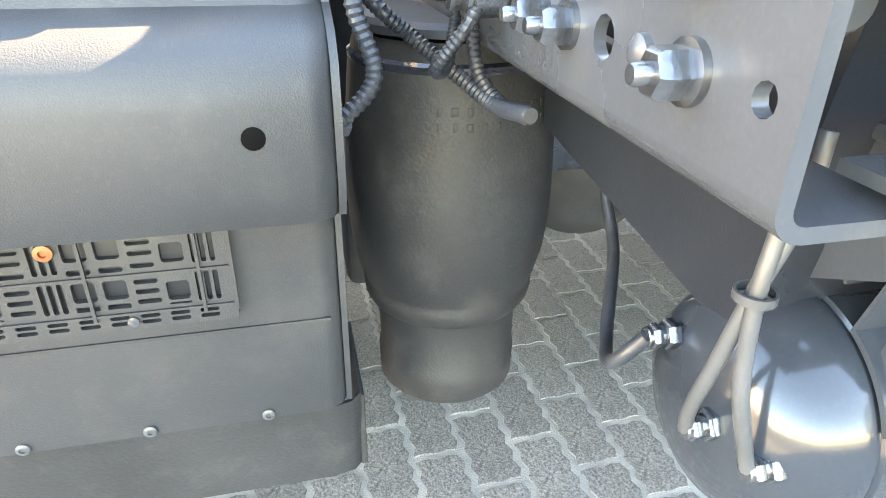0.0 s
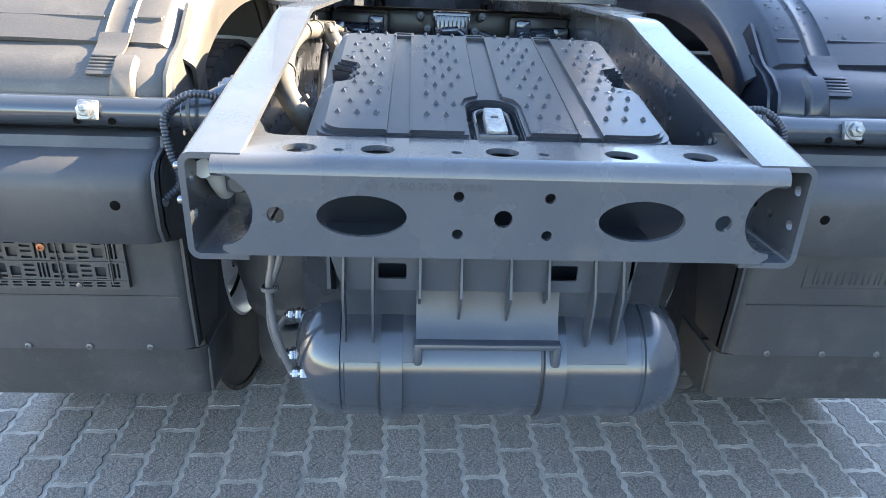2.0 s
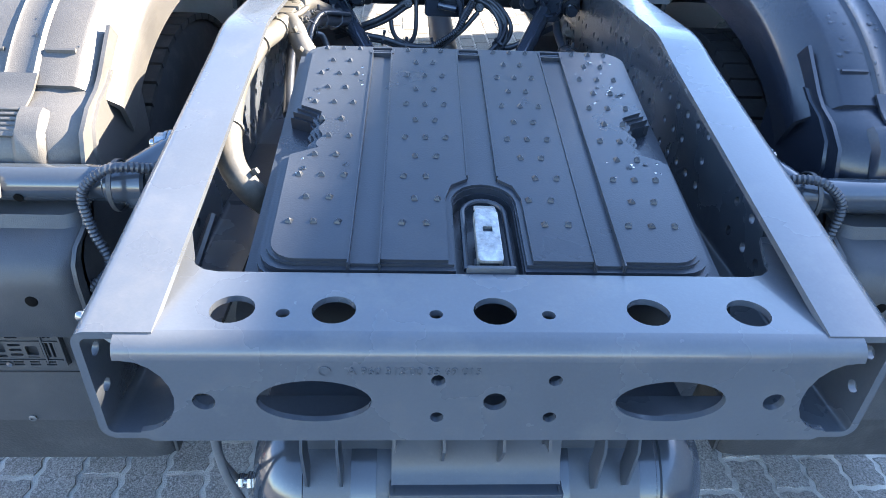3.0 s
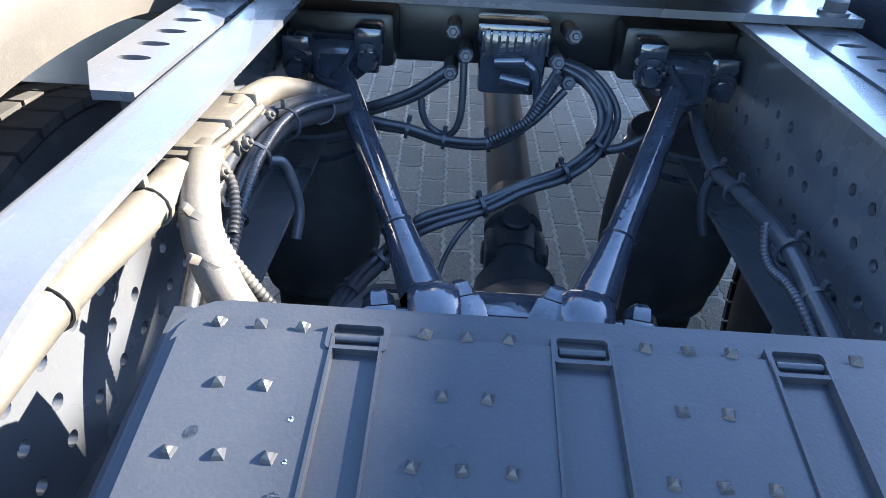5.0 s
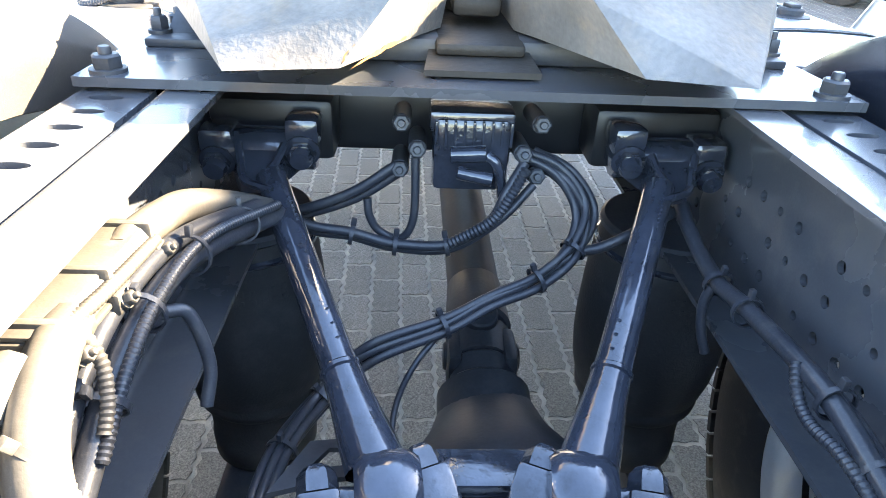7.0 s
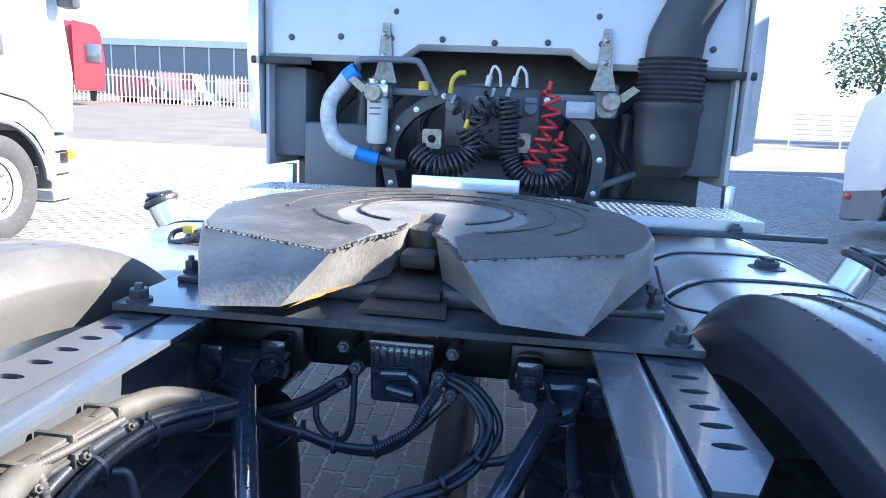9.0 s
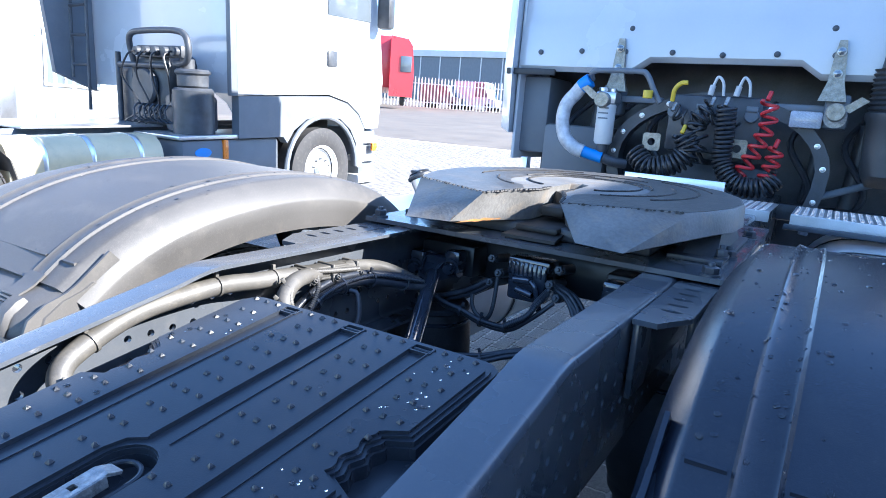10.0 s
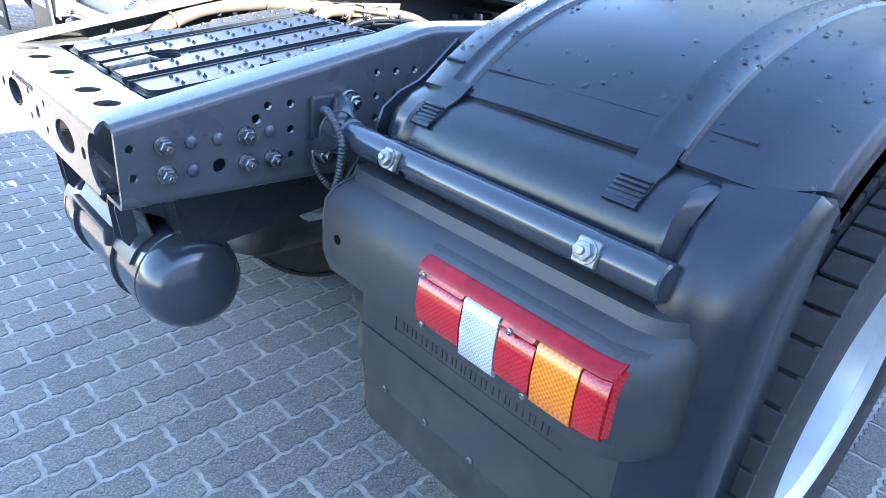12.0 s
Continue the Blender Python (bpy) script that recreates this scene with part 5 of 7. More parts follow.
intake = thing("air_intake_duct", "black ribbed air intake duct rising behind the cab", "air duct", (0.90, 3.80, 0))
part("elbow", mesh(lambda bm: loft(bm, [[(0.15 * math.cos(a) * w + dx, -0.11 * math.sin(a) * w + dy, z) for a in [2 * math.pi * k / 20 for k in range(20)]] for z, w, dx, dy in ((1.30, 0.75, 0.0, 0.05), (1.36, 0.98, 0, 0.0), (1.50, 1.05, 0, 0), (1.62, 1.08, 0, 0), (1.64, 1.16, 0, 0), (1.67, 1.16, 0, 0), (1.68, 1.05, 0, 0))])), M_PLASTIC, intake)
part("bellow", mesh(lambda bm: loft(bm, [[(0.15 * math.cos(a) * w, -0.11 * math.sin(a) * w, 1.68 + 0.012 * k) for a in [2 * math.pi * j / 20 for j in range(20)]] for k, w in enumerate([1.05, 1.14] * 9)])), M_RUBBER, intake, "ribbed rubber bellow")
part("upper_duct", mesh(lambda bm: loft(bm, [[(0.14 * math.cos(a) * w + dx, -0.10 * math.sin(a) * w, z) for a in [2 * math.pi * j / 20 for j in range(20)]] for z, w, dx in ((1.89, 1.0, 0), (2.0, 1.0, 0.01), (2.10, 1.0, 0.05), (2.25, 1.0, 0.12), (2.6, 1.0, 0.16), (3.4, 1.0, 0.18))])), M_PLASTIC, intake)

# ---- catwalk plates and tanks ----
for nm, x0, x1, y0, y1 in (("left", -1.05, -0.33, 3.02, 3.42), ("mid", -0.30, 0.44, 2.92, 3.38), ("right", 0.52, 1.13, 2.93, 3.36)):
    t = thing("catwalk_plate", "chequered aluminium step plate between tank and cab", "step plate", ((x0 + x1) / 2, (y0 + y1) / 2, 1.192), "catwalk plates")
    w, l = (x1 - x0) / 2, (y1 - y0) / 2
    part("sheet", mesh(lambda bm: [box(bm, (-w, -l, 0), (w, l, 0.006), 0.002), box(bm, (-w, -l - 0.004, -0.04), (w, -l, 0.004))]), M_TREAD, t)
    bm = bmesh.new()
    for i in range(int(w * 2 / 0.03)):
        for j in range(int(l * 2 / 0.03)):
            box(bm, (-0.010, -0.0028, 0), (0.010, 0.0028, 0.003), 0, Matrix.Translation((-w + 0.02 + 0.03 * i, -l + 0.02 + 0.03 * j, 0.006)) @ Matrix.Rotation(0.78 if (i + j) % 2 else -0.78, 4, "Z"))
    tagged(part("tread_pattern", bm, M_TREAD, t, smooth=False), kind="stuff")
up = thing("white_kick_plate", "white metal kick plate standing behind the catwalk", "kick plate", (0, 3.42, 1.196))
part("panel", mesh(box, (-0.34, 0, 0), (0.18, 0.012, 0.075), 0.003), M_ALU, up)
for x in (-0.98, 1.14):
    q = thing("tank_end_plate", "white upright edge plate at the catwalk end", "edge plate", (x, 3.46, 1.12))
    part("panel", mesh(box, (-0.012, 0, 0), (0.03, 0.06, 0.17), 0.004), M_ALU, q)


def fuel_tank(bm, x0, x1, y0, y1, z0, z1, r, crown=0.0):
    o = [(x, z + (crown * max(0.0, 1 - ((2 * x - x0 - x1) / (x1 - x0)) ** 2) if z > (z0 + z1) / 2 else 0)) for x, z in rounded(x0, z0, x1, z1, r, 8)]
    top = [(x1 - r) + (x0 + 2 * r - x1) * k / 8 for k in range(1, 8)]
    if crown:
        i = max(range(len(o)), key=lambda k: (o[k][1] > (z0 + z1) / 2, o[k][0] > (x0 + x1) / 2, -o[k][0]))
        o = o[:i + 1] + [(x, z1 + crown * (1 - ((2 * x - x0 - x1) / (x1 - x0)) ** 2)) for x in top] + o[i + 1:]
    loft(bm, [[(x + (0.04 * ((x0 + x1) / 2 - x) if k in (0, 3) else 0), y, z) for x, z in o] for k, y in enumerate((y0, y0 + 0.02, y1 - 0.02, y1))])


for s in (1, -1):
    ft = thing("fuel_tank", "polished aluminium fuel tank with straps and filler cap", "fuel tank", (0, 0, 0), "fuel tanks")
    part("tank_shell", side(mesh(fuel_tank, 0.56, 1.25, 1.74, 3.40, 0.48, 1.092, 0.20, 0.026), s), M_ALU, ft)
    for y in (2.20, 2.62, 3.05) if s > 0 else (2.60, 3.02):
        part("tank_strap", side(mesh(fuel_tank, 0.553, 1.257, y, y + 0.05, 0.473, 1.099, 0.205, 0.026), s), M_ALU, ft, "bright tank strap")
        part("strap_rubber", side(mesh(fuel_tank, 0.557, 1.253, y - 0.012, y + 0.004, 0.477, 1.096, 0.2025, 0.026), s), M_RUBBER, ft)
    cx, cy = (1.19, 2.34) if s > 0 else (1.19, 2.70)
    part("filler_neck", side(mesh(rod, (cx - 0.03, cy, 1.07), (cx + 0.02, cy, 1.165), 0.055, 24), s), M_ALU, ft)
    part("filler_cap", side(mesh(lambda bm: [rod(bm, (cx + 0.016, cy, 1.158), (cx + 0.028, cy, 1.182), 0.068, 12), rod(bm, (cx + 0.028, cy, 1.182), (cx + 0.034, cy, 1.194), 0.056, 12), box(bm, (cx - 0.01, cy - 0.05, 1.188), (cx + 0.055, cy + 0.05, 1.204), 0.006)]), s), M_PLASTIC, ft, "black filler cap")
    if s > 0:
        part("breather", mesh(lambda bm: [turned(bm, [(0, 0), (0.058, 0), (0.055, 0.008), (0.036, 0.012), (0.036, 0.024), (0.030, 0.030), (0, 0.030)], 20, Matrix.Translation((0.97, 2.42, 1.112))), box(bm, (0.955, 2.395, 1.140), (0.985, 2.445, 1.152), 0.004)]), M_PLASTIC, ft, "flat black tank plug")
    for sx, sy in ((0.80, 2.25), (0.92, 2.86)) if s < 0 else ():
        sender = part("sender", mesh(lambda bm: [turned(bm, [(0, 0), (0.085, 0), (0.085, 0.008), (0.062, 0.012), (0.062, 0.022), (0, 0.022)], 24, Matrix.Translation((-sx, sy, 1.110))), box(bm, (-sx - 0.02, sy - 0.04, 1.128), (-sx + 0.06, sy + 0.03, 1.158), 0.006), box(bm, (-sx - 0.055, sy - 0.02, 1.128), (-sx - 0.02, sy + 0.02, 1.150), 0.004)]), M_PLASTIC, ft, "black level sender on the tank top")
        part("plug", mesh(lambda bm: box(bm, (-sx - 0.052, sy - 0.045, 1.142), (-sx - 0.018, sy - 0.018, 1.170), 0.004)), M_YELLOW if sy < 2.5 else M_PLASTIC, sender, "yellow plug" if sy < 2.5 else "")
        part("corrugated_lead", mesh(hose, [(-sx - 0.05, sy - 0.03, 1.155), (-sx - 0.082, sy - 0.04, 1.145), (-sx - 0.075, sy - 0.075, 1.122), (-sx - 0.03, sy - 0.08, 1.128), (-sx + 0.04, sy - 0.055, 1.158), (-sx + 0.12, sy - 0.02, 1.165), (-sx + 0.22, sy + 0.03, 1.14)], 0.009, 10, 10, 0.009), M_CABLE, sender)

# ---- tail lamps, cross tubes, straps and plate holder on the mudguards ----
def lens(bm, x0, x1, z0, z1, y, slant=0.0, n=3):
    """A slightly domed lens block with a slanted lower corner."""
    grid = []
    for k in range(n + 1):
        x = x0 + (x1 - x0) * k / n
        d = sweep_back(x)
        grid.append([(x + slant * (z1 - z) * 0.35, y + d + e, z) for z, e in ((z0, 0.006), (z0 + 0.006, 0.0), ((z0 + z1) / 2, -0.003), (z1 - 0.004, 0.0), (z1, 0.004))])
    shell(bm, grid, 0.012, (0, 1, 0))


for s in (1, -1):
    gd = guards[s]
    base = part("tail_lamp", side(mesh(lambda bm: shell(bm, [[(x, 0.270 + sweep_back(x) + e, z) for z, e in ((0.842, 0.012), (0.848, 0.0), (0.936, 0.002), (0.960, 0.022), (0.964, 0.04))] for x in (0.800, 0.808, 0.95, 1.08, 1.11, 1.12, 1.13, 1.138)], 0.02, (0, 1, 0))), s), M_RUBBER, gd, "combined tail lamp with red, white and amber lenses")
    for nm, mm, x0, x1, z0, z1 in (("red_lens", M_RED, 0.810, 0.897, 0.850, 0.924), ("reverse_lens", M_CLEAR, 0.900, 0.962, 0.842, 0.935), ("red_lens", M_RED, 0.965, 1.022, 0.850, 0.924), ("indicator_lens", M_AMBER, 1.025, 1.087, 0.846, 0.935), ("red_lens", M_RED, 1.090, 1.124, 0.850, 0.934)):
        part(nm, side(mesh(lens, x0, x1, z0, z1, 0.262), s), mm, base)
    part("side_lens", side(mesh(lambda bm: shell(bm, [[(x, 0.262 + d, z) for z in (0.856, 0.90, 0.930, 0.945)] for x, d in ((1.1255, 0.009), (1.131, 0.020), (1.136, 0.036), (1.138, 0.06))], 0.006, (-1, 0.3, 0))), s), M_RED, base)
    part("upper_reflector", side(mesh(lambda bm: shell(bm, [[(x, 0.262 + sweep_back(x) + e, z) for z, e in ((0.937, 0.001), (0.942, 0.003), (0.948, 0.009), (0.952, 0.018))] for x in (0.806, 0.9, 1.0, 1.08, 1.11, 1.118, 1.124, 1.127)], 0.010, (0, 1, 0))), s), M_REDTOP, base, "dark red upper reflector strip")
    part("orange_reflector", side(mesh(lens, 0.812, 0.898, 0.926, 0.936, 0.2612), s), M_SALMON, base)
    part("orange_reflector", side(mesh(lens, 0.967, 1.020, 0.926, 0.936, 0.2612), s), M_SALMON, base)
    for x, z in ((0.825, 0.934), (0.83, 0.858), (0.985, 0.930), (1.02, 0.856)):
        part("lamp_screw", side(mesh(turned, [(0.005, 0), (0.005, 0.003), (0.002, 0.004), (0, 0.003)], 10, frame_at((x, 0.258, z), (0, -1, 0))), s), M_BOLT, base)
    # black disc painted as the dark inside of a hole
    part("housing_hole", side(mesh(turned, [(0.0085, -0.001), (0.0085, 0.0012), (0.0082, 0.0014), (0, 0.0014)], 16, frame_at((0.598, 0.2755, 0.880), (0, -1, 0))), s), M_VOID, gd, "flat black disc standing in for a dark hole in the housing")
    base.location = (0.0, 0.006, -0.012) if s > 0 else (0.010, 0.006, -0.016)
    # strap bands running down over the seam
    for x, up in ((0.641, 0.006), (1.015, 0.010)):
        w = 0.027
        pts = [(0.480, 1.1268, up), (0.470, 1.1187, up), (0.460, 1.111, 0.005), (0.445, 1.1035, 0.004), (0.432, 1.098, 0.004), (0.415, 1.085, 0.004), (0.399, 1.073, 0.006), (0.395, 1.066, 0.008)]
        # straps repeat the shaded and sunlit colours of their guard
        part("strap_band", side(mesh(lambda bm: shell(bm, [[(x + q * w * (1.0 - 0.02 * k), y - 0.6 * u, z + 0.8 * u) for q in (-1, -0.8, 0.8, 1)] for k, (y, z, u) in enumerate(pts)], 0.004, (0, 0.6, -0.8))), s), M_FENDER if s > 0 else M_FENDER_DRY_SUNLIT, gd, "plastic fastening strap with ribbed end")
        part("strap_grip", side(mesh(lambda bm: [box(bm, (x - w + 0.004, -0.0022, -0.001), (x + w - 0.004, 0.0022, 0.004), 0.001, Matrix.Translation((0, 0.424 - 0.0062 * k, 1.0965 - 0.0049 * k)) @ Matrix.Rotation(radians(38), 4, "X")) for k in range(5)]), s), M_FENDER if s > 0 else M_FENDER_DRY_SUNLIT, gd)
    # cross tube, clamps and cast foot on the rail
    tb = thing("guard_tube", "dark painted cross tube carrying the mudguard from the frame rail", "support tube", (0, 0, 0), "mudguard tubes")
    part("tube", side(mesh(lambda bm: rod(bm, (0.46, 0.370, 1.014), (1.118, 0.360, 1.016), 0.0255, 28, bevel=0.003)), s), M_TANK, tb)
    part("foot", side(mesh(lambda bm: [rod(bm, (0.405, 0.415, 1.055), (0.470, 0.372, 1.018), 0.021, 16, r2=0.027), rod(bm, (0.405, 0.355, 0.965), (0.470, 0.369, 1.010), 0.021, 16, r2=0.027), rod(bm, (0.445, 0.370, 1.014), (0.500, 0.3695, 1.014), 0.030, 24), box(bm, (0.396, 0.345, 0.955), (0.410, 0.425, 1.065), 0.006)]), s), M_TANK, tb, "cast foot bolted to the rail")
    for y, z in ((0.415, 1.055), (0.355, 0.965)):
        part("foot_bolt", side(mesh(lambda bm: [rod(bm, (0.395, y, z), (0.425, y, z), 0.020, 18), hexbolt(bm, (0.425, y, z), (1, 0, 0), 0.0135, 0.016)]), s), M_BOLT, tb)
    for x in (0.645, 1.022):
        part("clamp", side(mesh(lambda bm: [box(bm, (-0.0165, -0.005, -0.0165), (0.0165, 0.005, 0.0165), 0.003, Matrix.Translation((x, 0.338, 1.022)) @ Matrix.Rotation(radians(-22), 4, "X")), hexbolt(bm, (x, 0.333, 1.024), (0, -1, 0.4), 0.0115, 0.010)]), s), M_ZINC, tb, "zinc clamp plate with hexagon bolt")
    # black discs on the tube in place of shaded bores
    for x in (0.612, 0.668, 0.985):
        part("tube_hole", side(mesh(turned, [(0.0062, -0.002), (0.0062, 0.0006), (0, 0.0006)], 12, frame_at((x, 0.3425, 1.003), (0, -0.95, -0.2))), s), M_VOID, tb)
    # lamp lead
    cb = thing("lamp_cable", "black corrugated cable loop from rail to lamp housing", "cable", (0, 0, 0), "lamp cables")
    part("conduit", side(mesh(hose, [(0.405, 0.43, 1.00), (0.415, 0.385, 1.03), (0.435, 0.352, 1.046), (0.479, 0.335, 1.052), (0.520, 0.332, 1.018), (0.519, 0.330, 0.961), (0.506, 0.325, 0.908), (0.536, 0.315, 0.875)], 0.0075, 10, 10, 0.0085), s), M_CABLE, cb)
    part("cable_tie", side(mesh(turned, [(0.034, -0.003), (0.036, -0.003), (0.036, 0.003), (0.034, 0.003)], 24, frame_at((0.478, 0.352, 1.02), (1, 0, 0))), s), M_RUBBER, cb)
    part("plug", side(mesh(rod, (0.530, 0.322, 0.872), (0.548, 0.312, 0.878), 0.010, 8), s), M_DARK, cb)
    part("side_lead", side(mesh(hose, [(0.405, 0.46, 0.95), (0.43, 0.40, 0.90), (0.45, 0.36, 0.905), (0.43, 0.34, 0.94), (0.41, 0.35, 0.97)], 0.006, 8, 8, 0.007), s), M_CABLE, cb)

# embossed lettering field, shown as plain raised bars
gd = guards[1]
part("emboss_frame", mesh(lambda bm: [box(bm, (0.652, 0.3658, 0.704), (1.03, 0.3685, 0.706)), box(bm, (0.652, 0.3643, 0.704), (0.654, 0.3675, 0.762))]), M_RUBBER, gd)
rb = random.Random(3)
x = 0.672
while x < 1.005:
    w = rb.uniform(0.012, 0.022)
    h = 0.044 if x < 0.69 or 0.87 < x < 0.89 else rb.choice((0.027, 0.027, 0.040))
    part("emboss_bar", mesh(box, (x, 0.3645, 0.713), (x + w * 0.30, 0.369, 0.713 + h), 0.001), M_RUBBER, gd)
    part("emboss_bar", mesh(box, (x + w * 0.62, 0.3645, 0.713), (x + w * 0.9, 0.369, 0.713 + min(h, 0.027)), 0.001), M_RUBBER, gd)
    x += w + 0.007

# number plate holder on the other mudguard
holder = thing("plate_holder", "empty grey plastic number plate holder with slots", "plate holder", (-0.885, 0.357, 0.741))
hw, hh = 0.250, 0.056
holes = []
cols = 19
for c in range(cols):
    cx = -hw + 0.010 + (2 * hw - 0.020) * (c + 0.5) / cols
    kind = (0, 2, 3, 1, 2, 0, 3, 1, 3, 2, 0, 1, 3, 2, 0, 0, 3, 1, 2)[c]
    if kind in (0, 1):
        for cz in ((0.026, -0.014), (0.018, -0.020))[kind]:
            holes.append(rounded(cx - 0.0095, cz - 0.0095, cx + 0.0095, cz + 0.0095, 0.003, 3))
        holes.append(rounded(cx - 0.0095, (0.0035, 0.034)[kind], cx + 0.0095, (0.009, 0.044)[kind], 0.002, 2))
        holes.append(rounded(cx - 0.0095, -0.034 if kind else -0.033, cx + 0.0095, -0.032 if kind else -0.028, 0.0009, 2))
    elif kind == 2:
        for q in (-0.0075, 0, 0.0075):
            holes.append(rounded(cx + q - 0.0022, 0.006, cx + q + 0.0022, 0.044, 0.002, 2))
            holes.append(rounded(cx + q - 0.0022, -0.033, cx + q + 0.0022, -0.003, 0.002, 2))
    else:
        for q in (0.040, 0.030, 0.020, 0.008, -0.008, -0.018, -0.028):
            holes.append(rounded(cx - 0.0098, q - 0.0024, cx + 0.0098, q + 0.0024, 0.002, 2))
    holes.append(rounded(cx - 0.0105, -0.045, cx + 0.006, -0.041, 0.0018, 2))
    holes.append(rounded(cx - 0.0105, -0.051, cx + 0.006, -0.047, 0.0018, 2))
MH = Matrix(((1, 0, 0, 0), (0, 0, -1, -0.002), (0, 1, 0, 0), (0, 0, 0, 1)))
part("grid_plate", mesh(plate, rounded(-hw, -hh, hw, hh, 0.006, 3), holes, 0.006, MH), M_PLASTIC, holder)
for z in (-0.0385, 0.0):
    part("bead", mesh(box, (-hw + 0.003, -0.0045, z - 0.0012), (hw - 0.003, -0.002, z + 0.0012)), M_PLASTIC, holder)
for x in (-hw, -0.12, 0.02, 0.13, hw - 0.028, hw):
    part("bead", mesh(box, (x - 0.0015, -0.005, -hh + 0.012), (x + 0.0015, -0.002, hh - 0.002)), M_PLASTIC, holder)
part("back_sheet", mesh(box, (-hw, 0.005, -hh), (hw, 0.012, hh), 0.002), M_BLACKHOSE, holder)
part("rivet", mesh(turned, [(0.0075, 0), (0.0075, 0.003), (0.0035, 0.004), (0.003, 0.0015), (0, 0.0015)], 16, frame_at((0.105, -0.002, 0.028), (0, -1, 0))), M_COPPER, holder, "rusty rivet")
for x in (-0.16, -0.14, -0.04, -0.02):
    part("stud", mesh(turned, [(0.006, 0), (0.006, 0.004), (0.002, 0.004), (0.002, 0.002), (0, 0.002)], 12, frame_at((x, -0.002, 0.01), (0, -1, 0))), M_GREYPL, holder)
for x in (-0.15, 0.0, 0.16):
    part("mount_screw", mesh(turned, [(0.005, 0), (0.005, 0.003), (0, 0.004)], 12, frame_at((x, -0.002, -0.047), (0, -1, 0))), M_BOLT, holder)
part("split_line", mesh(box, (-1.18, 0.3655, 0.6635), (-0.552, 0.3685, 0.6665)), M_RUBBER, guards[-1])
part("split_line", mesh(box, (0.552, 0.3655, 0.6635), (1.10, 0.3685, 0.6665)), M_RUBBER, guards[1])

# ---- cables and hoses between the rails ----
def cable(name, label, runs, material, category="cable", ties=(), tie_r=0.012):
    c = thing(name, label, category, (0, 0, 0))
    for nm, pts, r, ribs in runs:
        part(nm, mesh(hose, pts, r, 12, 8, ribs), material, c)
    for p, d in ties:
        part("cable_tie", mesh(lambda bm: [turned(bm, [(tie_r, -0.003), (tie_r + 0.002, -0.003), (tie_r + 0.002, 0.003), (tie_r, 0.003)], 16, frame_at(p, d)), box(bm, (-0.003, tie_r, -0.004), (0.003, tie_r + 0.012, 0.004), 0.001, frame_at(p, d))]), material, c)
    return c


cable("rail_conduit", "thick pale grey conduit clipped inside the frame rail", [
    ("pipe", [(-0.285, 0.36, 0.99), (-0.300, 0.335, 1.025), (-0.322, 0.345, 1.058), (-0.336, 0.40, 1.085), (-0.345, 0.50, 1.115), (-0.345, 0.66, 1.128), (-0.342, 0.757, 1.122), (-0.340, 0.806, 1.120), (-0.340, 0.87, 1.116)], 0.0185, 0),
    ("front_pipe", [(-0.345, 1.05, 1.10), (-0.345, 1.088, 1.100), (-0.335, 1.183, 1.085), (-0.30, 1.25, 1.055), (-0.26, 1.30, 1.02)], 0.0185, 0),
    ("branch_pipe", [(-0.338, 0.94, 1.105), (-0.332, 0.905, 1.110), (-0.312, 0.845, 1.112), (-0.295, 0.80, 1.095), (-0.272, 0.77, 1.065), (-0.24, 0.75, 1.02), (-0.22, 0.74, 0.97)], 0.0185, 0),
    ("corrugated_lead", [(-0.335, 0.93, 1.105), (-0.322, 0.925, 1.106), (-0.308, 0.915, 1.085), (-0.303, 0.90, 1.062), (-0.303, 0.885, 1.045)], 0.006, 0.007),
    ("corrugated_tail", [(-0.292, 0.815, 1.108), (-0.272, 0.79, 1.088), (-0.252, 0.79, 1.050), (-0.225, 0.80, 0.995), (-0.20, 0.80, 0.95)], 0.0068, 0.008),
    ("side_corrugated", [(-0.330, 0.89, 1.122), (-0.325, 0.97, 1.112), (-0.325, 1.08, 1.100)], 0.0065, 0.008)],
    M_HOSE, ties=[((-0.340, 0.806, 1.120), (0, 1, 0)), ((-0.345, 0.66, 1.128), (0, 1, 0)), ((-0.300, 0.812, 1.10), (0.5, 1, 0.6)), ((-0.281, 0.783, 1.078), (0.4, 0.6, 0.8)), ((-0.336, 0.40, 1.085), (-0.1, 1, 0.4)), ((-0.310, 0.338, 1.04), (-0.6, 0.2, 1))], tie_r=0.0192)
tray = thing("cable_tray", "pale grey plastic cable duct with clips inside the rail", "cable tray", (-0.345, 0.89, 1.11))
turn_x = Matrix.Rotation(radians(-3), 4, "X")
part("duct", mesh(lambda bm: [box(bm, (-0.030, 0.0, -0.016), (0.016, 0.21, 0.012), 0.005, turn_x), box(bm, (-0.026, 0.004, 0.010), (0.012, 0.206, 0.0155), 0.002, turn_x), box(bm, (0.014, 0.01, -0.014), (0.020, 0.20, -0.008), 0.002, turn_x)]), M_HOSE, tray)
for y in (0.02, 0.10, 0.19):
    part("clip", mesh(lambda bm: [box(bm, (-0.034, y - 0.005, -0.018), (0.020, y + 0.005, 0.020), 0.004, turn_x), box(bm, (0.016, y - 0.010, -0.022), (0.026, y + 0.010, -0.002), 0.003, turn_x)]), M_HOSE, tray)
    part("clip_screw", mesh(hexbolt, (0.026, y, -0.012 - 0.05 * y), (0.8, 0, 0.4), 0.006, 0.008), M_HOSE, tray)
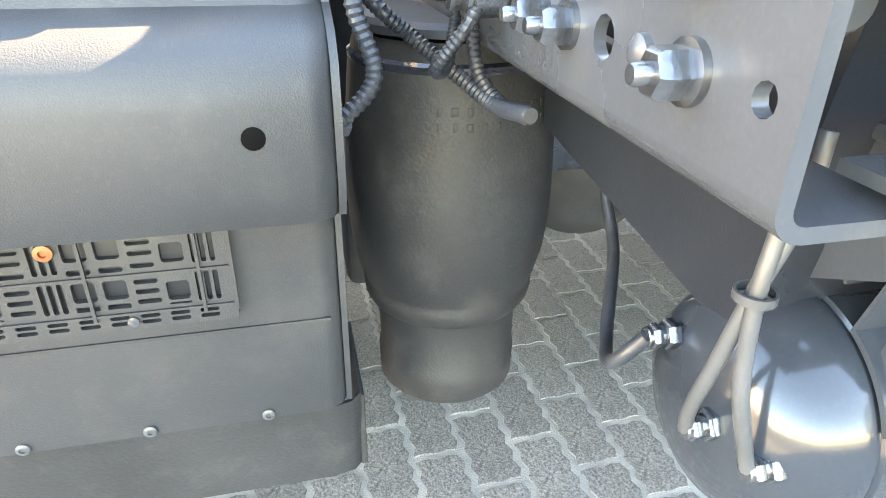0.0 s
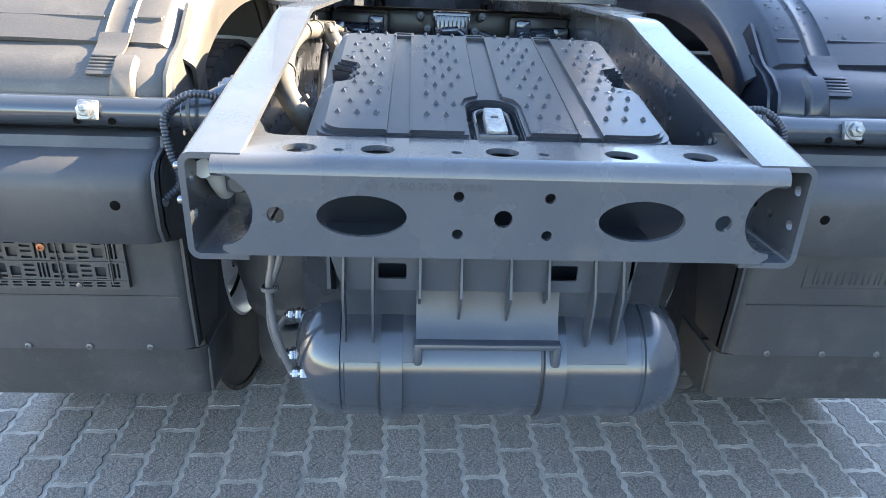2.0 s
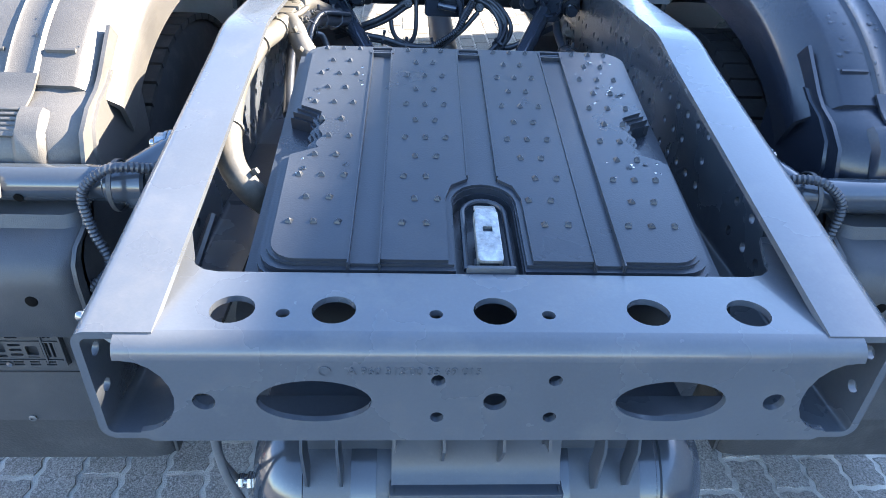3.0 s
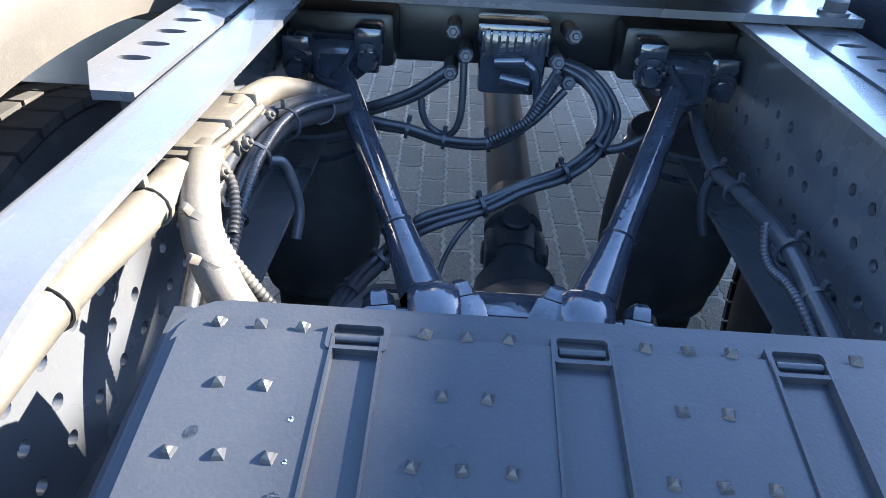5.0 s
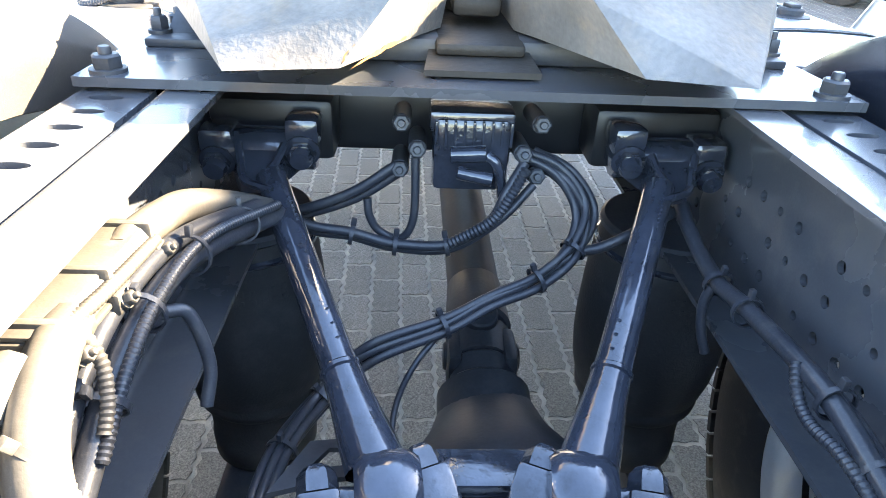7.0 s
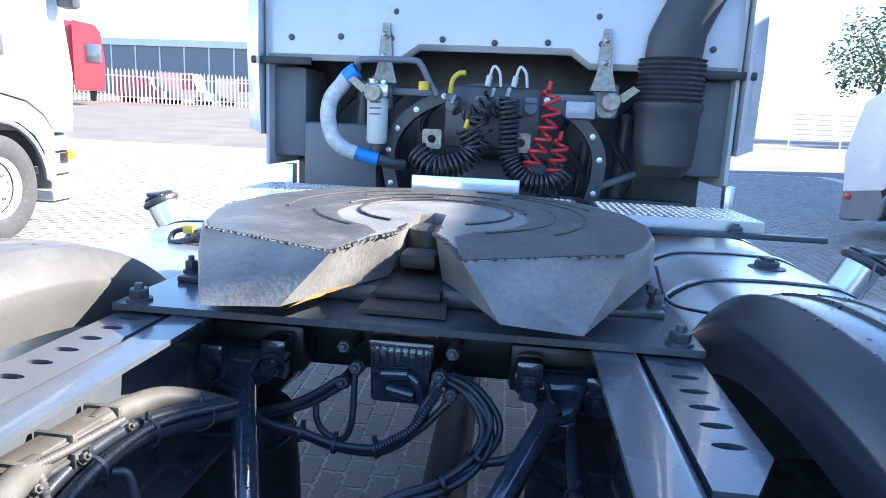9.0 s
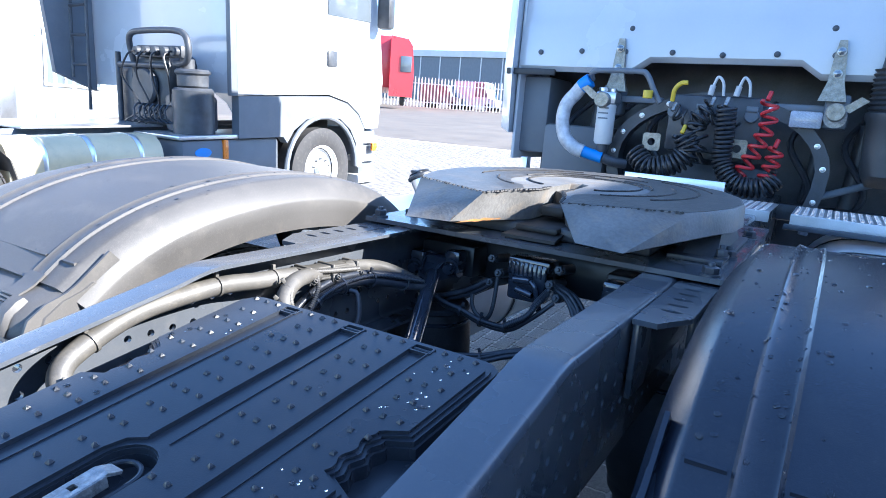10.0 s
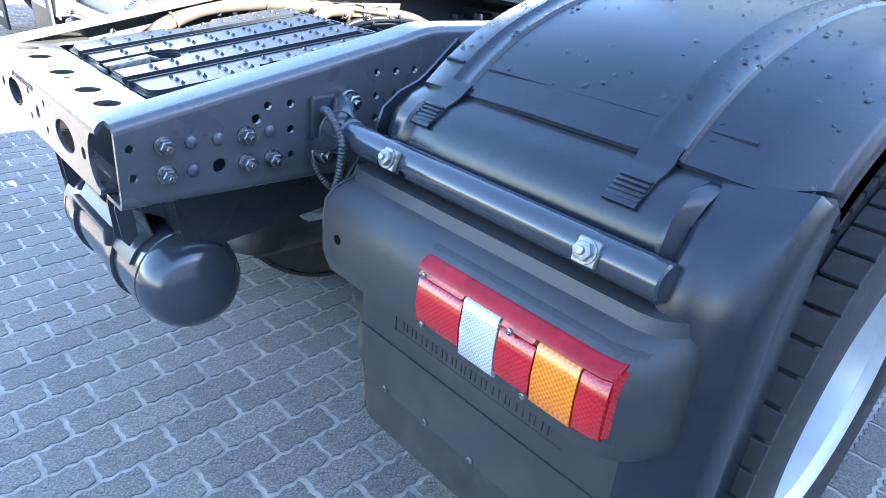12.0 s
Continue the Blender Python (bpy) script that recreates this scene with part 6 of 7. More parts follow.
cable("rail_harness", "dark cable harness following the inside of the rail", [
    ("sleeve", [(-0.25, 1.28, 1.03), (-0.275, 1.221, 1.041), (-0.302, 1.097, 1.070), (-0.312, 1.005, 1.070), (-0.313, 0.916, 1.050), (-0.313, 0.86, 1.02), (-0.313, 0.79, 0.985), (-0.31, 0.72, 0.96)], 0.0115, 0),
    ("second_sleeve", [(-0.27, 1.25, 1.055), (-0.315, 1.12, 1.082), (-0.330, 1.01, 1.085), (-0.332, 0.92, 1.065), (-0.33, 0.84, 1.02), (-0.325, 0.76, 0.97)], 0.010, 0),
    ("corrugated", [(-0.25, 1.27, 1.048), (-0.290, 1.12, 1.082), (-0.300, 1.01, 1.083), (-0.300, 0.93, 1.066), (-0.302, 0.87, 1.03)], 0.006, 0.007),
    ("hanging_lead", [(-0.302, 1.02, 1.06), (-0.285, 1.03, 1.05), (-0.27, 1.02, 1.00), (-0.272, 1.0, 0.965)], 0.0065, 0)],
    M_CABLE, ties=[((-0.302, 1.10, 1.072), (0.1, 1, -0.2)), ((-0.313, 1.0, 1.072), (0, 1, 0.1)), ((-0.315, 0.91, 1.05), (0, 1, 0.5)), ((-0.28, 1.21, 1.05), (-0.3, 1, -0.3))], tie_r=0.02)
main = [(-0.235, 0.86, 0.70), (-0.242, 0.930, 0.774), (-0.239, 0.98, 0.813), (-0.228, 1.08, 0.818), (-0.194, 1.179, 0.812), (-0.133, 1.200, 0.869), (-0.036, 1.233, 0.893), (0.026, 1.260, 0.916), (0.094, 1.289, 0.932), (0.147, 1.320, 0.964), (0.165, 1.360, 1.004), (0.130, 1.380, 1.053), (0.081, 1.395, 1.074)]
runs = []
for k, (dx, dz, dy) in enumerate(((0, 0.010, 0), (0.004, -0.006, -0.008), (-0.003, -0.012, 0.008), (0.012, 0.004, 0.008), (-0.010, 0.001, -0.006))):
    runs.append(("strand", [(x + dx * (1 + 0.4 * math.sin(i * 1.1 + k)), y + dy, z + dz * (1 + 0.4 * math.cos(i * 1.3 + k))) for i, (x, y, z) in enumerate(main)], 0.0062, 0))
runs.append(("branch", [(0.10, 1.295, 0.935), (0.150, 1.325, 0.954), (0.189, 1.33, 0.963), (0.225, 1.33, 0.983), (0.30, 1.36, 1.01)], 0.008, 0))
runs.append(("thin_lead", [(-0.036, 1.233, 0.886), (-0.074, 1.200, 0.850), (-0.097, 1.170, 0.807), (-0.105, 1.12, 0.76)], 0.0042, 0))
cable("axle_harness", "bundle of black cables tied together across the frame opening", runs, M_CABLE,
      ties=[(Vector(main[i]), Vector(main[i + 1]) - Vector(main[i - 1])) for i in (1, 2, 3, 4, 6, 8, 9)], tie_r=0.018)
cable("valve_hoses", "black air hoses looping below the valve block", [
    ("hose", [(-0.32, 1.36, 1.02), (-0.235, 1.346, 0.983), (-0.167, 1.346, 0.970), (-0.105, 1.346, 0.953), (-0.025, 1.346, 0.954), (0.029, 1.346, 0.993), (0.049, 1.350, 1.034), (0.074, 1.37, 1.073)], 0.0075, 0),
    ("hose", [(-0.32, 1.37, 1.012), (-0.235, 1.352, 0.972), (-0.167, 1.352, 0.960), (-0.105, 1.350, 0.944), (-0.025, 1.352, 0.943), (0.04, 1.35, 0.99), (0.09, 1.37, 1.04)], 0.0065, 0),
    ("corrugated", [(-0.03, 1.340, 0.956), (0.029, 1.338, 0.996), (0.055, 1.345, 1.034), (0.076, 1.36, 1.068)], 0.0085, 0.008),
    ("hose", [(-0.30, 1.40, 0.97), (-0.237, 1.372, 0.992), (-0.165, 1.370, 1.022), (-0.105, 1.375, 1.062)], 0.0075, 0),
    ("hose", [(-0.30, 1.40, 0.955), (-0.230, 1.378, 0.982), (-0.160, 1.376, 1.010), (-0.10, 1.378, 1.05)], 0.0065, 0),
    ("loop", [(-0.145, 1.365, 1.015), (-0.142, 1.360, 0.990), (-0.128, 1.360, 0.966), (-0.097, 1.360, 0.955), (-0.079, 1.360, 0.990), (-0.078, 1.375, 1.075)], 0.006, 0)],
    M_CABLE, "hose", ties=[((-0.167, 1.348, 0.966), (1, 0, -0.2)), ((-0.105, 1.348, 0.950), (1, 0, -0.1)), ((-0.03, 1.348, 0.95), (1, 0, 0.2))], tie_r=0.014)
cable("right_harness", "dark cable harness tied along the other frame rail", [
    ("sleeve", [(0.305, 1.36, 1.02), (0.300, 1.31, 1.008), (0.300, 1.211, 0.990), (0.302, 1.122, 1.002), (0.302, 0.979, 1.017), (0.302, 0.883, 1.005), (0.302, 0.80, 0.99), (0.302, 0.70, 0.97)], 0.0105, 0),
    ("second_sleeve", [(0.31, 1.36, 1.0), (0.312, 1.21, 0.980), (0.316, 1.11, 0.992), (0.318, 0.97, 1.005), (0.318, 0.85, 0.99), (0.318, 0.72, 0.955)], 0.009, 0),
    ("corrugated", [(0.293, 1.01, 1.02), (0.288, 0.985, 1.0), (0.287, 0.955, 0.993), (0.288, 0.915, 1.0), (0.288, 0.87, 0.998), (0.29, 0.80, 0.975)], 0.0065, 0.008),
    ("hanging_lead", [(0.295, 1.20, 0.985), (0.290, 1.20, 0.955), (0.293, 1.19, 0.92), (0.30, 1.18, 0.895)], 0.0065, 0)],
    M_CABLE, ties=[((0.301, 1.122, 1.0), (0, 1, -0.1)), ((0.306, 0.96, 1.014), (0, 1, 0)), ((0.308, 0.89, 1.0), (0, 1, 0.1)), ((0.302, 1.20, 0.988), (0, 1, 0.2))], tie_r=0.017)
air = thing("tank_air_lines", "pair of grey air lines tied together above the tank fittings", "air line", (0, 0, 0))
part("line", mesh(hose, [(-0.290, 0.105, 0.92), (-0.298, 0.10, 0.872), (-0.314, 0.10, 0.824), (-0.321, 0.110, 0.76), (-0.318, 0.125, 0.715), (-0.313, 0.131, 0.690)], 0.0055, 10), M_LINE, air)
part("line", mesh(hose, [(-0.312, 0.105, 0.92), (-0.309, 0.10, 0.872), (-0.316, 0.095, 0.824), (-0.312, 0.092, 0.76), (-0.300, 0.090, 0.715), (-0.290, 0.090, 0.686)], 0.0055, 10), M_LINE, air)
part("tie", mesh(turned, [(0.011, -0.003), (0.013, -0.003), (0.013, 0.003), (0.011, 0.003)], 14, frame_at((-0.315, 0.098, 0.824), (0, 0, 1))), M_LINE, air)
part("dark_line", mesh(hose, [(-0.235, 0.46, 0.80), (-0.240, 0.43, 0.75), (-0.248, 0.38, 0.70), (-0.300, 0.28, 0.665), (-0.330, 0.215, 0.69), (-0.313, 0.197, 0.725)], 0.0065, 10), M_CABLE, air)
spring_leads = thing("spring_air_lines", "corrugated air lines above the air spring", "air line", (0, 0, 0))
part("line", mesh(hose, [(-0.495, 0.47, 0.955), (-0.482, 0.45, 0.94), (-0.453, 0.45, 0.916), (-0.414, 0.41, 0.884), (-0.392, 0.37, 0.868), (-0.385, 0.30, 0.878)], 0.008, 10, 10, 0.008), M_CABLE, spring_leads)
part("line", mesh(hose, [(-0.403, 0.43, 0.96), (-0.403, 0.42, 0.935), (-0.401, 0.40, 0.892), (-0.388, 0.37, 0.87), (-0.380, 0.32, 0.87)], 0.007, 10, 10, 0.008), M_CABLE, spring_leads)
damper = thing("shock_absorber", "dark shock absorber cylinder behind the air spring", "shock absorber", (-0.30, 0.80, 0.40))
part("cylinder", mesh(rod, (0, 0, 0.10), (0.02, 0.04, 0.42), 0.05, 20), M_GREYPL, damper)

# ---- hoses and fittings behind the cab ----
flt = thing("fuel_filter", "white fuel filter cartridge under a cast head", "fuel filter", (-0.592, 3.75, 1.38))
part("cartridge", mesh(turned, [(0, 0.02), (0.045, 0.02), (0.055, 0.035), (0.056, 0.25), (0.048, 0.262), (0, 0.262)], 28), M_WALL, flt)
part("head", mesh(lambda bm: [box(bm, (-0.065, -0.05, 0.262), (0.065, 0.06, 0.33), 0.014), rod(bm, (-0.03, 0, 0.33), (-0.03, 0, 0.355), 0.03, 14), rod(bm, (0.03, 0, 0.33), (0.03, 0, 0.35), 0.02, 12)]), M_ALU, flt, "cast aluminium filter head")
part("bowl", mesh(turned, [(0, -0.035), (0.026, -0.035), (0.034, -0.01), (0.034, 0.02), (0, 0.02)], 20), M_DARK, flt)
part("label", mesh(lambda bm: [box(bm, (-0.03, -0.0575, 0.17 + 0.03 * k), (0.03, -0.0555, 0.178 + 0.03 * k)) for k in range(3)]), M_GREYPL, flt)
wrap = thing("wrapped_pipe", "pipe wrapped in grey film and blue tape", "pipe", (0, 3.72, 0))
part("film", mesh(hose, [(-0.700, 0, 1.77), (-0.745, 0, 1.74), (-0.785, 0, 1.69), (-0.835, -0.01, 1.62), (-0.845, -0.02, 1.52), (-0.815, -0.02, 1.42), (-0.755, -0.01, 1.365), (-0.70, 0, 1.345)], 0.042, 14, 5), M_FOIL, wrap)
part("tape", mesh(hose, [(-0.715, 0.0, 1.351), (-0.66, 0.01, 1.335), (-0.58, 0.02, 1.318)], 0.036, 14, 5), M_BLUE, wrap, "blue tape band")
part("tape_top", mesh(hose, [(-0.70, 0.0, 1.772), (-0.725, 0.0, 1.755), (-0.755, 0, 1.73)], 0.044, 14, 5), M_BLUE, wrap)
part("end", mesh(hose, [(-0.58, 0.02, 1.318), (-0.52, 0.04, 1.30), (-0.45, 0.08, 1.29)], 0.030, 12, 5), M_DARK, wrap)
rail_h = thing("grab_rail", "dark bent tube rail above the filter", "grab rail", (0, 3.70, 0))
part("tube", mesh(hose, [(-0.70, 0.05, 1.78), (-0.69, 0.0, 1.815), (-0.62, 0, 1.83), (-0.42, 0, 1.83), (-0.365, 0, 1.815), (-0.31, 0, 1.72), (-0.27, 0, 1.66)], 0.016, 10), M_GREYPL, rail_h)


def coil(bm, path, radius, pitch, r, seg=7, per=14):
    """A coiled hose wound round a smooth path."""
    c = spline(path, 24)
    d = [0.0]
    for a, b in zip(c, c[1:]):
        d.append(d[-1] + (b - a).length)
    n = int(d[-1] / pitch * per)
    pts, j, x = [], 0, None
    for k in range(n + 1):
        s = d[-1] * k / n
        while j < len(d) - 2 and d[j + 1] < s:
            j += 1
        p = c[j].lerp(c[j + 1], (s - d[j]) / max(1e-9, d[j + 1] - d[j]))
        t = (c[j + 1] - c[j]).normalized()
        x = t.orthogonal().normalized() if x is None else (x - t * x.dot(t)).normalized()
        y = t.cross(x)
        a = 2 * math.pi * k / per
        pts.append(p + (x * math.cos(a) + y * math.sin(a)) * radius)
    hose(bm, pts, r, seg, 0)


CY = 3.62
for label, path, radius, pitch, r, mm in (
        ("black coiled air hose hanging behind the cab", [(-0.10, CY, 1.50), (-0.06, CY, 1.40), (-0.13, CY - 0.02, 1.33), (-0.26, CY - 0.03, 1.30), (-0.36, CY, 1.38)], 0.055, 0.026, 0.009, M_BLACKHOSE),
        ("black coiled cable hanging behind the cab", [(0.02, CY + 0.05, 1.66), (-0.05, CY + 0.04, 1.55), (-0.02, CY + 0.02, 1.44), (-0.12, CY, 1.36)], 0.05, 0.045, 0.008, M_BLACKHOSE),
        ("black coiled cable in a sagging loop behind the cab", [(0.10, CY, 1.66), (0.11, CY, 1.50), (0.12, CY, 1.36), (0.20, CY - 0.03, 1.26), (0.33, CY - 0.03, 1.25), (0.40, CY, 1.31)], 0.045, 0.024, 0.009, M_BLACKHOSE),
        ("loose black coiled cable behind the cab", [(-0.18, CY + 0.06, 1.62), (-0.10, CY + 0.06, 1.58), (0.06, CY + 0.05, 1.60), (0.15, CY + 0.05, 1.54)], 0.04, 0.05, 0.007, M_BLACKHOSE),
        ("red coiled air hose hanging behind the cab", [(0.30, CY, 1.70), (0.31, CY, 1.58), (0.27, CY, 1.44), (0.22, CY - 0.01, 1.31)], 0.038, 0.062, 0.009, M_REDHOSE),
        ("short red coiled air hose behind the cab", [(0.37, CY, 1.46), (0.36, CY, 1.38), (0.34, CY, 1.30)], 0.036, 0.05, 0.009, M_REDHOSE)):
    ch = thing("coiled_hose", label, "coiled hose", (0, 0, 0), "coiled hoses")
    part("coil", mesh(coil, path, radius, pitch, r), mm, ch)
    part("end_fitting", mesh(rod, Vector(path[0]) + Vector((-0.01, 0, 0.0)), Vector(path[0]) + Vector((0.0, 0.02, 0.045)), 0.012, 10), M_YELLOW if "black coiled air" in label else (M_REDHOSE if "red" in label else M_ZINC), ch)
for x, z in ((-0.335, 1.70), (-0.20, 1.735)):
    cpl = thing("yellow_coupling", "yellow plastic air coupling cap", "coupling", (x, 3.66, z))
    part("cap", mesh(lambda bm: [rod(bm, (0, 0, -0.02), (0, 0, 0.025), 0.028, 14)] if x < -0.3 else [hose(bm, [(0.0, 0.02, -0.06), (0.01, 0, 0.0), (0.04, 0.0, 0.035), (0.075, 0, 0.04)], 0.013, 10)]), M_YELLOW, cpl)
for x in (-0.29, 0.17):
    lp = thing("hook_plate", "yellowed steel hook plate on the hose carrier", "hook plate", (x, 3.70, 1.44))
    part("sheet", mesh(plate, rounded(-0.05, -0.05, 0.05, 0.05, 0.015, 3), [circle(0, 0, 0.022, 14)], 0.008, Matrix(((1, 0, 0, 0), (0, 0, -1, 0), (0, 1, 0, 0), (0, 0, 0, 1)))), M_PASSIV, lp)
sock = thing("socket_panel", "dark socket panel with plugs under the cab edge", "socket panel", (0.0, 3.80, 1.52))
part("panel", mesh(box, (-0.24, 0, -0.12), (0.26, 0.04, 0.20), 0.02), M_DARK, sock)
for x in (-0.20, -0.05, 0.06, 0.21):
    part("socket", mesh(lambda bm: [rod(bm, (x, -0.05, 0.10), (x, 0.01, 0.10), 0.036, 14), box(bm, (x - 0.03, -0.06, 0.12), (x + 0.03, -0.045, 0.15), 0.005)]), M_GREYPL, sock)
for x in (-0.02, 0.115):
    part("white_plug", mesh(lambda bm: [rod(bm, (x, -0.03, 0.20), (x + 0.01, -0.03, 0.255), 0.016, 10), hose(bm, [(x + 0.01, -0.03, 0.25), (x + 0.03, -0.03, 0.30), (x + 0.06, -0.03, 0.27), (x + 0.07, -0.03, 0.2)], 0.008)]), M_WALL, sock)
lead = thing("tank_lead", "thin black lead arching over the aluminium tank", "lead", (0, 0, 0))
part("wire", mesh(hose, [(0.535, 1.95, 1.19), (0.56, 1.89, 1.12), (0.62, 1.80, 1.122), (0.70, 1.755, 1.126), (0.80, 1.765, 1.128), (0.92, 1.86, 1.124), (1.02, 1.98, 1.118), (1.12, 2.12, 1.14), (1.17, 2.20, 1.19)], 0.004, 6), M_CABLE, lead)
bar = thing("tank_bracket_bar", "dark bracket bar lying across the tank top", "bracket bar", (0, 2.90, 1.135))
part("bar", mesh(box, (0.50, -0.015, 0), (1.35, 0.02, 0.022), 0.004), M_DARK, bar)
part("bar_bolt", mesh(hexbolt, (1.02, 0, 0.022), (0, 0, 1), 0.02, 0.02), M_DARK, bar)

# ---- rain drops ----
def drops(name, label, places, seed):
    """Flattened beads of water sitting on a surface; places are (point, normal)."""
    rng = random.Random(seed)
    vs, fs = [], []
    for p, nrm in places:
        r = 0.0013 + 0.0036 * rng.random() ** 3
        m = frame_at(p, nrm) @ Matrix.Rotation(rng.uniform(0, 6), 4, "Z") @ Matrix.Diagonal((r * rng.uniform(0.8, 1.5), r, r * 0.55, 1))
        n = len(vs)
        for h, q in ((-0.15, 1.0), (0.45, 0.92), (0.85, 0.55)):
            vs += [tuple(m @ Vector((q * math.cos(a * math.pi / 4), q * math.sin(a * math.pi / 4), h))) for a in range(8)]
        vs.append(tuple(m @ Vector((0, 0, 1))))
        for b in range(2):
            fs += [(n + 8 * b + a, n + 8 * b + (a + 1) % 8, n + 8 * b + 8 + (a + 1) % 8, n + 8 * b + 8 + a) for a in range(8)]
        fs += [(n + 16 + a, n + 16 + (a + 1) % 8, n + 24) for a in range(8)]
        fs.append(tuple(n + a for a in range(7, -1, -1)))
    me = bpy.data.meshes.new(name)
    me.from_pydata(vs, [], fs)
    for f in me.polygons:
        f.use_smooth = True
    me.materials.append(M_WATER)
    return tagged(new(name, me), label, "water drops", kind="stuff")


rd = random.Random(21)
ag = arch_grid()
for s, count in ((1, 620), (-1, 120)):
    pl = []
    while len(pl) < count:
        i, j = rd.randrange(2, len(ag) - 18), rd.randrange(4, len(ag[0]) - 4)
        if rd.random() > 0.35 + 0.65 * min(1, i / 14):
            continue
        a, b, c, d = ag[i][j], ag[i][j + 1], ag[i + 1][j + 1], ag[i + 1][j]
        if (b - a).length < 0.02 and rd.random() < 0.75:
            continue
        u, v = rd.random(), rd.random()
        p = a.lerp(b, u).lerp(d.lerp(c, u), v)
        nr = (b - a).cross(d - a).normalized()
        nr = nr if nr.z > 0 else -nr
        pl.append((Vector((p.x * s, p.y, p.z)), Vector((nr.x * s, nr.y, nr.z))))
    drops("rain_drops", "clear rain drops beading on the mudguard arch", pl, 3 + s)
pl = []
mc = Matrix.Translation(LID_AT) @ Matrix.Rotation(LID_TILT, 4, "X")
for k in range(46):
    x0, x1 = rd.choice(((-0.24, -0.16), (0.17, 0.25), (0.18, 0.25), (0.18, 0.25)))
    pl.append((mc @ Vector((rd.uniform(x0, x1), rd.uniform(0.17, 0.215) if rd.random() < 0.2 else rd.uniform(0.36, 0.53), 0.0047)), mc.to_3x3() @ Vector((0, 0, 1))))
drops("rain_drops", "clear rain drops lying on the battery box lid", pl, 9)

sb = thing("sensor_bracket", "black triangular bracket plate beside the axle harness", "bracket", (-0.155, 1.03, 0.86))
part("sheet", mesh(plate, [(-0.065, -0.055), (-0.035, 0.035), (0.035, 0.045), (0.045, -0.02), (0.0, -0.03)], [[(-0.030, -0.015), (-0.012, 0.022), (0.018, 0.022), (0.012, -0.008)]], 0.006, Matrix.Rotation(radians(-12), 4, "X")), M_DARK, sb)
part("bolt", mesh(hexbolt, (0.028, 0.032, -0.006), (0, -0.2, 1), 0.009, 0.010), M_DARK, sb)

# ---- neighbouring trucks and yard ----
scan = thing("parked_truck", "white parked tractor unit with grey skirts and cream fuel tank", "truck", (-5.95, 3.15, gz(3.15)))
scan.rotation_euler = (radians(2.4), 0, 0)
# cab: seen from its right side, front towards +y
SX = 1.25
cabside = [(1.45, 1.38), (2.85, 1.41), (3.20, 1.33), (3.42, 1.19), (3.55, 1.0), (3.82, 1.0), (3.90, 1.6), (3.80, 2.4), (3.58, 3.0), (3.25, 3.5), (1.45, 3.6)]
part("cab_shell", mesh(lambda bm: loft(bm, [[(x, y, z) for y, z in cabside] for x in (-SX, -SX + 0.02, SX - 0.02, SX)])), M_WHITE, scan, "white painted cab")
part("skirt", mesh(lambda bm: loft(bm, [[(x, y, z) for y, z in ((1.45, 0.93), (2.08, 0.93), (2.14, 0.86), (2.25, 1.0), (2.45, 1.12), (2.75, 1.17), (3.05, 1.12), (3.25, 0.99), (3.36, 0.82), (3.40, 0.5), (3.50, 0.5), (3.53, 1.0), (3.40, 1.17), (3.18, 1.31), (2.84, 1.39), (1.45, 1.36))] for x in (SX - 0.1, SX + 0.006)])), M_GREYPL, scan, "grey plastic lower cab skirt")
part("wheel_arch_lip", mesh(lambda bm: hose(bm, [(SX, 2.75 + 0.62 * math.cos(radians(a)), 0.52 + 0.63 * math.sin(radians(a))) for a in range(0, 181, 12)], 0.03, 8, 0)), M_GREYPL, scan)
part("wheel_well", mesh(box, (0.7, 2.15, 0.6), (0.75, 3.4, 1.3), 0.02), M_BLACKHOSE, scan)
part("step", mesh(lambda bm: [box(bm, (1.0, 3.44, 0.28), (SX, 3.80, 0.40), 0.03), box(bm, (1.0, 3.46, 0.56), (SX, 3.82, 0.64), 0.03), box(bm, (1.0, 3.5, 0.80), (SX, 3.86, 0.90), 0.03)]), M_WHITE, scan)
part("bumper", mesh(box, (-1.2, 3.52, 0.24), (1.18, 3.88, 0.98), 0.05), M_GREYPL, scan)
part("marker", mesh(box, (SX - 0.02, 3.70, 0.70), (SX + 0.012, 3.82, 0.80), 0.01), M_AMBER, scan, "orange side marker")
part("door_line", mesh(box, (SX - 0.002, 2.60, 1.43), (SX + 0.003, 2.612, 2.9), 0.0), M_GREYPL, scan)
part("door_handle", mesh(box, (SX, 2.80, 1.74), (SX + 0.02, 2.96, 1.92), 0.02), M_DARK, scan, "dark door handle recess")
part("side_window", mesh(box, (SX, 2.80, 2.32), (SX + 0.012, 3.60, 2.85), 0.02), M_GLASSY, scan)
part("mirror", mesh(box, (SX + 0.05, 3.66, 2.25), (SX + 0.25, 3.80, 2.85), 0.04), M_DARK, scan)
part("gap_strip", mesh(box, (SX - 0.06, 1.36, 1.36), (SX + 0.006, 1.445, 3.5), 0.01), M_GREYPL, scan, "grey rubber strip at the cab's rear edge")
part("far_deflector", mesh(lambda bm: loft(bm, [[(-SX - 0.01, 0.95, 1.5), (-SX + 0.06, 0.95, 1.5), (-SX + 0.06, 1.43, 1.3), (-SX - 0.01, 1.43, 1.3)], [(-SX - 0.01, 0.75, 3.4), (-SX + 0.06, 0.75, 3.4), (-SX + 0.06, 1.43, 3.4), (-SX - 0.01, 1.43, 3.4)]])), M_GREYPL, scan, "dark grey side deflector")
for x in (-0.365, 0.365):
    part("frame_rail", mesh(box, (x - 0.035, -2.5, 0.75), (x + 0.035, 3.2, 1.0), 0.01), M_GREYPL, scan)
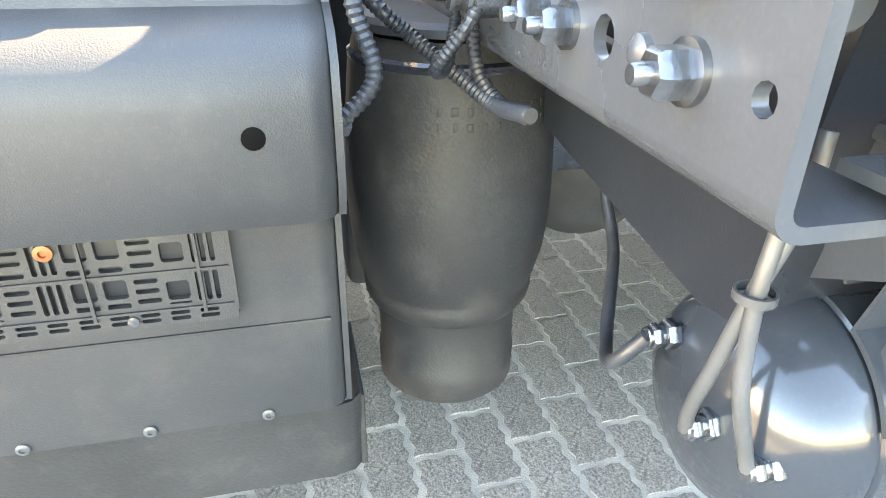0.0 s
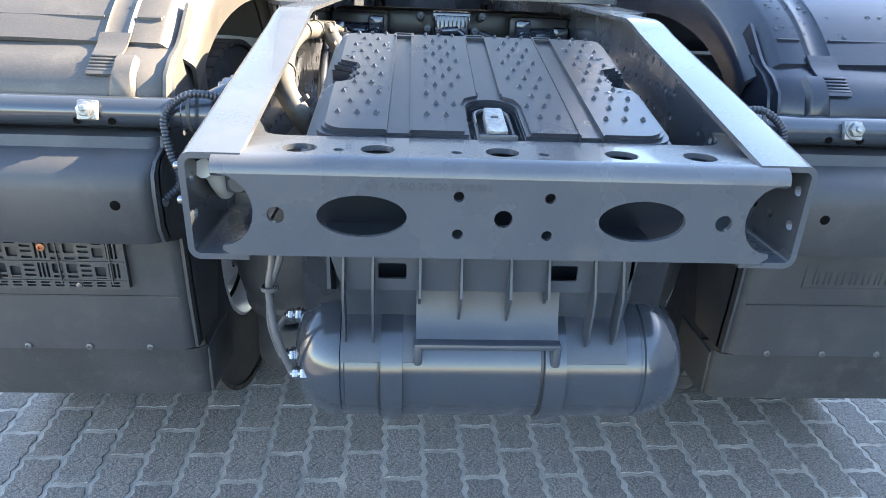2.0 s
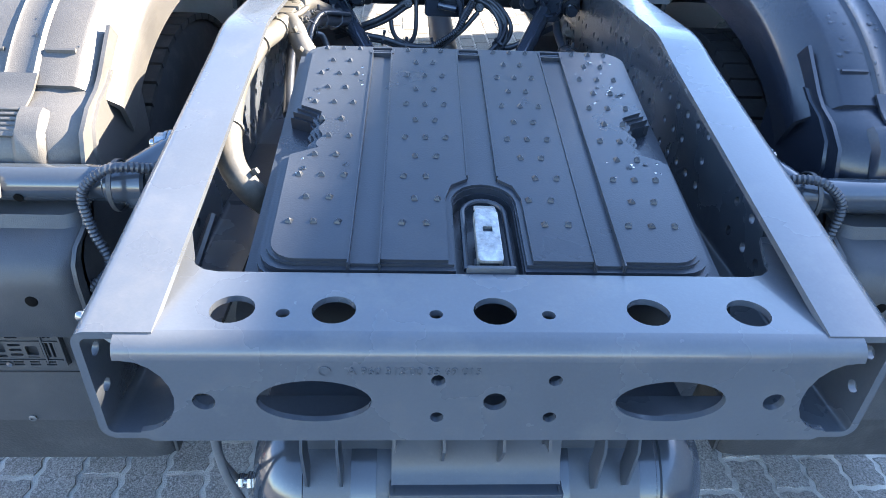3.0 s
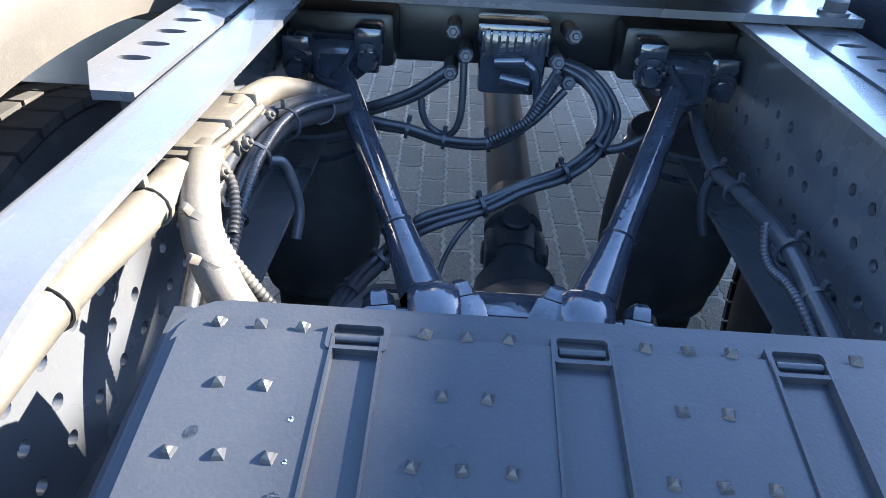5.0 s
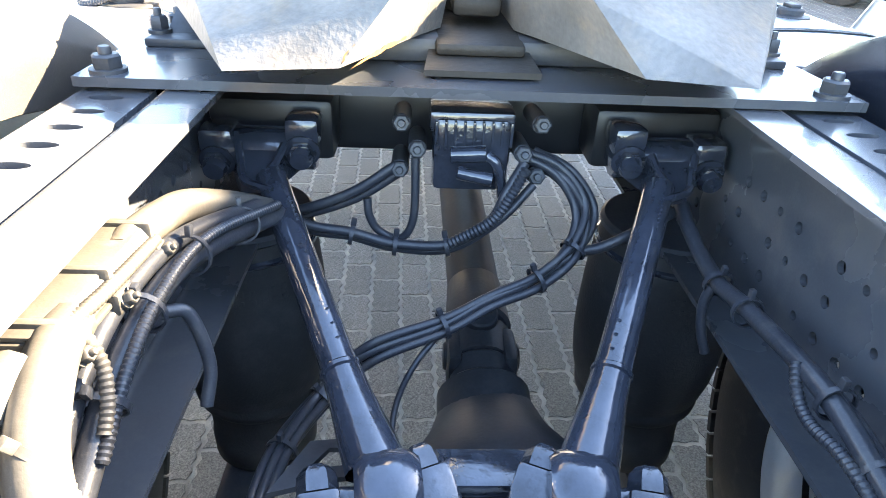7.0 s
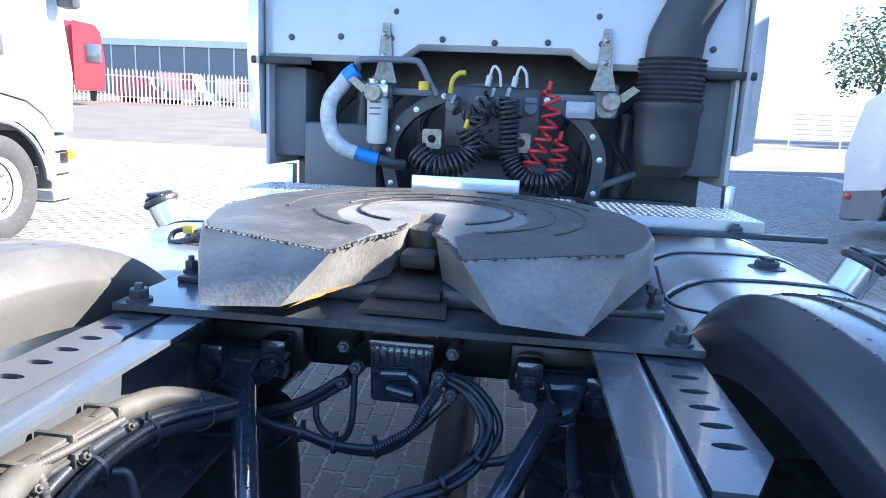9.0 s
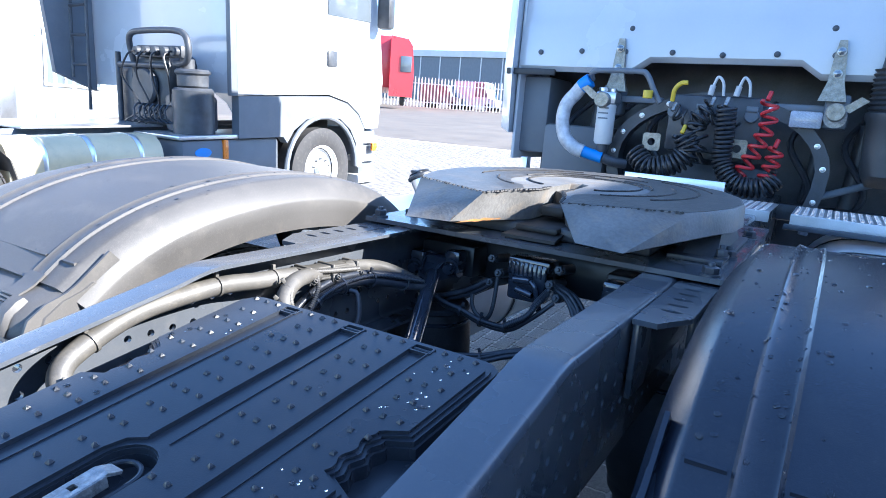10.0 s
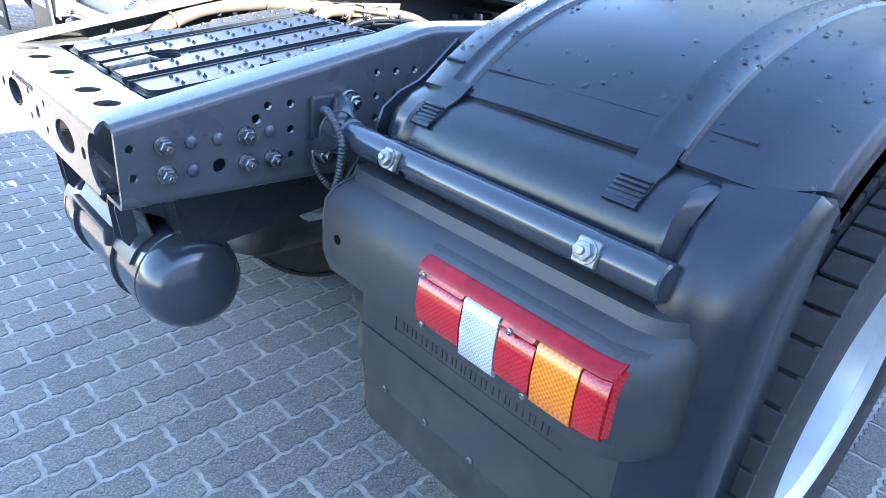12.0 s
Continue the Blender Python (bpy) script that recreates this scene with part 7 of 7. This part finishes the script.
part("frame_end", mesh(box, (-0.33, -2.5, 0.78), (0.33, -2.38, 0.98), 0.01), M_GREYPL, scan)
part("walkway", mesh(box, (-0.55, -0.3, 1.0), (0.5, 1.1, 1.02), 0.004), M_TREAD, scan, "aluminium walkway plate")
part("coupling", mesh(turned, [(0, 0.0), (0.43, 0.0), (0.45, 0.03), (0.45, 0.09), (0.42, 0.11), (0, 0.11)], 32, Matrix.Translation((0, -1.3, 1.06))), M_RUST, scan, "rusty fifth wheel plate")
part("air_filter", mesh(lambda bm: [box(bm, (-0.25, 0.85, 0.98), (0.45, 1.35, 1.75), 0.12), rod(bm, (0.10, 0.85, 1.40), (0.10, 0.78, 1.40), 0.20, 20)]), M_DARK, scan, "black air filter housing")
part("silencer", mesh(lambda bm: [rod(bm, (1.0, 1.10, 0.95), (1.0, 1.10, 1.42), 0.20, 24), rod(bm, (1.0, 1.10, 1.42), (1.0, 1.10, 1.56), 0.15, 20), rod(bm, (1.0, 1.10, 1.54), (1.0, 1.10, 1.60), 0.17, 20)]), M_DARK, scan, "dark upright canister")
part("connector_bar", mesh(lambda bm: [box(bm, (0.0, 0.80, 1.70), (0.72, 0.88, 1.82), 0.02)] + [rod(bm, (0.06 + 0.15 * k, 0.74, 1.76), (0.06 + 0.15 * k, 0.81, 1.76), 0.045, 14) for k in range(5)]), M_DARK, scan)
part("air_intake", mesh(lambda bm: [rod(bm, (0.62, 0.95, 0.95), (0.62, 0.95, 1.70), 0.075, 16), box(bm, (-0.55, 0.90, 0.98), (-0.10, 1.2, 1.60), 0.06), rod(bm, (-0.40, 0.85, 1.0), (-0.40, 0.85, 1.75), 0.03, 10), box(bm, (0.55, 0.70, 0.98), (0.90, 1.1, 1.35), 0.05), rod(bm, (-0.3, 0.80, 1.62), (0.5, 0.80, 1.62), 0.03, 10)]), M_DARK, scan)
for k in range(4):
    x = 0.05 + 0.2 * k
    part("lead", mesh(hose, [(x, 0.74, 1.76), (x + 0.02, 0.64, 1.70), (x + 0.05 * (k - 2), 0.66, 1.5), (x - 0.05 * (k - 2), 0.72, 1.2), (0.12 * k - 0.2, 0.76, 1.03)], 0.010, 8), M_BLACKHOSE, scan)
part("hoop_rail", mesh(lambda bm: hose(bm, [(-0.08, 0.88, 1.45), (-0.10, 0.80, 1.80), (-0.04, 0.78, 1.93), (0.2, 0.78, 1.96), (0.65, 0.78, 1.96), (0.82, 0.78, 1.91), (0.86, 0.78, 1.76), (0.78, 0.80, 1.66), (0.6, 0.82, 1.64)], 0.032, 10)), M_DARK, scan, "bent black tube hoop")
part("ladder", mesh(lambda bm: [rod(bm, (-0.75, 0.75, 1.45), (-0.75, 0.8, 3.2), 0.018, 8), rod(bm, (-0.45, 0.75, 1.1), (-0.45, 0.8, 3.2), 0.018, 8)] + [rod(bm, (-0.75, 0.76, 1.6 + 0.32 * k), (-0.45, 0.76, 1.6 + 0.32 * k), 0.018, 8) for k in range(5)]), M_DARK, scan, "dark tube ladder")
for ob in scan.children:
    kind = ob.name.split(".")[0]
    if kind in ("air_filter", "connector_bar", "air_intake", "lead", "hoop_rail"):
        ob.location = (0.18, 0.25, 0)
    elif kind == "ladder":
        ob.location = (-0.35, 0.35, 0)
part("coil_hose", mesh(lambda bm: hose(bm, [(0.3 + 0.012 * k + 0.02, 0.95 + 0.09 * math.cos(k * 0.9), 1.15 + 0.09 * math.sin(k * 0.9)) for k in range(50)], 0.010, 6, 0)), M_DARK, scan)
part("cream_tank", mesh(lambda bm: fuel_tank(bm, 0.62, 1.2, -0.75, 0.60, 0.40, 0.98, 0.2)), M_CREAM, scan, "cream painted round-edged fuel tank")
for y in (-0.5, -0.1, 0.35):
    part("tank_strap", mesh(lambda bm: fuel_tank(bm, 0.612, 1.208, y, y + 0.05, 0.392, 0.988, 0.205)), M_ALU, scan)
part("side_box", mesh(box, (0.55, 0.78, 0.35), (1.22, 2.05, 0.93), 0.05), M_GREYPL, scan, "dark grey side locker")
part("side_box_lid", mesh(box, (0.52, 0.74, 0.93), (1.24, 2.07, 0.97), 0.01), M_TREAD, scan, "chequered aluminium lid")
part("badge", mesh(turned, [(0.0, 0.0), (0.07, 0.0), (0.07, 0.006), (0, 0.008)], 24, frame_at((1.221, 1.02, 0.80), (1, 0, 0)) @ Matrix.Diagonal((1.4, 0.7, 1, 1))), M_BLUE, scan, "oval blue badge")
part("side_marker", mesh(box, (1.20, 1.26, 0.72), (1.235, 1.33, 0.92), 0.01), M_AMBER, scan)

def rear_guard(bm, x0, x1):
    """Mudguard over the rear wheel: crown, then a sloped rear panel."""
    prof = [(-0.92, 0.62), (-0.98, 0.86), (-1.15, 1.04), (-1.35, 1.10), (-1.65, 1.10), (-1.90, 1.05), (-2.05, 0.97), (-2.12, 0.90), (-2.10, 0.80), (-2.16, 0.76), (-2.18, 0.45)]
    shell(bm, [[(x0, y + 0.02, z - 0.02), (x0 + 0.03, y, z), (x1 - 0.03, y, z), (x1, y + 0.02, z - 0.02)] for y, z in prof], 0.02, (0, 0.7, -0.5))


for s in (1, -1):
    part("rear_guard", side(mesh(rear_guard, 0.58, 1.24), s), M_FENDER_DRY_SUNLIT, scan, "dusty grey mudguard")
    part("guard_rib", side(mesh(lambda bm: [box(bm, (x, -2.08, 0.90), (x + 0.05, -2.00, 1.0), 0.01, ) for x in (0.72, 0.98)]), s), M_FENDER_DRY_SUNLIT, scan)
    part("guard_side", side(mesh(plate, [(-2.18, 0.45), (-2.0, 0.45), (-1.96, 0.75), (-1.80, 0.98), (-1.5, 1.05), (-1.2, 1.0), (-1.35, 1.08), (-1.65, 1.08), (-1.90, 1.03), (-2.12, 0.88)], (), 0.015, Matrix(((0, 0, 1, 1.238), (1, 0, 0, 0), (0, 1, 0, 0), (0, 0, 0, 1)))), s), M_FENDER_DRY_SUNLIT, scan)
    part("mud_flap", side(mesh(box, (0.62, -2.21, 0.06), (1.2, -2.185, 0.60), 0.005), s), M_RUBBER, scan, "black mud flap")
    for z in (0.17, 0.50):
        for k in range(6):
            part("flap_mark", side(mesh(box, (0.72 + 0.07 * k, -2.216, z), (0.765 + 0.07 * k, -2.209, z + 0.055), 0.0), s), M_WALL, scan)
    part("tail_lamp", side(mesh(box, (0.70, -2.26, 0.64), (1.20, -2.17, 0.80), 0.015), s), M_RED, scan, "red tail lamp")
    part("lamp_end", side(mesh(box, (1.10, -2.27, 0.63), (1.215, -2.16, 0.81), 0.02), s), M_RED, scan)
part("rear_bracket", mesh(lambda bm: [box(bm, (-0.60, -2.15, 0.70), (-0.40, -2.05, 0.95), 0.02), box(bm, (0.40, -2.15, 0.70), (0.60, -2.05, 0.95), 0.02)]), M_GREYPL, scan)
part("plate_panel", mesh(box, (-1.05, -2.29, 0.62), (-0.75, -2.28, 0.80), 0.004), M_YELLOW, scan, "yellow plate with plain bars")
for k in range(3):
    part("plate_bar", mesh(box, (-1.0, -2.296, 0.65 + 0.05 * k), (-0.80, -2.288, 0.67 + 0.05 * k)), M_DARK, scan)
for ob in scan.children:
    if ob.name.split(".")[0] in ("rear_guard", "guard_rib", "guard_side", "mud_flap", "flap_mark", "tail_lamp", "lamp_end", "rear_bracket", "plate_panel", "plate_bar"):
        ob.location = (0, 0.2, 0)
wheel(scan, "far rear wheel", (-1.05, -1.27, 0.50), -1, 0)
wheel(scan, "rear wheel with silver rim", (1.05, -1.27, 0.50), 1, 48, dish=0.12)
wheel(scan, "front wheel with silver rim", (1.10, 2.75, 0.51), 1, 0)

nb = thing("box_truck", "white light truck with dark lower cab corner standing in the yard", "truck", (4.75, 8.35, gz(8.35)))
nb.rotation_euler, nb.scale = (0, 0, radians(38)), (0.65, 0.65, 0.65)
nbs = [(-1.0, 1.05), (-0.65, 1.05), (-0.5, 1.3), (0, 1.45), (0.45, 1.3), (0.65, 1.0), (1.35, 0.92), (1.42, 1.6), (1.2, 2.6), (0.9, 2.8), (-1.0, 2.85)]
part("cab_shell", mesh(lambda bm: loft(bm, [[(x, y, z) for y, z in nbs] for x in (0, 0.03, 2.37, 2.4)])), M_WHITE, nb, "white painted cab")
part("box_body", mesh(box, (-0.05, -1.95, 0.95), (2.45, -1.15, 3.57), 0.03), M_WHITE, nb, "white body wall behind the cab")
part("lower_corner", mesh(lambda bm: loft(bm, [[(x, y, z) for y, z in ((0.66, 0.42), (1.30, 0.40), (1.36, 0.9), (0.70, 1.0), (0.60, 0.72))] for x in (0.02, 0.4)])), M_GREYPL, nb)
part("bumper", mesh(box, (0.05, 1.1, 0.35), (2.35, 1.40, 0.85), 0.05), M_GREYPL, nb)
part("marker", mesh(box, (0.0, 1.20, 0.76), (0.03, 1.32, 0.88), 0.01), M_RED, nb)
part("arch_lip", mesh(lambda bm: hose(bm, [(0.02, 0.66 * math.cos(radians(a)), 0.5 + 0.72 * math.sin(radians(a))) for a in range(0, 181, 12)], 0.06, 8, 0)), M_GREYPL, nb)
part("door_handle", mesh(box, (-0.02, -0.75, 1.55), (0.01, -0.5, 1.78), 0.02), M_DARK, nb)
part("under_frame", mesh(box, (0.7, -1.9, 0.55), (1.7, 0.9, 0.95), 0.03), M_DARK, nb)
for x, out in ((0.18, -1), (2.22, 1)):
    wheel(nb, "silver rimmed wheel", (x, 0, 0.51), out, 0, 0.28)

# unseen trailer added beside the truck; its roof edge throws the shade over the chassis
tr = thing("box_trailer", "unseen tall white box trailer added to shade the truck", "trailer", (6.15, 0, 0))
part("body", mesh(box, (-1.25, -9.5, 1.05), (1.25, 6.0, 4.185), 0.03), M_WHITE, tr, "white box body")
# roof steps added only to place the shade edge along the chassis
part("roof_section", mesh(box, (-1.25, 1.35, 4.175), (1.25, 2.46, 4.245), 0.01), M_WHITE, tr, "raised white roof step added to fit the shade edge")
part("roof_section", mesh(box, (-1.25, 2.45, 4.175), (1.25, 5.98, 4.335), 0.02), M_WHITE, tr, "raised white roof step added to fit the shade edge")
part("under_frame", mesh(box, (-0.5, -9.2, 0.75), (0.5, 5.9, 1.06), 0.03), M_DARK, tr)
part("side_skirt", mesh(box, (-1.24, -4.0, 0.35), (-1.20, 4.6, 1.05), 0.01), M_WALL, tr, "white side skirt")
for y in (-7.6, -6.3, -5.0):
    for x, out in ((-1.06, -1), (1.06, 1)):
        wheel(tr, "trailer wheel with silver rim", (x, y, 0.515 + gz(y)), out, 0)
for x in (-0.6, 0.6):
    part("landing_leg", mesh(lambda bm: [box(bm, (x - 0.05, 5.2, 0.26), (x + 0.05, 5.3, 1.06), 0.01), box(bm, (x - 0.13, 5.12, 0.205), (x + 0.13, 5.38, 0.26), 0.01)]), M_DARK, tr)

# unseen tall hall, added behind the trailer to shade the ground beyond it
depot = thing("depot_hall", "unseen tall grey hall added to shade the yard", "building", (17.0, 0, 0))
part("wall", mesh(box, (0, -6, -1.5), (12, 21, 9.6), 0.0), M_GREYPL, depot)
part("roof_edge", mesh(box, (-0.15, -6.15, 9.6), (12.15, 21.15, 9.9), 0.02), M_WALL, depot)

# building
bld = thing("office_building", "low white clad building with a row of framed windows", "building", (-20.7, 10.5, 0.3))
bld.rotation_euler = (0, 0, radians(15))
part("wall", mesh(box, (-0.3, -16, -1), (0.0, 9, 6.0), 0.0), M_WALL, bld, "white clad wall")
part("roof_edge", mesh(box, (-0.4, -16.1, 6.0), (0.15, 9.1, 6.3), 0.02), M_GREYPL, bld)
part("plinth", mesh(box, (0.0, -16, -1), (0.05, 9, 0.7), 0.0), M_GREYPL, bld)
for k in range(6):
    y = -13 + 3.4 * k
    w = part("window", mesh(box, (0.0, y, 1.25), (0.04, y + 2.2, 2.9), 0.0), M_GLASSY, bld)
    part("window_frame", mesh(lambda bm: [box(bm, (0.04, y - 0.06, 1.19), (0.10, y + 2.26, 1.27)), box(bm, (0.04, y - 0.06, 2.86), (0.10, y + 2.26, 2.96))] + [box(bm, (0.04, y + dy - 0.04, 1.27), (0.09, y + dy + 0.04, 2.86)) for dy in (0.0, 0.73, 1.46, 2.2)]), M_WALL, bld)
fence_l = thing("steel_fence", "pale steel bar fence in front of the building", "fence", (-15.6, 7.6, 0.25))
fence_l.rotation_euler = (0, 0, radians(15))
for k in range(8):
    part("bar", mesh(box, (-0.03, -2.2 + 0.56 * k, 0), (0.03, -2.14 + 0.56 * k, 2.6), 0.0), M_ALU, fence_l)
for z in (0.3, 2.3):
    part("fence_rail", mesh(box, (-0.03, -2.3, z), (0.03, 2.2, z + 0.07), 0.0), M_ALU, fence_l)
part("gate_post", mesh(box, (-0.25, -0.1, 0), (0.25, 0.4, 3.2), 0.02), M_ALU, fence_l)

# far yard fence and vehicles
FB = (-29.5, 48.5)
fz = gz(FB[1])
fence = thing("palisade_fence", "white palisade fence with pointed pales along the yard", "fence", (FB[0], FB[1], fz))
fence.rotation_euler, fence.scale = (0, 0, radians(28)), (1.3, 1.3, 1.3)
for k in range(90):
    x = -9 + 0.22 * k
    part("pale", mesh(lambda bm: loft(bm, [[(x - 0.045, 0, 0.1), (x + 0.045, 0, 0.1), (x + 0.045, 0.02, 0.1), (x - 0.045, 0.02, 0.1)], [(x - 0.045, 0, 1.9), (x + 0.045, 0, 1.9), (x + 0.045, 0.02, 1.9), (x - 0.045, 0.02, 1.9)], [(x - 0.01, 0, 2.05), (x + 0.01, 0, 2.05), (x + 0.01, 0.02, 2.05), (x - 0.01, 0.02, 2.05)]])), M_WALL, fence, smooth=False)
for z in (0.4, 1.6):
    part("fence_rail", mesh(box, (-9.1, 0.02, z), (11.0, 0.06, z + 0.07), 0.0), M_WALL, fence)
redt = thing("red_truck", "red curtain trailer truck parked behind the fence", "truck", (-36.2, 50.5, gz(50.5)))
redt.scale, redt.rotation_euler = (1.35, 1.35, 1.35), (0, 0, radians(34))
part("trailer", mesh(box, (-1.25, -6, 1.0), (0.2, 6, 4.0), 0.03), M_REDPAINT, redt, "dark red curtain side")
part("cab_shell", mesh(lambda bm: loft(bm, [[(x, y, z) for x, z in ((0.1, 0.5), (1.45, 0.5), (1.5, 2.0), (1.35, 3.4), (1.1, 3.75), (0.1, 3.9))] for y in (-7.4, -5.0)])), M_REDPAINT, redt)
part("cab_window", mesh(box, (0.7, -7.45, 1.9), (1.35, -7.39, 2.8), 0.05), M_GLASSY, redt)
for x in (-0.9, 0.9):
    part("tyre", mesh(rod, (x - 0.15, -6.6, 0.5), (x + 0.15, -6.6, 0.5), 0.5, 24), M_TYRE, redt)
for k, (x, y, pm, h) in enumerate(((-33.2, 55, M_GREYPL, 2.1), (-29.8, 56, M_WHITE, 2.6), (-25.5, 58, M_WHITE, 2.3), (-21.5, 59, M_WHITE, 2.0))):
    van = thing("parked_van", "white delivery van standing behind the fence", "van", (x, y, gz(y)), "vans behind the fence")
    part("body", mesh(lambda bm: loft(bm, [[(xx, yy, zz) for xx, zz in ((-2.2, 0.4), (2.3, 0.4), (2.3, 1.0), (1.5, 1.15), (0.9, h), (-2.1, h), (-2.2, h - 0.1))] for yy in (-0.95, 0.95)])), pm, van)
    part("windscreen", mesh(lambda bm: loft(bm, [[(xx, yy, zz) for xx, zz in ((1.42, 1.22), (0.98, h - 0.12), (0.0, h - 0.12), (0.0, 1.22))] for yy in (-0.965, 0.965)])), M_GLASSY, van)
    for xx in (-1.4, 1.5):
        part("tyre", mesh(rod, (xx, -1.0, 0.33), (xx, 1.0, 0.33), 0.33, 20), M_TYRE, van)
hall = thing("warehouse", "long grey warehouse hall on the horizon", "building", (-45, 100, gz(100)))
hall.scale = (1, 1, 2.1)
part("wall", mesh(box, (-55, 0, -2), (50, 12, 3.6), 0.0), M_GREYPL, hall)
part("roof_edge", mesh(box, (-55.3, -0.3, 3.6), (50.3, 12.3, 4.1), 0.0), M_WALL, hall)
for k in range(25):
    part("panel_rib", mesh(box, (-54 + 4.1 * k, -0.08, -2), (-53.8 + 4.1 * k, 0.0, 3.6), 0.0), M_WALL, hall)
mast = thing("light_mast", "slim grey light mast rising over the hall", "mast", (-24, 80, gz(80)))
part("pole", mesh(rod, (0, 0, 0), (0, 0, 11), 0.09, 10, r2=0.05), M_GREYPL, mast)

# trees and mesh fence at the far right
for k, (x, y, h) in enumerate(((17.5, 36, 7.5), (21.0, 38, 8.5), (24.5, 37, 7.8), (28.0, 39, 8.6), (20.0, 33, 5.0))):
    tree = thing("tree", "leafy green deciduous tree beyond the yard fence", "tree", (x, y, gz(y)), "trees by the fence")
    bmt = bmesh.new()
    rod(bmt, (0, 0, 0), (0.1, 0, h * 0.55), 0.16, 10, r2=0.08)
    for j in range(7):
        a = j * 2.4
        rod(bmt, (0.05, 0, h * (0.3 + 0.04 * j)), (h * 0.18 * math.cos(a), h * 0.18 * math.sin(a), h * (0.5 + 0.05 * j)), 0.06, 6, r2=0.02)
    part("trunk", bmt, M_BARK, tree)
    rng = random.Random(k)
    vs, fs = [], []
    for j in range(2600):
        a, b = rng.uniform(0, 2 * math.pi), rng.gauss(0, 0.5)
        cl = rng.choice([(0, 0, 0.62, 0.26), (0.16, 0.05, 0.55, 0.18), (-0.15, 0.08, 0.58, 0.18), (0.05, -0.15, 0.5, 0.17), (-0.06, 0.1, 0.78, 0.17), (0.08, 0, 0.88, 0.12), (-0.18, -0.1, 0.42, 0.14), (0.2, 0.05, 0.40, 0.13)])
        rr = h * cl[3] * rng.uniform(0.55, 1.0)
        d = Vector((math.cos(a) * math.cos(b), math.sin(a) * math.cos(b), math.sin(b)))
        c = Vector((cl[0] * h, cl[1] * h, cl[2] * h)) + d * rr
        u = Vector((rng.gauss(0, 1), rng.gauss(0, 1), rng.gauss(0, 1))).normalized() * 0.14
        v = u.orthogonal().normalized() * 0.08
        n = len(vs)
        vs += [c - u, c + v, c + u, c - v]
        fs.append((n, n + 1, n + 2, n + 3))
    me = bpy.data.meshes.new("crown")
    me.from_pydata(vs, [], fs)
    me.materials.append(M_LEAF)
    cr = new("crown", me)
    cr.parent = tree
wf2 = thing("mesh_fence", "thin wire mesh fence in front of the trees", "fence", (20, 29, gz(29)))
for k in range(12):
    part("post", mesh(rod, (-9 + 2.0 * k, 0, 0), (-9 + 2.0 * k, 0, 2.0), 0.035, 8), M_ALU, wf2)
for k in range(9):
    part("wire", mesh(rod, (-9, 0, 0.2 + 0.2 * k), (13, 0, 0.2 + 0.2 * k), 0.010, 4), M_ALU, wf2)

# ---- pavers ----
PL, PW, GAP = 0.2005, 0.1070, 0.0125
TURN_P = radians(1.5)


def paver_outline():
    """Interlocking paver with zigzag edges all round, centred, length along y."""
    h, w, t = (PL - GAP) / 2, (PW - GAP) / 2, 0.0046
    right = [(w + (t if k % 2 else -t), -h + 2 * h * k / 8) for k in range(9)]
    end = [(w * q, h + e) for q, e in ((0.5, 0.0035), (0.0, -0.0025), (-0.5, 0.0035))]
    left = [(x - 2 * w, y) for x, y in reversed(right)]
    return right + end + left + [(x, y - 2 * h) for x, y in reversed(end)]


def paver_mesh(o):
    bm = bmesh.new()
    loft(bm, [[(x, y, -0.012) for x, y in o], [(x * 0.96, y * 0.98, 0.0034) for x, y in o]], True, False)
    bm.faces.new([bm.verts.new((x * 0.96, y * 0.98, 0.0034)) for x, y in o])
    finish(bm, False)
    me = bpy.data.meshes.new("paver")
    bm.to_mesh(me)
    bm.free()
    me.materials.append(M_PAVER)
    return me


pm = paver_mesh(paver_outline())
PH, PQ = (PL - GAP) / 2, (PW - GAP) / 2
pm_far = paver_mesh([(PQ, -PH), (PQ, PH), (-PQ, PH), (-PQ, -PH)])
shapes = [(np.array([v.co[:] for v in q.vertices]), [tuple(p.vertices) for p in q.polygons]) for q in (pm, pm_far)]
pavement = thing("pavement", "grey interlocking concrete pavers with toothed edges and pale joints", "pavement", (0, 0, 0), kind="structure")
pavement.matrix_world = GROUND
rngp = random.Random(5)
ca, sa = math.cos(TURN_P), math.sin(TURN_P)
verts, faces, singles = [], [], 0
for i in range(-136, 72):
    for j in range(-14, 84):
        u, v = i * PW, (j + 0.5 * (i % 2)) * PL
        x, y = u * ca - v * sa, u * sa + v * ca
        if not (-14.9 < x < 7.5 and -2.4 < y < 16.9):
            continue
        dz, rz = rngp.gauss(0, 0.0006), rngp.gauss(0, 0.006)
        near = (-1.15 < x < 0.75 and -0.45 < y < 3.4) and singles < 300 and (y < 1.15 or abs(x) < 0.35 or x < -0.6)
        if near:
            ob = new("paver", pm)
            ob.parent = pavement
            ob.location, ob.rotation_euler = (x, y, dz), (0, 0, TURN_P + rz)
            singles += 1
        else:
            a = TURN_P + rz
            R = np.array([[math.cos(a), math.sin(a), 0], [-math.sin(a), math.cos(a), 0], [0, 0, 1]])
            n = len(verts)
            pv, pf = shapes[0 if -4.0 < x < 4.0 and y < 4.5 else 1]
            verts.extend((pv @ R + np.array([x, y, dz])).tolist())
            faces.extend(tuple(q + n for q in f) for f in pf)
me = bpy.data.meshes.new("far_pavers")
me.from_pydata(verts, [], faces)
me.materials.append(M_PAVER)
fp = new("far_pavers", me)
fp.parent = pavement
tagged(fp, "grey concrete pavers further across the yard", kind="stuff")
